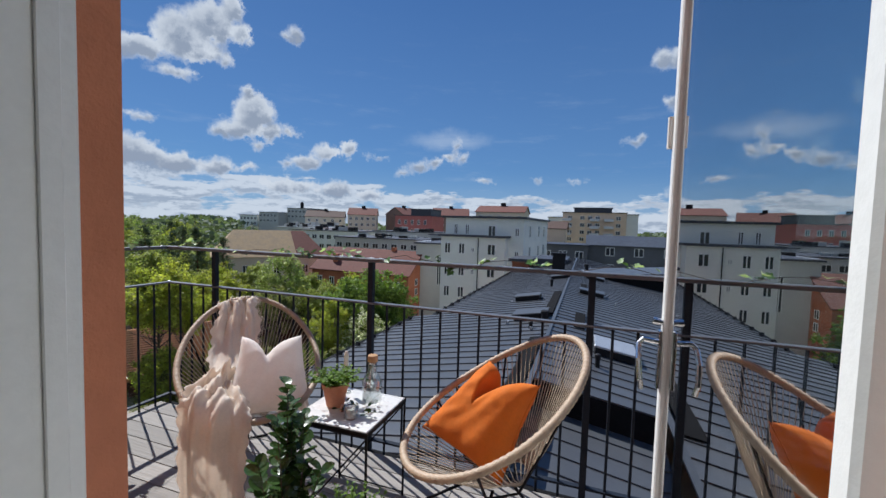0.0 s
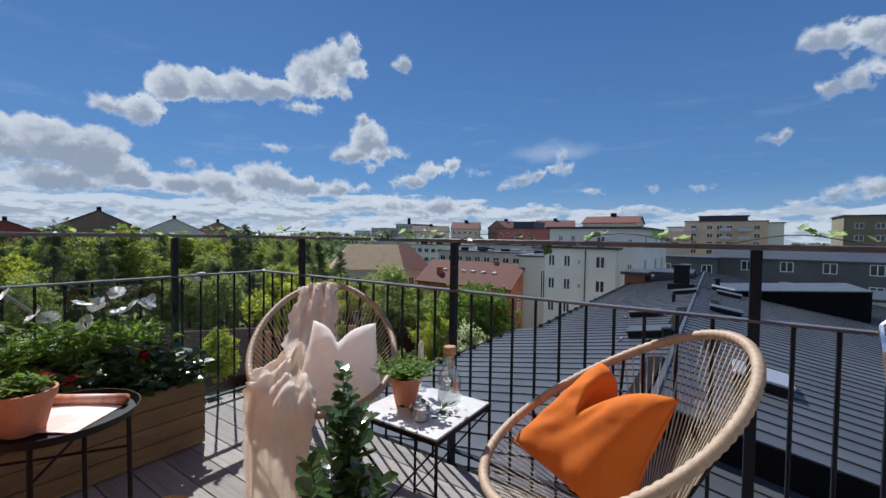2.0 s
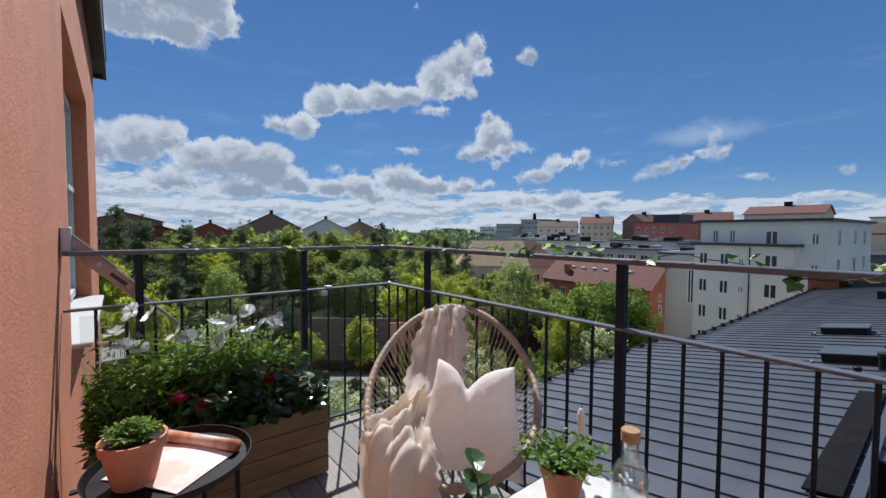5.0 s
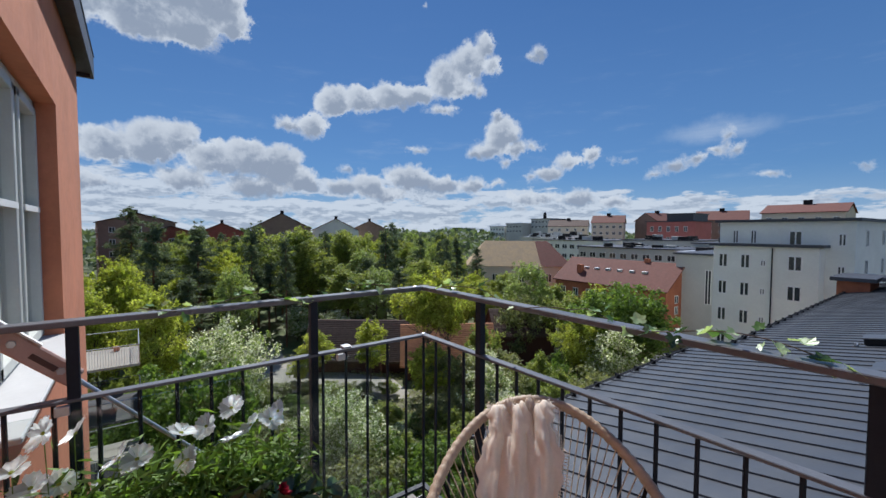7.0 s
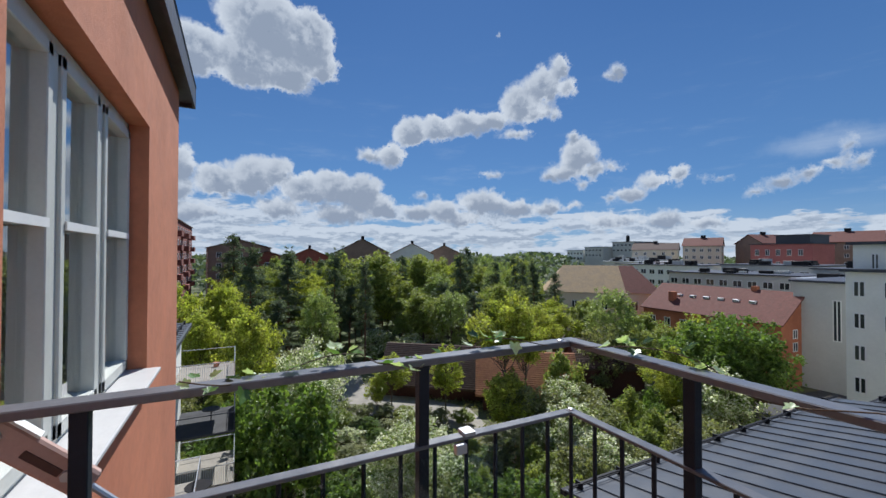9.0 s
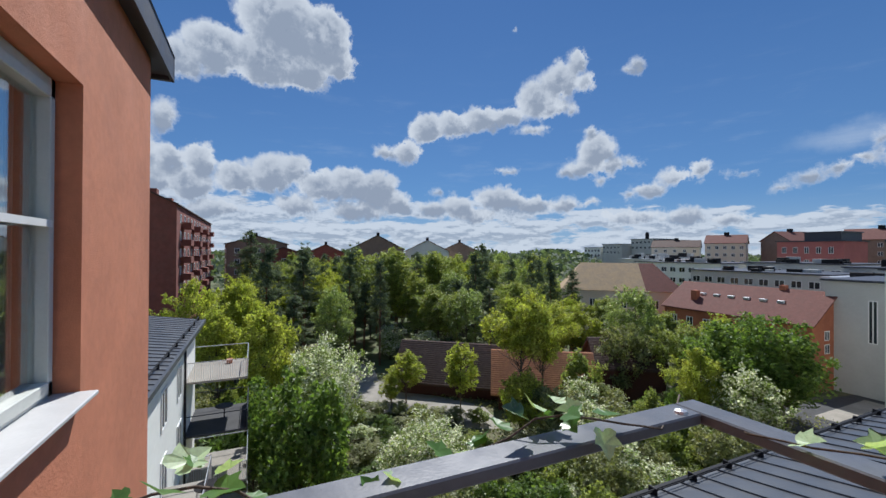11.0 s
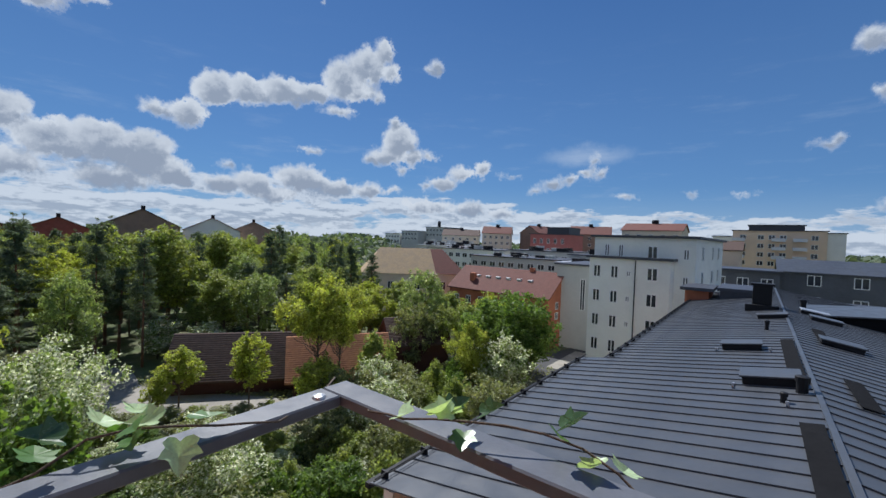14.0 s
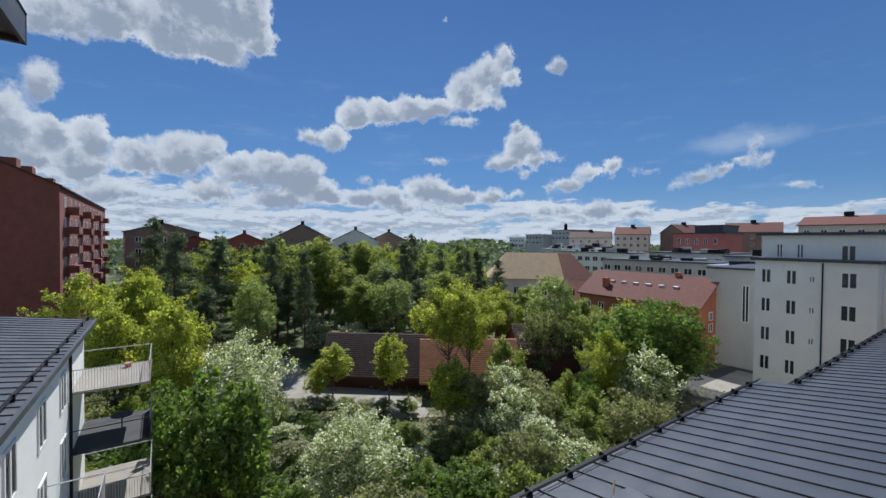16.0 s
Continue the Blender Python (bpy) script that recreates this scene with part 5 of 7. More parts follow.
    for i in range(38):
        x = -32.5 + 0.62 * i
        v = [bm.verts.new(p) for p in ((x, -0.9, -3.05), (x + 0.62, -0.9, -3.05), (x + 0.62, -12.5, -1.35), (x, -12.5, -1.35))]
        bm.faces.new(v)
        bx(bm, x - 0.012, x + 0.012, -0.0, 11.72, 0.0, 0.035, m=Matrix.Translation((0, -0.9, -3.05)) @ Matrix.Rotation(radians(180), 4, "Z") @ Matrix.Rotation(math.atan(1.7 / 11.6), 4, "X") @ Matrix.Diagonal((-1, 1, 1, 1)))
    bx(bm, -32.5, -9.0, -0.98, -0.86, -3.2, -3.0)
    bx(bm, -32.58, -32.5, -12.5, -0.88, -3.2, -3.0)
    tagged(part("wing_roof", bm, M["roof"]), "anthracite standing-seam roof of the white wing", kind="structure")
    g = bmesh.new()
    for k in range(0, 24, 2):
        bx(g, -32.2 + k, -32.1 + k, -1.3, -1.2, -3.0, -2.78)
    for dz in (0.12, 0.2):
        tube(g, ((-32.4, -1.25, -2.98 + dz), (-9.0, -1.25, -2.98 + dz)), 0.02, 4)
    tagged(part("snow_guard", g, M["black_plastic"]), "snow guard along the wing's eave", kind="structure")
    bm = tube(bmesh.new(), ((-27.4, -1.32, -16), (-27.4, -1.32, -3.3)), 0.06, 6)
    tagged(part("downpipe", bm, M["black_plastic"]), "black downpipe on the white wing", kind="structure")
    for k in range(4):
        z = -5.75 - 2.95 * k
        for x0, x1, yb, solid in ((-32.1, -27.8, 1.7, k in (1,)), (-22.6, -18.6, 0.35, False)):
            if solid is False and k == 0 and x0 > -25:
                continue
            bal = holder("wing_balcony", ((x0 + x1) / 2, -1.39, z), "steel balcony with a vertical-bar railing on the white wing" if not solid else "balcony with a dark sheet parapet on the white wing", "balcony", "balconies of the white wing")
            w, dep = (x1 - x0) / 2, yb + 1.39
            part("slab", box(-w, w, 0, dep, -0.12, 0.0), M["asphalt"] if solid else M["gravel"], bal)
            bm = bmesh.new()
            for a in ((-w, w, dep - 0.03, dep, 1.03, 1.07), (-w, -w + 0.04, 0, dep, 1.03, 1.07), (w - 0.04, w, 0, dep, 1.03, 1.07), (-w, -w + 0.05, dep - 0.05, dep, -0.9 if k else 0.0, 1.07), (w - 0.05, w, dep - 0.05, dep, 0, 1.07)):
                bx(bm, *a)
            if solid:
                bx(bm, -w, w, dep + 0.001, dep + 0.02, -0.15, 0.95)
            else:
                for i in range(30):
                    x = -w + 2 * w * i / 29
                    bx(bm, x - 0.005, x + 0.005, dep - 0.015, dep - 0.005, 0, 1.03)
                for i in range(int(dep / 0.11)):
                    bx(bm, w - 0.02, w - 0.005, i * 0.11, i * 0.11 + 0.018, 0, 1.03)
            part("balcony_railing", bm, M["rail"] if solid else M["grey_metal"], bal)
            if not k:
                pl = part("flower_pot", lathe(bmesh.new(), ((0.16, 0), (0.2, 0.26), (0.17, 0.26)), 10), M["terracotta"])
                pl.location = (x0 + 0.7, 0.6, z)
                tagged(pl, "round planter on the steel balcony", "flower pot")
            if k == 1:
                tb = holder("balcony_table", ((x0 + x1) / 2, 0.4, z), "dark round table on the balcony", "table")
                part("tabletop", lathe(bmesh.new(), ((0.5, 0.70), (0.5, 0.73)), 18), M["black"], tb)
                part("leg", tube(bmesh.new(), ((0, 0, 0), (0, 0, 0.7)), 0.03, 6), M["black"], tb)
    # gabled houses on the ridge, by place, size and turn
    rowk = 0
    for x, y, w, d, eave, rise, turn, wall, rf, lab in (
            (-137, 40, 14, 17, 2.2, 4.4, -17, "brick_brown", "tile_dark", "brown brick house with a dark gable roof above the trees"),
            (-146, 62, 13, 16, 1.6, 4.0, -23, "plaster_white", "tile_red", "pale rendered house with a red gable roof above the trees"),
            (-158, 82, 13, 16, 1.6, 3.8, -27, "brick_brown", "tile_dark", "brown house with a dark gable roof above the trees"),
            (-172, 28, 12, 14, 0.8, 3.2, -9, "brick_dark", "tile_dark", "dark brick house between the trees"),
            (-137, 2, 14, 16, 3.4, 2.2, 5, "brick_brown", "tile_dark", "brown brick apartment house with a low roof"),
            (-134, 10, 9, 12, 0.5, 1.9, -6, "brick_dark", "tile_dark", "dark red house with white windows"),
            (-108, 184, 14, 13, 5.6, 3.4, 25, "plaster_cream", "tile_red", "ochre house with a red gable roof"),
            (-91, 196, 13, 13, 6.4, 3.6, 70, "brick_brown", "tile_red", "brown apartment house with a red roof"),
            (-66, 200, 18, 14, 6.4, 3.8, 15, "brick_brown", "tile_red", "brown apartment house with a red tiled roof and chimneys"),
            (-135, 190, 20, 14, 4.2, 3.2, 30, "plaster_cream", "tile_dark", "ochre house with a brown gable roof"),
            (-28.5, 148, 17, 13, 6.7, 2.3, 0, "plaster_cream", "tile_red", "house with an orange tiled roof and dark chimney stack")):
        h = block("gabled_house", x - w / 2, x + w / 2, y - d / 2, y + d / 2, eave, M[wall], lab, roof="gable", roof_mat=M[rf], rise=rise, ridge="x", turn=turn,
                  windows=(("-y", [w * (i + 0.5) / 5 for i in range(5)], [eave - 2.6 - 3 * i for i in range(4)], 1.3, 1.4), ("+x", [d * (i + 0.5) / 3 for i in range(3)], [eave - 2.6 - 3 * i for i in range(4)], 1.3, 1.4)))
        part("chimney", box(-0.9, 0.9, -0.5, 0.5, eave - GROUND + rise - 0.8, eave - GROUND + rise + 1.3), M["black_plastic"], h)
    # dull red modern block, hospital, flats and flat roofs between
    block("red_block", -78, -61, 160, 175, 5.2, M["pink_render"], "dull red modern block with a dark glazed top", windows=(("-y", (2, 5, 8, 11, 14), (1.5, -2.5), 1.2, 2.0),))
    block("set_back_storey", -71, -62, 161, 174, 8.0, M["dark_sheet"], "dark glazed top storey of the red block", z0=5.5)
    for x0, x1, y0, y1, z1, mt, lb in ((-222, -205, 232, 250, 7.2, "plaster_grey", "long pale grey wing of the hospital"), (-240, -224, 232, 250, 5.0, "plaster_white", "long white wing of the hospital"),
                                       (-204, -186, 240, 262, 10.6, "plaster_grey", "pale grey hospital tower block"), (-186, -176, 240, 262, 9.6, "brick_dark", "dark red hospital stair block")):
        block("hospital_building", x0, x1, y0, y1, z1, M[mt], lb, windows=(("-y", [1.5 + 3.2 * i for i in range(int((x1 - x0 - 2) / 3.2) + 1)], (z1 - 3, z1 - 6.5), 1.8, 1.6),))
    tagged(part("roof_chimney", lathe(bmesh.new(), ((1.2, 10.8), (1.2, 14.5), (0.7, 15.5)), 10, (-196, 246, 0)), M["black_plastic"]), "black chimney on the hospital roof", "chimney")
    rg = random.Random(11)
    for x0, x1, y0, y1, z1 in ((-70, -42, 104, 122, -2.9), (-40, -24, 96, 112, -3.0), (-100, -72, 120, 140, -1.6), (-70, -48, 128, 150, -1.2), (-46, -26, 120, 145, -1.6), (-24, -12, 92, 118, -2.0), (-125, -102, 140, 160, -1.2), (-140, -112, 165, 180, -0.6)):
        mt = rg.choice(("plaster_grey", "plaster_white", "slate_wall", "plaster_grey"))
        block("flat_roofed_building", x0, x1, y0, y1, z1, M[mt], "low flat-roofed block with dark window bands" if mt != "slate_wall" else "dark clad low block with roof plant", roof_mat=M["grey_metal"] if rg.random() < 0.55 else M["dark_sheet"],
              windows=(("-y", [1.5 + 3 * i for i in range(int((x1 - x0 - 1) / 3))], (z1 - 2.8, z1 - 6.0), 1.9, 1.5),))
        for _ in range(13):
            a, c, s = rg.uniform(x0 + 2, x1 - 2), rg.uniform(y0 + 1, y0 + 9), rg.uniform(0.4, 1.5)
            p = part("roof_unit", box(-s * rg.uniform(0.5, 1.6), s, -s * 0.7, s * 0.7, 0, s * rg.uniform(0.6, 1.5), bevel=0.05), M[rg.choice(("black_plastic", "black_plastic", "plaster_grey"))])
            p.location = (a, c, z1 + 0.28)
            tagged(p, "boxy ventilation unit on a flat roof", "roof unit", "units on the flat roofs")
    # to the east: ochre flats, slate-roofed rows, olive block
    yb = block("flats", -9.5, 15.5, 182, 196, 8.6, M["plaster_yellow"], "ochre block of flats with stacked grey balconies", windows=(("-y", (3, 8, 11, 14, 22), (5.6, 2.6, -0.4, -3.4), 1.8, 1.6),))
    block("set_back_storey", -5, 10, 184, 195, 10.6, M["dark_sheet"], "dark set-back top of the flats", z0=8.9)
    block("apartment_building", 15.6, 20.0, 183, 196, 8.0, M["plaster_white"], "white side block of the ochre flats")
    block("apartment_building", -15.5, -9.6, 183, 196, 6.4, M["plaster_white"], "white side block of the ochre flats", windows=(("-y", (1.5, 4.2), (3.4, 0.4, -2.6), 1.6, 1.6),))
    for x in (-7.5, 3.5, 9.0):
        for z in (5.2, 2.2, -0.8):
            b = part("balcony", box(x - 2.0 - 3, x + 1.6 - 3, -9.0, -7.0, z - GROUND - 0.2, z - GROUND + 0.9), M["grey_metal"], yb, "pale grey balcony")
    block("olive_flats", 29, 60, 152, 166, 8.6, M["olive_wall"], "olive-grey block of flats with pale balconies", windows=(("-y", [3 + 4 * i for i in range(7)], (5.2, 2.0, -1.2), 1.8, 1.5),))
    block("row_houses", 1.0, 48, 84, 95, -1.5, M["slate_wall"], "long grey row with a slate-coloured gable roof", roof="gable", roof_mat=M["roof"], rise=1.7, windows=(("-y", [4 + 5 * i for i in range(8)], (-3.4,), 1.6, 1.6), ("-y", [4 + 5 * i for i in range(8)], (-6.6,), 1.6, 1.6)))
    block("row_houses", -8.5, 1.0, 82, 92, -1.7, M["slate_wall"], "grey row with a flat dark roof", windows=(("-y", (2, 5, 8), (-4.2,), 1.5, 1.5),))
    block("row_houses", 4.0, 44, 56, 66, -4.3, M["plaster_grey"], "low pale row behind the parapet", windows=(("-y", [3 + 4.5 * i for i in range(8)], (-6.9,), 1.4, 1.4),))
    block("gabled_house", -11, -5, 120, 130, 1.5, M["plaster_yellow"], "small yellow rendered house with a dark gable roof", roof="gable", roof_mat=M["tile_dark"], rise=2)
    # parked cars and a lamp post among the trees
    rk = random.Random(2)
    for x, y, t, col in ((-69.5, 33.5, 40, "pale"), (-71.5, 37.5, 48, "silver"), (-66.0, 29.5, 35, "white")):
        car = holder("parked_car", Matrix.Translation((x, y, GROUND)) @ Matrix.Rotation(radians(t), 4, "Z"), col + " estate car parked behind the sheds", "car", "cars behind the sheds")
        bm = box(-2.2, 2.2, -0.88, 0.88, 0.28, 0.95, bevel=0.12)
        part("body", bm, M["car_paint"], car)
        bm = bmesh.new()
        lo = [bm.verts.new(p) for p in ((-2.0, -0.8, 0.951), (1.1, -0.8, 0.951), (1.1, 0.8, 0.951), (-2.0, 0.8, 0.951))]
        hi = [bm.verts.new(p) for p in ((-1.6, -0.62, 1.46), (0.4, -0.62, 1.46), (0.4, 0.62, 1.46), (-1.6, 0.62, 1.46))]
        bm.faces.new(hi)
        for i in range(4):
            bm.faces.new((lo[i], lo[(i + 1) % 4], hi[(i + 1) % 4], hi[i]))
        part("cabin_glass", bm, M["far_window"], car)
        for wx in (-1.35, 1.35):
            for s in (-1, 1):
                part("tyre", tube(bmesh.new(), ((wx, s * 0.7, 0.32), (wx, s * 0.9, 0.32)), 0.32, 14), M["black_plastic"], car)
    lp = holder("street_lamp", (-70.0, 44.0, GROUND), "slim grey street lamp between the trees", "street lamp")
    part("pole", tube(bmesh.new(), ((0, 0, 0), (0, 0, 11.2)), [0.09, 0.05], 8), M["grey_metal"], lp)
    part("lamp_head", box(-0.2, 0.9, -0.15, 0.15, 11.1, 11.3, bevel=0.04), M["grey_metal"], lp)


# ---- things on the terrace ----
def rim_point(a):
    """The chair's oval rim; a = 0 at the front, half a turn at the back top. The chair looks along -y."""
    w = 0.364 * (1 + 0.05 * math.cos(a))
    y = -0.4015 * math.cos(a)
    z = 0.670 - 0.241 * math.cos(a) - 0.03 * math.sin(a) ** 2
    return Vector((w * math.sin(a), y, z))


def string_chair(place, label):
    c = holder("string_chair", place, label, "chair", "oval string chairs on the terrace")
    n = 288
    part("rim", tube(bmesh.new(), [rim_point(2 * math.pi * i / n) for i in range(n)], [0.0180 if i % 3 else 0.0154 for i in range(n)], 9, closed=True), M["rim"], c, "thick rim wound with beige cord", smooth=True)
    hub = Vector((0, 0.12, 0.30))
    ring = [hub + Vector((0.075 * math.sin(2 * math.pi * i / 24), -0.055 * math.cos(2 * math.pi * i / 24), -0.03 * math.cos(2 * math.pi * i / 24))) for i in range(24)]
    part("hub_ring", tube(bmesh.new(), ring, 0.008, 6, closed=True), M["rim"], c, smooth=True)
    k = 92
    for i in range(k):
        a = 2 * math.pi * i / k
        p = rim_point(a)
        q = hub + Vector((0.075 * math.sin(a), -0.055 * math.cos(a), -0.03 * math.cos(a)))
        mid = p.lerp(q, 0.55) + Vector((0, 0, -0.025))
        part("cord", tube(bmesh.new(), (p, mid, q), 0.0023, 4, caps=False), M["cord"], c, smooth=True)
    bm = bmesh.new()
    for a in (0.35 * math.pi, 0.65 * math.pi, 1.35 * math.pi, 1.65 * math.pi):
        p = rim_point(a)
        tube(bm, (p + Vector((0, 0, -0.01)), Vector((p.x * 0.45, p.y * 0.4, 0.30)), Vector((p.x * 0.2, 0.05, 0.24))), 0.006, 6)
    part("under_frame", bm, M["black"], c)
    leg = None
    for sx, sy in ((-1, -1), (1, -1), (0, 1)):
        bm = bmesh.new()
        tube(bm, (Vector((sx * 0.06, sy * 0.05 + 0.04, 0.27)), Vector((sx * 0.30, sy * 0.27 + 0.02, 0.008)), Vector((sx * 0.12, sy * 0.30 + 0.02, 0.008)) if sx else Vector((0.12, 0.29, 0.008))), 0.0075, 6)
        part("leg", bm, M["black"], c)
    return c


def cushion(name, place, w, h, t, mat, label, chop=0.3, seed=1, pinch=0.0, off=0.0, sharp=0.24, skew=0.0, wide=1.6):
    """A feather cushion with four ears and a dent knocked into its top; upright, facing -y."""
    rng = random.Random(seed)
    bm = bmesh.new()
    n = 30
    ph = [rng.uniform(0, 6.28) for _ in range(6)]
    grids = []
    for side in (-1, 1):
        g = []
        for j in range(n + 1):
            row = []
            for i in range(n + 1):
                u, v = 2 * i / n - 1, 2 * j / n - 1
                if side == 1 and (i in (0, n) or j in (0, n)):
                    row.append(grids[0][j][i])
                    continue
                x = w / 2 * u * (1 - 0.10 * (1 - v * v)) * (1 - pinch * max(0.0, v + 0.3) / 1.3)
                z = h / 2 * v * (1 - 0.08 * (1 - u * u))
                du = u - off * max(0.0, v)
                dent = chop * h * math.exp(-(abs(du) / (sharp if du < 0 else sharp * wide)) ** 1.25) * max(0.0, (v + 0.35) / 1.35) ** 1.6
                z -= dent
                x += 0.10 * w * chop * (1 if u > 0 else -1) * math.sin(min(abs(u), 1) * math.pi) * -max(0, v) ** 2
                f = ((1 - u ** 4) * (1 - v ** 4)) ** 0.55
                crease = 0.035 * math.sin(5 * u + 3 * v + ph[0]) + 0.02 * math.sin(13 * u - 6 * v + ph[1]) + 0.05 * math.exp(-(du / 0.10) ** 2) * -max(0, v) * 3
                crease += 0.035 * math.sin(11 * (abs(u) + v * 1.3) + ph[2]) * abs(u) + 0.010 * math.sin(24 * u + 9 * v + ph[3]) * abs(v) + 0.008 * math.sin(27 * v - 7 * u + ph[4]) * abs(u) + 0.06 * math.exp(-((u - 0.25 * v) / 0.07) ** 2) * -max(0.0, v - 0.05)
                y = side * t / 2 * f * (1 + crease)
                x += skew * z * (1 - u) / 2
                row.append(bm.verts.new((x, y, z)))
            g.append(row)
        grids.append(g)
    for k, g in enumerate(grids):
        for j in range(n):
            for i in range(n):
                q = (g[j][i], g[j][i + 1], g[j + 1][i + 1], g[j + 1][i])
                bm.faces.new(q if k == 0 else q[::-1])
    ob = part(name, bm, mat, None, label, smooth=True)
    ob.matrix_basis = place
    tagged(ob, label, "cushion")
    edge = [(w / 2 * u * (1 - 0.10 * (1 - v * v)) * (1 - pinch * max(0.0, v + 0.3) / 1.3), 0, h / 2 * v * (1 - 0.08 * (1 - u * u))) for u, v in [(1, -1 + 2 * i / 14) for i in range(15)]]
    part("seam", tube(bmesh.new(), edge, 0.0025, 5), mat, ob)
    return ob


THROW_LEFT = [(-1.453, 2.673, 0.66), (-1.371, 2.607, 0.883), (-1.307, 2.528, 0.822), (-1.244, 2.431, 0.682), (-1.141, 2.343, 0.598), (-1.049, 2.238, 0.576), (-1.019, 2.102, 0.575), (-1.001, 2.056, 0.502), (-1.002, 2.053, 0.271), (-1.002, 2.053, 0.012)]
THROW_RIGHT = [(-1.278, 2.816, 0.66), (-1.209, 2.769, 0.913), (-1.127, 2.715, 0.847), (-1.057, 2.645, 0.687), (-0.996, 2.533, 0.58), (-0.949, 2.347, 0.543), (-0.758, 2.247, 0.506), (-0.681, 2.187, 0.433), (-0.695, 2.169, 0.229), (-0.695, 2.169, 0.012)]


def smooth_along(pts, f):
    """A point on the smooth curve through pts; f runs from 0 to len(pts) - 1."""
    i = min(int(f), len(pts) - 2)
    t = f - i
    p = [Vector(pts[max(0, min(len(pts) - 1, i + k))]) for k in (-1, 0, 1, 2)]
    return 0.5 * (2 * p[1] + (p[2] - p[0]) * t + (2 * p[0] - 5 * p[1] + 4 * p[2] - p[3]) * t * t + (3 * p[1] - p[0] - 3 * p[2] + p[3]) * t ** 3)


def throw_point(t, u):
    """A point of the throw: t from behind the chair's back (0) to the deck (9), u across it from -1 to 1."""
    a, b = smooth_along(THROW_LEFT, t), smooth_along(THROW_RIGHT, t)
    along = smooth_along(THROW_LEFT, min(9, t + 0.05)) + smooth_along(THROW_RIGHT, min(9, t + 0.05)) - a - b
    out = (b - a).cross(along)
    out = out.normalized() if out.length > 1e-6 else Vector((0, 0, 1))
    if out.dot(Vector((0.72, -0.69, 0.2))) < 0:
        out = -out

    def bell(c, w):
        return math.exp(-((t - c) / w) ** 2)
    bunch, drop, top = bell(5.2, 0.9), 1 / (1 + math.exp(-(t - 6.6) * 4)), bell(1.6, 1.8)
    q = top * (0.017 * math.sin(9 * u + 1.2 * t) + 0.008 * math.sin(19 * u - 2.2 * t + 1))
    q += bunch * (0.030 * math.sin(6.5 * u + 2.6 * t) + 0.020 * math.sin(5.2 * t - 7 * u + 2) + 0.012 * math.sin(15 * u + 6 * t))
    q += bell(6.2, 0.7) * (0.018 * math.sin(10 * u - 3 * t) + 0.012 * math.sin(17 * u + 5 * t + 1))
    q += drop * (0.016 * math.sin(4.6 * u + 0.25 * t + 0.5) + 0.009 * math.sin(10.5 * u - 0.35 * t + 2))
    q += 0.05 * (1 - u * u) * (bell(6.6, 1.0) + drop) + 0.03 * bunch
    q += (bunch + 0.4 * top) * (0.006 * math.sin(31 * u + 3 * t) + 0.005 * math.sin(13 * t - 22 * u)) + drop * 0.0025 * math.sin(27 * u + 1.3 * t)
    q += (bunch * 0.020 + drop * 0.007 + top * 0.006) * (0.6 - 1.6 * abs(math.sin(4.3 * u + 1.1 * t + 1.5 * math.sin(1.3 * t))) ** 0.5)
    q += bell(6.0, 0.9) * 0.014 * (0.6 - 1.6 * abs(math.sin(7.1 * u - 2.4 * t)) ** 0.5)
    q *= 1 - 0.75 * abs(u) ** 5
    knot = math.exp(-((t - 4.9) / 0.35) ** 2 - ((u - 0.0) / 0.5) ** 2)
    q += knot * (0.045 + 0.018 * math.sin(16 * u + 9 * t) + 0.012 * math.sin(19 * t - 9 * u))
    edge = (0.010 if t < 5.5 else 0.004) * math.sin(5.5 * t + (1 if u > 0 else 4)) * abs(u) ** 3 - 0.012 * top * u + 0.006 * math.sin(17 * t) * abs(u) ** 6
    return a.lerp(b, (u + 1) / 2) + out * q + (b - a).normalized() * edge


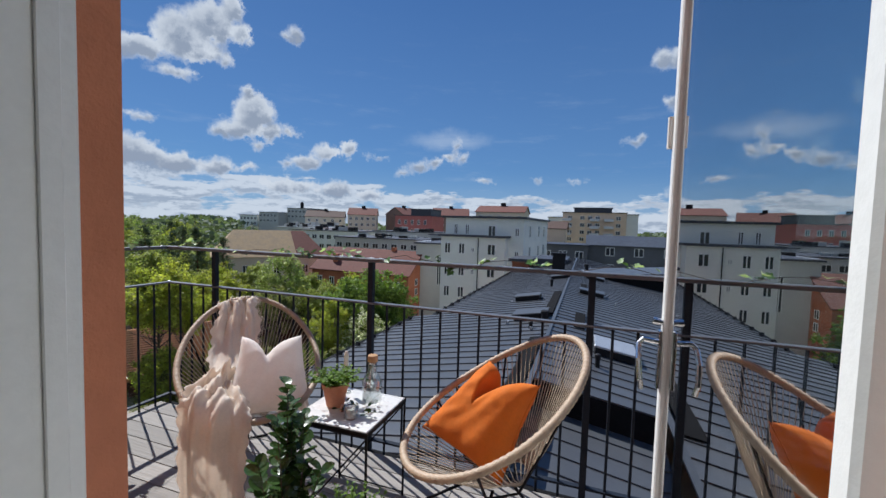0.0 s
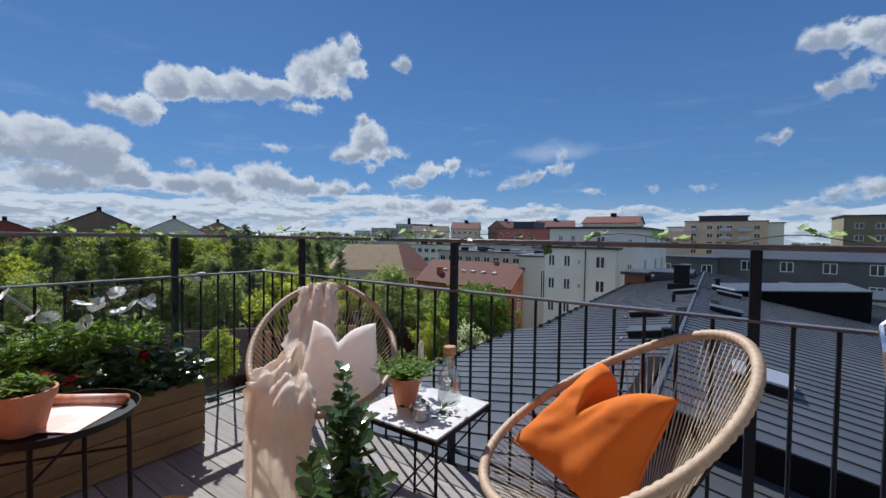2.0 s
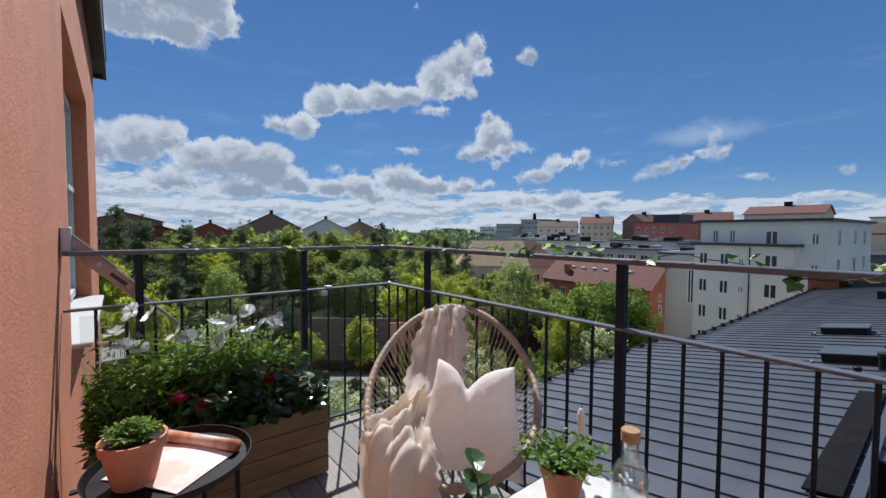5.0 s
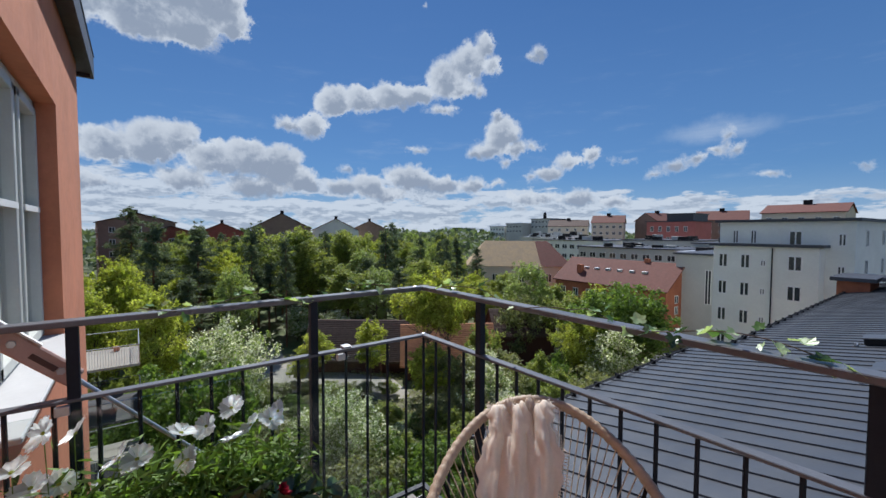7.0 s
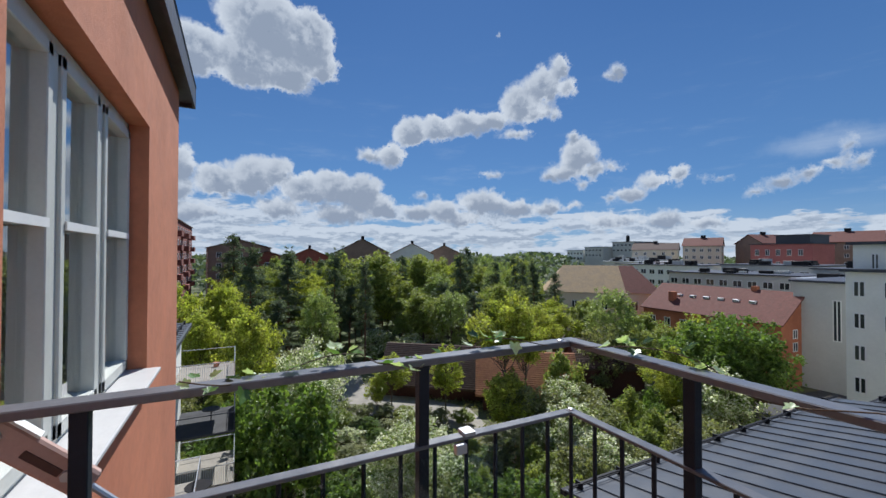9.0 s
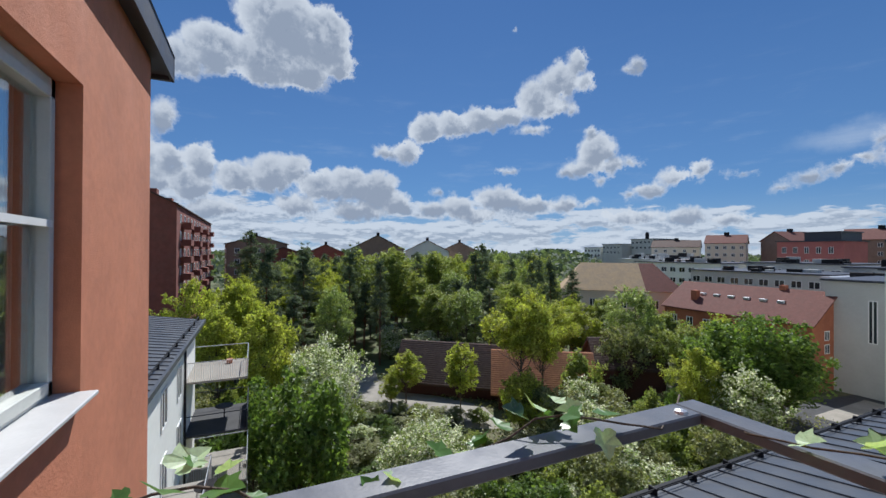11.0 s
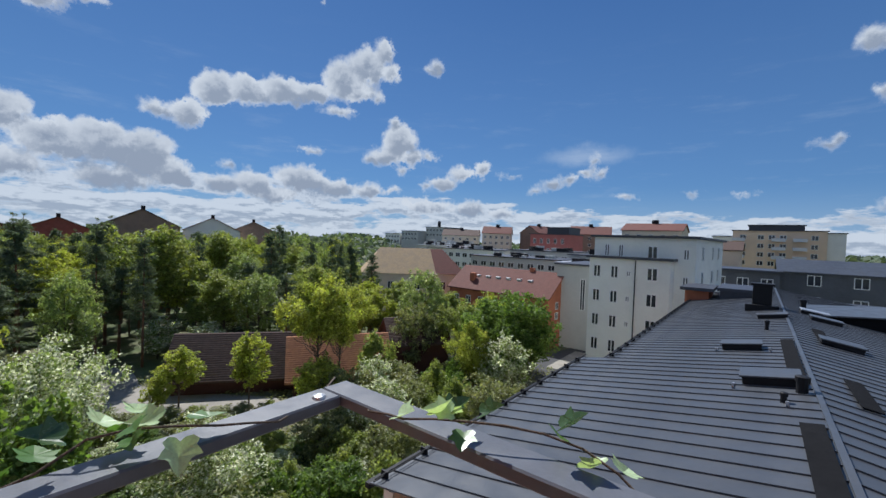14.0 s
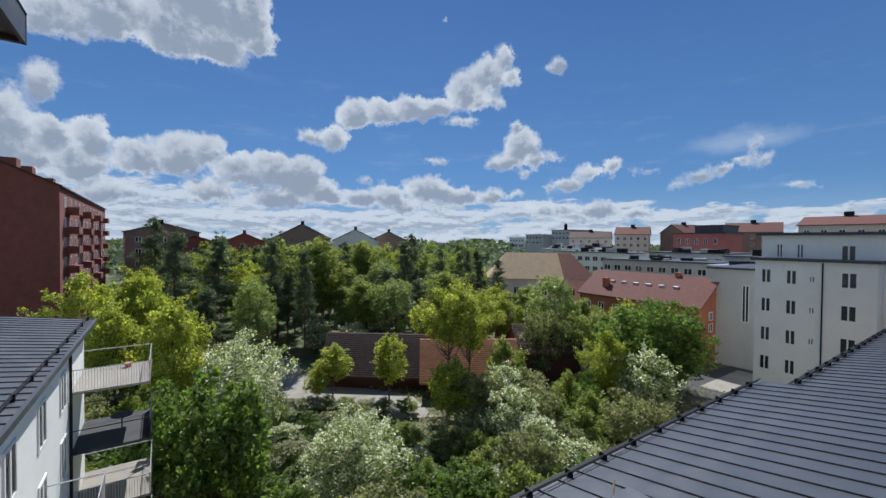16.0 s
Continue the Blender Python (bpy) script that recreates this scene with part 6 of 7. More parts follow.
def throw_blanket():
    """A long linen throw over the chair's back, seat and front edge down to the boards."""
    nv, nu = 220, 110
    bm = bmesh.new()
    rows = [[bm.verts.new(throw_point(9 * j / nv, 2 * k / nu - 1)) for k in range(nu + 1)] for j in range(nv + 1)]
    for a, b in zip(rows, rows[1:]):
        for k in range(nu):
            bm.faces.new((a[k], a[k + 1], b[k + 1], b[k]))
    bm.normal_update()
    back = [[bm.verts.new(v.co - v.normal * 0.004) for v in row] for row in rows]
    for a, b in zip(back, back[1:]):
        for k in range(nu):
            bm.faces.new((b[k], b[k + 1], a[k + 1], a[k]))
    for a, b in ([(rows[0], back[0]), (back[-1], rows[-1])] + [([r[k] for r in rows], [r[k] for r in back]) for k in (0, nu)]):
        for k in range(len(a) - 1):
            bm.faces.new((a[k + 1], a[k], b[k], b[k + 1]))
    ob = part("throw_blanket", bm, M["throw"], None, "", smooth=True)
    tagged(ob, "peach linen throw draped over the string chair down to the deck", "blanket")
    bm = bmesh.new()
    rng = random.Random(4)
    for j in range(70):
        t = 0.9 + 3.1 * j / 70
        p = throw_point(t, 1.0)
        d = (p - throw_point(t, 0.9)).normalized()
        tube(bm, (p, p + d * 0.012 + Vector((0, 0, -0.003)), p + d * rng.uniform(0.016, 0.026) + Vector((rng.uniform(-0.004, 0.004), 0, -0.010))), [0.0016, 0.0013, 0.0007], 4)
    for j in range(44):
        p = throw_point(1.05, -1 + 2 * j / 43)
        tube(bm, (p, p + Vector((0.002, 0.002, 0.012)), p + Vector((rng.uniform(-0.005, 0.005), 0.006, rng.uniform(0.010, 0.022)))), [0.0015, 0.0012, 0.0007], 4)
    part("fringe", bm, M["throw"], ob, "frayed fringe")


def leaf_shape(kind, s):
    """Outline of one large leaf, its stalk at the origin, pointing along +y."""
    if kind == "ivy":
        half = [(0.14, -0.12), (0.34, -0.14), (0.50, 0.02), (0.42, 0.17), (0.50, 0.28), (0.60, 0.48), (0.40, 0.50), (0.29, 0.56), (0.20, 0.76)]
        pts = [(0, 0)] + half + [(0, 1.0)] + [(-x, y) for x, y in reversed(half)]
    elif kind == "round":
        pts = [(0, 0), (0.2, 0.10), (0.38, 0.35), (0.40, 0.62), (0.24, 0.88), (0, 1.0), (-0.24, 0.88), (-0.40, 0.62), (-0.38, 0.35), (-0.2, 0.10)]
    elif kind == "petal":
        pts = [(0, 0), (0.20, 0.32), (0.40, 0.66), (0.36, 0.93), (0.18, 0.86), (0.05, 1.02), (-0.10, 0.88), (-0.30, 0.98), (-0.40, 0.66), (-0.19, 0.3)]
    else:
        pts = [(0, 0), (0.2, 0.15), (0.32, 0.45), (0.26, 0.78), (0, 1.0), (-0.26, 0.78), (-0.32, 0.45), (-0.2, 0.15)]
    return [(x * s, y * s, 0) for x, y in pts]


def add_leaf(bm, kind, s, m, cup=0.18):
    pts = leaf_shape(kind, s)
    c = bm.verts.new(m @ Vector((0, 0.42 * s, -cup * s * 0.3)))
    vs = [bm.verts.new(m @ Vector((x, y, cup * (abs(x) - 0.25 * y * y / s)))) for x, y, z in pts]
    for i in range(len(vs)):
        bm.faces.new((c, vs[i], vs[(i + 1) % len(vs)]))


def aim(at, direction, roll=0.0, tip=0.0):
    """A pose at a point whose +y runs along direction and whose +z stays upwards, then rolled and tipped."""
    y = Vector(direction).normalized()
    x = y.cross(Vector((0, 0, 1)))
    x = x.normalized() if x.length > 1e-3 else Vector((1, 0, 0))
    z = x.cross(y)
    m = Matrix((x, y, z)).transposed().to_4x4()
    return Matrix.Translation(at) @ m @ Matrix.Rotation(roll, 4, "Y") @ Matrix.Rotation(tip, 4, "X")


def ivy():
    """Ivy strands wound along the handrail; each large leaf is a part."""
    rng = random.Random(21)
    T = 1.215
    iv = holder("ivy_garland", (-2.21, 2.9, T), "green ivy strands with large leaves wound along the steel handrail", "climbing plant")
    iv.matrix_basis = Matrix.Identity(4)
    runs = [[(-2.21, y) for y in np.arange(1.62, 2.93, 0.045)], [(x, 2.91) for x in np.arange(-2.2, 2.4, 0.05)]]
    shapes = []
    for k in range(6):
        bm = bmesh.new()
        add_leaf(bm, "ivy", 1.0, Matrix.Identity(4), cup=(0.1, 0.25, 0.4, 0.18, 0.45, 0.3)[k])
        me = bpy.data.meshes.new("leaf")
        bm.to_mesh(me)
        bm.free()
        me.materials.append(L["ivy_pale"] if k > 3 else L["ivy"] if k % 2 else L["ivy_dark"] if k == 2 else L["ivy"])
        shapes.append(me)
    for r, run in enumerate(runs):
        pts, ph = [], rng.uniform(0, 6)
        for i, (x, y) in enumerate(run):
            o = 0.045 * math.sin(i * 0.55 + ph) + rng.uniform(-0.008, 0.008)
            z = T + 0.012 + 0.022 * math.cos(i * 0.55 + ph) - 0.02 * (math.cos(i * 0.21) < -0.6)
            pts.append((x + (o if r == 0 else 0), y + (0 if r == 0 else o), z))
        part("stem", tube(bmesh.new(), pts, 0.0019, 5), M["bark"], iv, "thin brown ivy stem", smooth=True)
        for i, p in enumerate(pts):
            dense = 0.9 if r == 1 and (-2.1 < p[0] < -1.72) else 0.9 if r == 0 and 2.42 < p[1] < 2.64 else 0.5 if r == 0 and p[1] < 2.3 else 0.6 if r == 1 and -0.95 < p[0] < 1.4 and math.sin(p[0] * 5.1) > -0.4 else 0.15
            if r == 1 and p[0] > -1.4:
                dense = 0.85 if math.sin(p[0] * 5.1) > -0.3 else 0.3
            if r == 1 and p[0] < -2.12 or r == 0 and p[1] > 2.75:
                continue
            if rng.random() > dense:
                continue
            for _ in range(rng.choice((1, 2, 3))):
                a = rng.uniform(0, 6.28)
                dirn = (math.cos(a), math.sin(a), rng.uniform(-0.5, 0.9))
                s = rng.uniform(0.024, 0.048)
                st = Vector(p) + Vector(dirn) * 0.025
                o = new("leaf", rng.choice(shapes))
                o.parent = iv
                o.matrix_basis = aim(st, dirn, rng.uniform(-0.7, 0.7), rng.uniform(-0.5, 0.3)) @ Matrix.Scale(s, 4)


def side_table():
    t = holder("side_table", (-0.225, 2.37, 0), "square side table, white marble top, thin black metal frame", "table")
    h = 0.195
    part("tabletop", box(-h, h, -h, h, 0.515, 0.53, bevel=0.002), M["marble"], t, "white marble top")
    bm = bmesh.new()
    for a in ((-h - 0.006, h + 0.006, -h - 0.006, -h), (-h - 0.006, h + 0.006, h, h + 0.006), (-h - 0.006, -h, -h, h), (h, h + 0.006, -h, h)):
        bx(bm, a[0], a[1], a[2], a[3], 0.508, 0.526)
    part("table_frame", bm, M["black"], t)
    for sx in (-1, 1):
        for sy in (-1, 1):
            part("leg", tube(bmesh.new(), ((sx * h, sy * h, 0), (sx * h, sy * h, 0.515)), 0.006, 6), M["black"], t)
    for sy in (-1, 1):
        part("brace", tube(bmesh.new(), ((-h, sy * h, 0.02), (h, sy * h, 0.5)), 0.004, 5), M["black"], t)
        part("brace", tube(bmesh.new(), ((-h, sy * h, 0.02), (h, sy * h, 0.02)), 0.004, 5), M["black"], t)


def flower_pot(at, r0, r1, h, label):
    p = part("flower_pot", lathe(bmesh.new(), ((r0 * 0.9, 0), (r0, 0.004), (r1 * 0.95, h * 0.78), (r1 * 0.96, h * 0.79), (r1 * 1.03, h * 0.80), (r1 * 1.06, h), (r1 * 0.96, h), (r1 * 0.93, h * 0.86), (0.001, h * 0.86)), 32), M["terracotta"], smooth=False)
    p.location = at
    tagged(p, label, "flower pot", "terracotta pots")
    part("soil", lathe(bmesh.new(), ((r1 * 0.93, h * 0.85), (r1 * 0.90, h * 0.90), (0.001, h * 0.92)), 20), M["soil"], p)
    return p


def sprigs(name, at, label, category, count, height, spread, leaf, size, seed, mat="ivy", straight=0.3, per=12, mound=0.0):
    """A small plant: thin stems, each set with leaves."""
    rng = random.Random(seed)
    h = holder(name, at, label, category)
    st, lf = bmesh.new(), bmesh.new()
    for i in range(count):
        a, q = rng.uniform(0, 6.28), math.sqrt(rng.random())
        hh = height * rng.uniform(0.65, 1.05) * (1 - mound * q)
        top = Vector((math.cos(a) * q * spread, math.sin(a) * q * spread, hh))
        base = Vector((top.x * 0.25, top.y * 0.25, 0))
        mid = base.lerp(top, 0.5) + Vector((-top.x, -top.y, 0)) * 0.15 + Vector((0, 0, hh * 0.1))
        tube(st, (base, mid, top), [0.0018, 0.0014, 0.0008], 4, caps=False)
        for k in range(per):
            f = 0.2 + 0.8 * k / per
            p = base.lerp(mid, f * 2) if f < 0.5 else mid.lerp(top, f * 2 - 1)
            b = rng.uniform(0, 6.28)
            add_leaf(lf, leaf, size * rng.uniform(0.6, 1.2), aim(p, (math.cos(b), math.sin(b), rng.uniform(-0.1, 0.9)), rng.uniform(-0.6, 0.6)))
    part("stem", st, L[mat], h)
    part("foliage", lf, L[mat], h)
    return h


def cosmos(at, lean, z, seed, parent, r=0.044):
    """One white flower on its stalk."""
    rng = random.Random(seed)
    x, y = at
    top = Vector((x + lean[0], y + lean[1], z))
    f = part("stalk", tube(bmesh.new(), ((x, y, 0.36), (x + lean[0] * 0.3, y + lean[1] * 0.3, 0.36 + (z - 0.36) * 0.6), top), 0.0016, 4), L["fern"], parent)
    d = Vector((rng.uniform(-0.3, 0.9), rng.uniform(-0.9, 0.3), rng.uniform(0.35, 0.9))).normalized()
    u = d.orthogonal().normalized()
    bm = bmesh.new()
    for k in range(8):
        a = 2 * math.pi * k / 8 + rng.uniform(-0.1, 0.1)
        q = (u * math.cos(a) + d.cross(u) * math.sin(a)) + d * rng.uniform(0.1, 0.45)
        y_ = q.normalized()
        x_ = y_.cross(d).normalized()
        m = Matrix((x_, y_, x_.cross(y_))).transposed().to_4x4()
        add_leaf(bm, "petal", r * rng.uniform(0.85, 1.1), Matrix.Translation(top) @ m, cup=0.2)
    part("blossom", bm, L["petal"], parent, "white cosmos petals")
    part("flower_centre", lathe(bmesh.new(), ((0.007, 0), (0.006, 0.005), (0.002, 0.007)), 8, tuple(top)), L["bright"], parent)


def planter():
    x0, x1, y0, y1, h = -2.10, -1.695, 1.235, 2.22, 0.385
    p = holder("planter_box", (x0, y0, 0), "long planter box of pressure-treated pine boards on the deck", "planter")
    p.matrix_basis = Matrix.Identity(4)
    n = 4
    for k in range(n):
        z0, z1 = 0.012 + (h - 0.012) * k / n, 0.012 + (h - 0.012) * (k + 1) / n - 0.004
        for nm, a in (("board", (x1 - 0.022, x1, y0, y1)), ("board", (x0, x0 + 0.022, y0, y1)), ("board", (x0 + 0.023, x1 - 0.023, y1 - 0.022, y1)), ("board", (x0 + 0.023, x1 - 0.023, y0, y0 + 0.022))):
            part(nm, box(a[0], a[1], a[2], a[3], z0, z1, bevel=0.003), M["planter"], p)
    part("soil", box(x0 + 0.023, x1 - 0.023, y0 + 0.023, y1 - 0.023, 0.25, 0.355), M["soil"], p)
    rng = random.Random(8)
    r = np.random.default_rng(8)
    # feathery green at the back and left, dark waxy leaves in front
    f = holder("cosmos_plants", (0, 0, 0), "white cosmos with feathery green leaves growing in the planter", "flowers")
    c = []
    for cx, cy, cz, s in ((-1.93, 1.40, 0.62, 0.17), (-1.95, 1.58, 0.60, 0.18), (-1.92, 1.75, 0.64, 0.17), (-1.97, 1.92, 0.60, 0.15), (-1.88, 1.33, 0.50, 0.14)):
        c.append(r.normal(size=(1900, 3)) * np.array([s * 0.40, s * 0.70, s * 0.46]) + np.array([cx - 0.02, cy, cz - 0.05]))
    c = np.concatenate(c)
    c = c[(c[:, 2] > 0.36) & (c[:, 0] > -2.16) & (c[:, 1] > 1.22)]
    quads_mesh("foliage", c, r.uniform(0.012, 0.042, len(c)), r, L["fern"], f, aspect=0.20, fold=0.15)
    for i, (y, z) in enumerate(((1.40, 0.95), (1.46, 0.925), (1.55, 0.825), (1.60, 0.80), (1.37, 0.80), (1.42, 0.775), (1.72, 0.855), (1.785, 0.84), (1.875, 0.89), (1.93, 0.815), (1.99, 0.82), (2.04, 0.835), (1.74, 0.76), (1.86, 0.79), (1.33, 0.86))):
        cosmos((-1.9 + rng.uniform(-0.02, 0.02), y), (rng.uniform(-0.02, 0.02), rng.uniform(-0.01, 0.01)), z, 30 + i, f, 0.048)
    d = holder("flowering_plants", (0, 0, 0), "dark glossy-leaved plants with red and pink flowers in the planter", "flowers")
    bm = bmesh.new()
    for i in range(620):
        x, y = rng.uniform(-1.93, -1.67), rng.uniform(1.28, 2.22)
        z = 0.37 + rng.random() ** 1.2 * (0.23 if 1.55 < y < 2.12 else 0.15) * (1 if y > 1.5 else 0.6)
        a = rng.uniform(0, 6.28)
        add_leaf(bm, "oval", rng.uniform(0.045, 0.10), aim((x, y, z), (math.cos(a) + 0.3, math.sin(a), rng.uniform(-0.4, 0.8)), rng.uniform(-0.8, 0.8)))
    part("foliage", bm, L["ivy_dark"], d)
    for i, (x, y, z, col) in enumerate(((-1.74, 1.93, 0.56, "red_petal"), (-1.70, 1.64, 0.52, "pink_petal"), (-1.74, 1.55, 0.56, "pink_petal"), (-1.84, 2.02, 0.55, "red_petal"))):
        bm = bmesh.new()
        for k in range(60):
            a, e = rng.uniform(0, 6.28), rng.uniform(0.1, 1.4)
            add_leaf(bm, "oval", rng.uniform(0.026, 0.046), aim((x, y, z), (math.cos(a) * math.cos(e), math.sin(a) * math.cos(e), math.sin(e)), rng.uniform(-0.5, 0.5)))
        part("flower_head", bm, L[col], d, "crimson flower head" if col == "red_petal" else "pink flower head")
        part("stalk", tube(bmesh.new(), ((x, y, 0.36), (x, y, z)), 0.003, 5), L["fern"], d)


def tray_table():
    cx, cy, z = -1.175, 1.475, 0.56
    t = holder("tray_table", (cx, cy, 0), "round black metal tray table on four thin legs", "table")
    part("tray", lathe(bmesh.new(), ((0.215, z - 0.008), (0.228, z + 0.018), (0.231, z + 0.018), (0.218, z - 0.012), (0.001, z - 0.012)), 48), M["black"], t, "round black tray")
    part("tray_floor", lathe(bmesh.new(), ((0.214, z - 0.010), (0.214, z - 0.004), (0.001, z - 0.0035)), 48), M["black"], t)
    for k in range(4):
        a = math.radians(45 + 90 * k + 12)
        part("leg", tube(bmesh.new(), ((0.205 * math.cos(a), 0.205 * math.sin(a), 0), (0.2 * math.cos(a), 0.2 * math.sin(a), z - 0.012)), 0.008, 8), M["black"], t)
    for k in range(2):
        a = math.radians(57 + 90 * k)
        part("brace", tube(bmesh.new(), ((0.205 * math.cos(a), 0.205 * math.sin(a), 0.42 + 0.01 * k), (-0.205 * math.cos(a), -0.205 * math.sin(a), 0.42 + 0.01 * k)), 0.005, 6), M["black"], t)
    p = flower_pot((-1.13, 1.375, z - 0.003), 0.054, 0.082, 0.142, "terracotta pot with low green herbs standing on the tray table")
    s = sprigs("herb_plant", (-1.13, 1.375, z + 0.115), "bushy bright green herb growing in the terracotta pot", "plant", 70, 0.085, 0.085, "oval", 0.017, 3, "fern", per=14, mound=0.35)
    # magazine lying open, its other half rolled
    m = holder("magazine", (-1.17, 1.55, z - 0.003), "open magazine with one half rolled up, lying on the tray table", "magazine")
    bm = bmesh.new()
    nu = 12
    vs = []
    for i in range(nu + 1):
        u = i / nu
        vs.append([bm.verts.new((-0.14 + 0.28 * u, v, 0.003 + 0.006 * math.sin(u * 3.1))) for v in (-0.15, 0.07)])
    for a, b in zip(vs, vs[1:]):
        bm.faces.new((a[0], b[0], b[1], a[1]))
    bm.normal_update()
    bmesh.ops.solidify(bm, geom=bm.faces[:], thickness=0.003)
    part("page", bm, M["paper"], m)
    part("roll", tube(bmesh.new(), ((-0.145, 0.085, 0.022), (0.145, 0.085, 0.022)), 0.02, 16), M["paper_print"], m, "rolled half with an orange print", smooth=True)
    m.matrix_basis = Matrix.Translation((-1.19, 1.50, z - 0.003)) @ Matrix.Rotation(radians(38), 4, "Z")


def table_things():
    z = 0.5305
    flower_pot((-0.305, 2.345, z), 0.042, 0.063, 0.118, "terracotta pot with trailing herbs on the marble table")
    sprigs("herb_plant", (-0.305, 2.345, z + 0.10), "green herb with small leaves in the terracotta pot", "plant", 64, 0.105, 0.15, "oval", 0.021, 5, "fern", per=10, mound=0.4)
    b = holder("water_carafe", Matrix.Translation((-0.165, 2.46, z)) @ Matrix.Diagonal((1.18, 1.18, 1, 1)), "corked glass carafe of water standing on the marble table", "carafe")
    part("bottle", lathe(bmesh.new(), ((0.036, 0), (0.042, 0.006), (0.042, 0.105), (0.034, 0.13), (0.020, 0.155), (0.0185, 0.20), (0.0205, 0.205), (0.0175, 0.205), (0.0165, 0.155), (0.031, 0.128), (0.039, 0.103), (0.039, 0.008), (0.001, 0.007)), 28), CLEAR, b, "clear glass bottle", smooth=True)
    part("water", lathe(bmesh.new(), ((0.0385, 0.0085), (0.0385, 0.085), (0.001, 0.085)), 24), CLEAR, b)
    rb = random.Random(6)
    bm = bmesh.new()
    for _ in range(16):
        a, q = rb.uniform(0, 6.28), rb.uniform(0.0, 0.026)
        add_leaf(bm, "petal", 0.011, aim((q * math.cos(a), q * math.sin(a), 0.0875), (math.cos(a), math.sin(a), rb.uniform(0.1, 0.7))))
    part("floating_blossom", bm, L["petal"], b, "small white blossoms floating on the water")
    part("stopper", lathe(bmesh.new(), ((0.016, 0.195), (0.017, 0.206), (0.022, 0.207), (0.022, 0.235), (0.020, 0.238)), 18), M["cork"], b, "cork stopper")
    c = holder("candle_holder", (-0.345, 2.50, z), "slim white candle in a clear glass holder on the marble table", "candle")
    part("holder", lathe(bmesh.new(), ((0.028, 0), (0.028, 0.004), (0.006, 0.012), (0.006, 0.10), (0.018, 0.135), (0.016, 0.135), (0.004, 0.105)), 18), CLEAR, c, "clear glass candlestick", smooth=True)
    part("candle", lathe(bmesh.new(), ((0.0125, 0.125), (0.0125, 0.205), (0.007, 0.222), (0.002, 0.226)), 14), M["candle"], c, "white candle")
    part("wick", tube(bmesh.new(), ((0, 0, 0.224), (0.001, 0, 0.24)), 0.0011, 4), M["black"], c)
    v = part("small_vase", lathe(bmesh.new(), ((0.018, 0), (0.030, 0.015), (0.032, 0.045), (0.022, 0.062), (0.024, 0.068), (0.019, 0.066)), 20), M["copper"], smooth=True)
    v.location = (-0.35, 2.44, z)
    tagged(v, "small rosy ceramic vase on the marble table", "vase")
    j = holder("candle_jar", (-0.165, 2.265, z), "low glass jar with a pale wax candle on the marble table", "candle")
    part("jar", lathe(bmesh.new(), ((0.030, 0), (0.033, 0.004), (0.033, 0.062), (0.030, 0.062), (0.030, 0.006)), 22), CLEAR, j, smooth=True)
    part("wax", lathe(bmesh.new(), ((0.0295, 0.007), (0.0295, 0.048), (0.001, 0.047)), 20), M["candle"], j)
    w = part("match_box", box(-0.03, 0.03, -0.011, 0.011, 0, 0.03, bevel=0.002), M["copper"])
    w.matrix_basis = Matrix.Translation((-0.222, 2.31, z)) @ Matrix.Rotation(radians(55), 4, "Z") @ Matrix.Rotation(0.25, 4, "Y")
    tagged(w, "small brown box leaning on the marble table", "box")
    s = sprigs("olive_sprig", (-0.15, 2.30, z + 0.003), "cut green sprig lying beside the jar on the marble table", "sprig", 7, 0.05, 0.12, "oval", 0.028, 9, "ivy_dark", per=5)


def let_light_through():
    """Clear glass casts no hard shadow."""
    for o in bpy.data.objects:
        if o.type == "MESH" and o.data.materials and o.data.materials[0] in (CLEAR, SCREEN_GLASS):
            o.visible_shadow = False


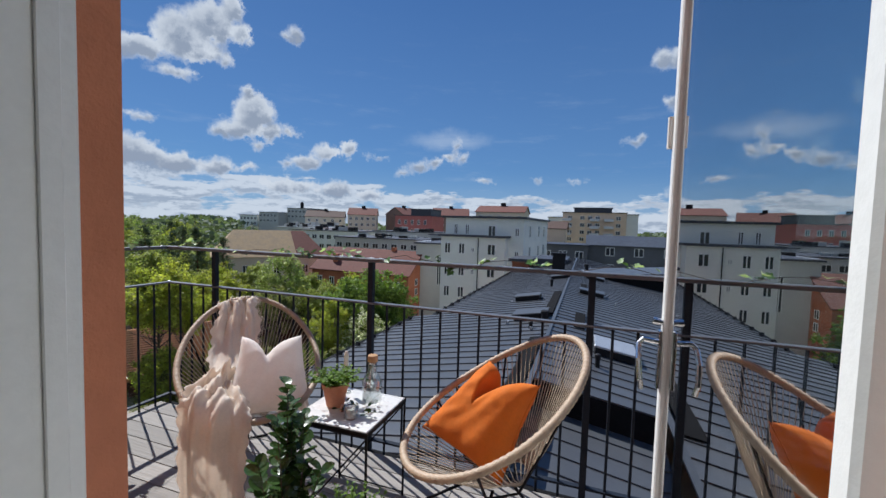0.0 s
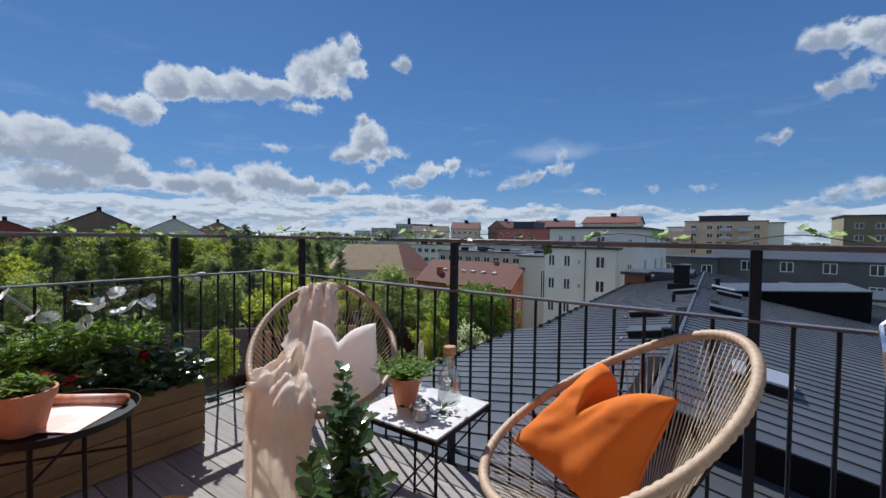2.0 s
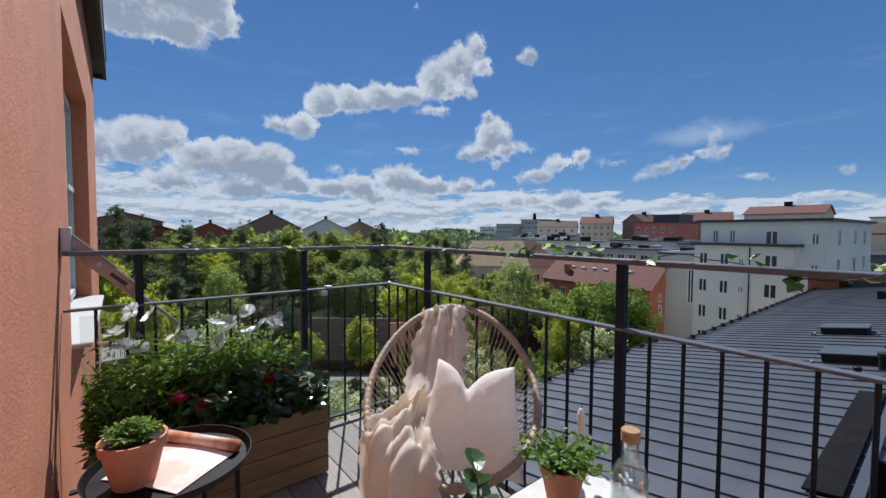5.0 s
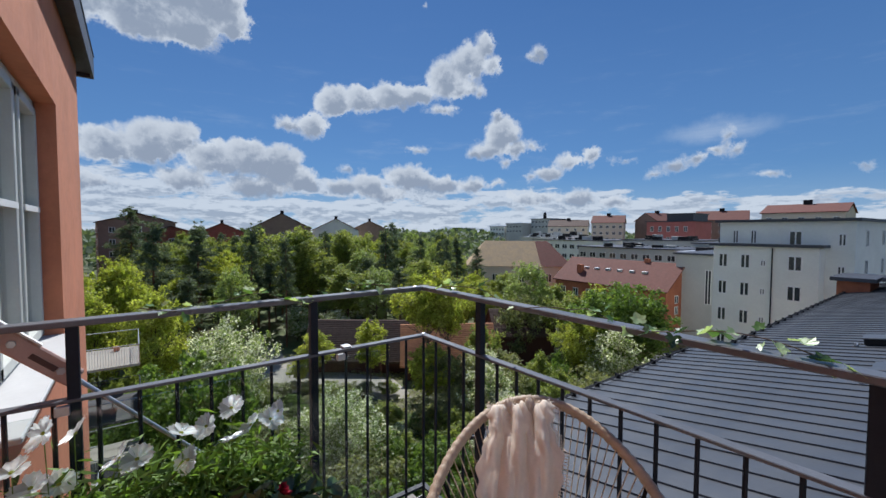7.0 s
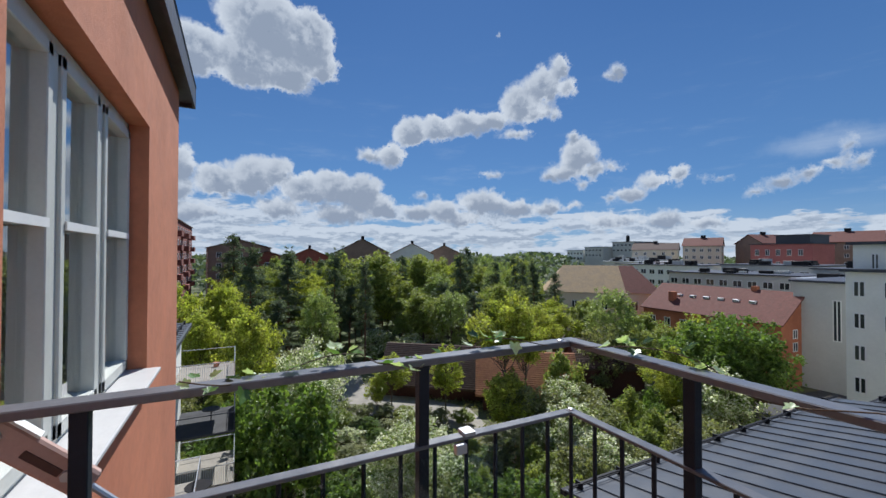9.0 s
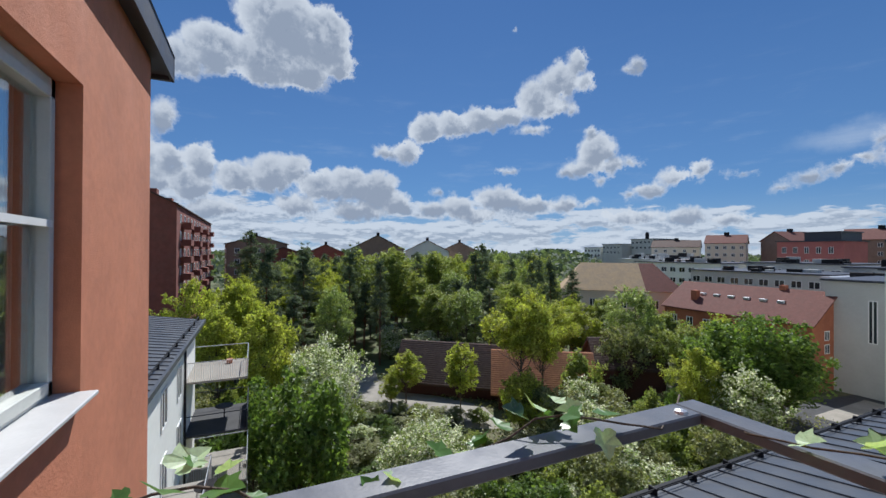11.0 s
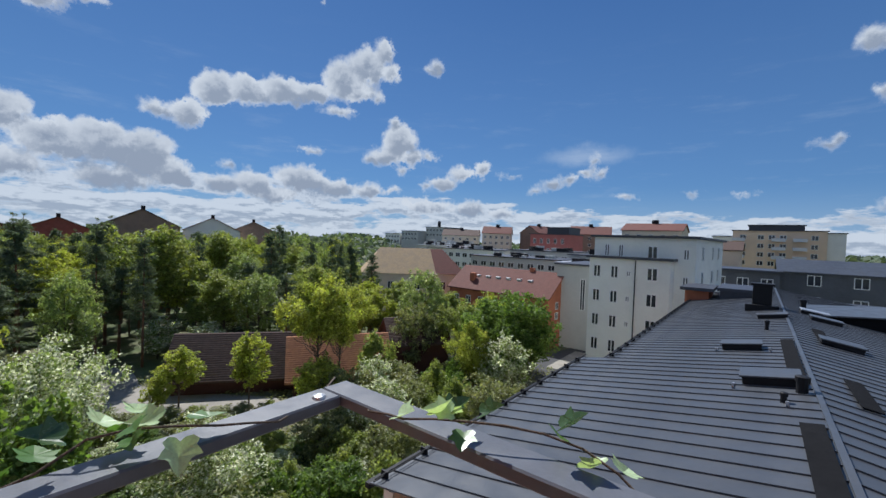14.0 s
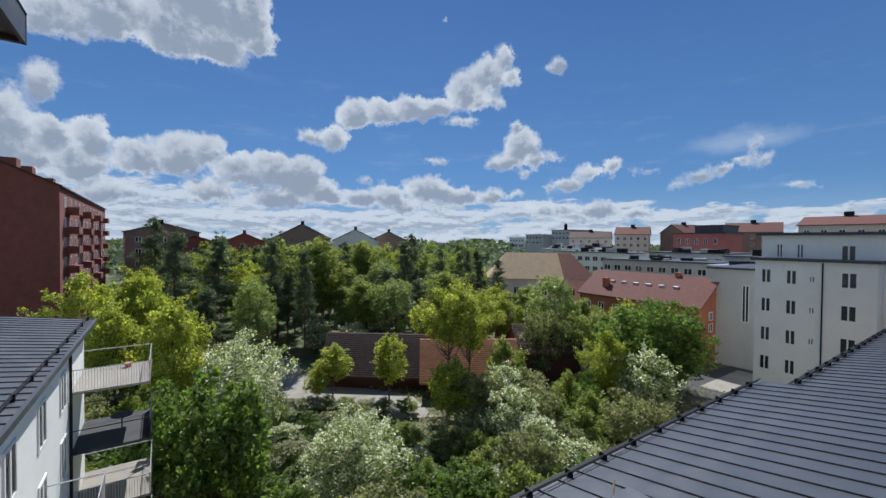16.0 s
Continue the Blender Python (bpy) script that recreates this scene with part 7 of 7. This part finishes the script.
def front_plants():
    # upright waxy evergreen on the deck before the chairs
    rng = random.Random(17)
    pot = part("plant_pot", lathe(bmesh.new(), ((0.085, 0), (0.09, 0.01), (0.115, 0.2), (0.12, 0.2), (0.112, 0.19), (0.001, 0.18)), 28), M["basket"])
    pot.location = (-0.30, 2.0, 0)
    tagged(pot, "round woven plant pot on the deck", "plant pot")
    h = holder("evergreen_plant", (-0.30, 2.0, 0.18), "upright evergreen shrub with glossy dark oval leaves", "plant")
    st = bmesh.new()
    stems = [((0, 0, 0.59), 1.0), ((0.06, 0.03, 0.46), 0.8), ((-0.07, 0.02, 0.42), 0.8), ((0.03, -0.08, 0.36), 0.7), ((-0.04, 0.08, 0.35), 0.7), ((0.10, -0.02, 0.30), 0.6), ((-0.11, -0.05, 0.26), 0.6), ((0.0, 0.03, 0.50), 0.8), ((-0.02, -0.12, 0.22), 0.5), ((0.12, 0.07, 0.22), 0.5)]
    shapes = []
    for k in range(3):
        bm = bmesh.new()
        add_leaf(bm, "round", 1.0, Matrix.Identity(4), cup=(0.12, 0.25, 0.35)[k])
        me = bpy.data.meshes.new("leaf")
        bm.to_mesh(me)
        bm.free()
        me.materials.append(L["ivy_dark"])
        shapes.append(me)
    for top, w in stems:
        top = Vector(top)
        tube(st, ((0, 0, -0.02), top * 0.5 + Vector((top.x * 0.25, top.y * 0.25, 0)), top), [0.004, 0.003, 0.0015], 5)
        n = int(top.z * 62)
        for i in range(n):
            f = 0.12 + 0.88 * i / n
            p = top * f + Vector((top.x, top.y, 0)) * (0.25 * math.sin(f * 3.1))
            a = i * 2.4 + rng.uniform(-0.4, 0.4)
            o = new("leaf", rng.choice(shapes))
            o.parent = h
            o.matrix_basis = aim(p, (math.cos(a), math.sin(a), rng.uniform(0.3, 1.1)), rng.uniform(-0.5, 0.5)) @ Matrix.Scale(rng.uniform(0.042, 0.075), 4)
    part("stem", st, M["bark"], h)
    pot2 = part("plant_pot", lathe(bmesh.new(), ((0.075, 0), (0.08, 0.01), (0.1, 0.17), (0.105, 0.17), (0.097, 0.16), (0.001, 0.155)), 28), M["terracotta"])
    pot2.location = (0.0, 1.98, 0)
    tagged(pot2, "plain terracotta pot on the deck boards", "plant pot")
    sprigs("rosemary_plant", (0.0, 1.98, 0.155), "low bushy rosemary with narrow green leaves", "plant", 90, 0.27, 0.17, "oval", 0.016, 12, "fern", per=22, mound=0.3)
    bk = part("lantern_basket", lathe(bmesh.new(), ((0.075, 0), (0.085, 0.02), (0.085, 0.26), (0.08, 0.27), (0.078, 0.26), (0.075, 0.02), (0.001, 0.015)), 28), M["basket"])
    bk.location = (-0.81, 1.655, 0)
    tagged(bk, "small round woven basket standing on the deck", "basket")


def awning_arm():
    a = holder("awning_arm", (0, 0, 0), "folding pinkish metal awning arm fixed to the orange wall", "awning arm")
    p0, p1 = Vector((-2.245, 1.15, 1.27)), Vector((-2.285, 1.43, 0.985))
    m = aim(p0, p1 - p0)
    part("arm", box(-0.014, 0.014, 0.0, (p1 - p0).length, -0.034, 0.034, m=m, bevel=0.006), M["arm"], a, "pinkish painted flat arm")
    part("cover_strip", box(-0.018, 0.018, 0.0, (p1 - p0).length * 0.6, 0.035, 0.041, m=m), M["white"], a, "pale strip along the arm's top")
    for f in (0.45, 0.88):
        part("bolt", tube(bmesh.new(), (m @ Vector((0.012, f * 0.39, 0.0)), m @ Vector((0.024, f * 0.39, 0.0))), 0.013, 6), M["grey_metal"], a, "steel hexagon bolt")
    part("slot", box(0.0142, 0.0165, 0.24, 0.33, -0.012, 0.006, m=m, bevel=0.001), M["brown_seal"], a, "rusty slot")
    part("rod", tube(bmesh.new(), (p1 + Vector((0, -0.02, 0.02)), (-2.30, 1.75, 0.64), (-2.30, 2.1, 0.28)), 0.008, 8), M["grey_metal"], a, "thin pale steel rod")
    part("wall_bracket", box(-2.30, -2.20, WALL_Y, WALL_Y + 0.04, 1.20, 1.33, bevel=0.006), M["grey_metal"], a)


def deck_boards():
    """Grooved boards along the terrace, laid one by one."""
    w = 0.137
    bm = box(0, 1, 0, w, -0.028, 0.0)
    first = None
    y = WALL_Y + 0.004
    k = 0
    cuts = (0.6, 1.9, 1.1, 2.4, 0.2, 1.5)
    d = holder("deck", (0, 0, 0), "weathered grey timber deck laid in long boards", "deck", kind="structure")
    while y + w < DECK_Y + 0.01:
        for x0, x1 in ((DECK_X + 0.02, cuts[k % 6]), (cuts[k % 6] + 0.004, 4.2)):
            if first is None:
                first = part("board", bm, M["deck"], d)
                o = first
            else:
                o = again(first)
            o.matrix_basis = Matrix.Translation((x0, y, 0)) @ Matrix.Diagonal((x1 - x0, 1, 1, 1))
        y += w + 0.007
        k += 1
    tagged(part("deck_joists", box(DECK_X + 0.03, 4.2, WALL_Y, DECK_Y - 0.03, -0.05, -0.0285), M["felt"]), "dark joists under the boards", kind="structure")


orange_building()
terrace()
seam_roof()
surroundings()
string_chair(Matrix.Translation((-0.978, 2.491, 0)) @ Matrix.Rotation(radians(48.9), 4, "Z"), "oval beige string chair with a peach throw beside the planter")
string_chair(Matrix.Translation((0.465, 2.443, 0)) @ Matrix.Rotation(radians(-57.3), 4, "Z"), "oval string chair with beige cords holding an orange cushion")
cushion("pink_cushion", Matrix.Translation((-0.775, 2.42, 0.592)) @ Matrix.Rotation(radians(46), 4, "Z") @ Matrix.Rotation(radians(-22), 4, "X") @ Matrix.Rotation(radians(4), 4, "Y"), 0.42, 0.42, 0.16, M["pink"], "pale pink linen cushion propped in the string chair", 0.23, 1, 0.26, -0.22, 0.30)
cushion("orange_cushion", Matrix.Translation((0.413, 2.510, 0.553)) @ Matrix.Rotation(radians(-24), 4, "Z") @ Matrix.Rotation(radians(-26), 4, "X") @ Matrix.Rotation(radians(7), 4, "Y"), 0.415, 0.455, 0.22, M["orange"], "bright orange linen cushion leaning in the string chair", 0.37, 2, 0.0, -0.34, 0.13, 0.50, 3.2)
throw_blanket()
side_table()
table_things()
planter()
tray_table()
front_plants()
awning_arm()
screen = holder("wind_screen", (-2.185, 1.2, 0), "clear glass wind screen fixed inside the railing behind the planter", "wind screen")
part("pane", box(0.0, 0.006, 0.0, 0.708, 0.08, 0.905), SCREEN_GLASS, screen)
part("pane", box(0.0, 0.006, 0.712, 1.42, 0.08, 0.905), SCREEN_GLASS, screen)
for y, z in ((0.2, 0.905), (1.2, 0.905), (0.2, 0.06), (1.2, 0.06)):
    part("clamp", box(-0.008, 0.014, y - 0.02, y + 0.02, z - 0.012, z + 0.02, bevel=0.002), M["grey_metal"], screen, "small steel glass clamp")
greenery()
ivy()
deck_boards()
let_light_through()
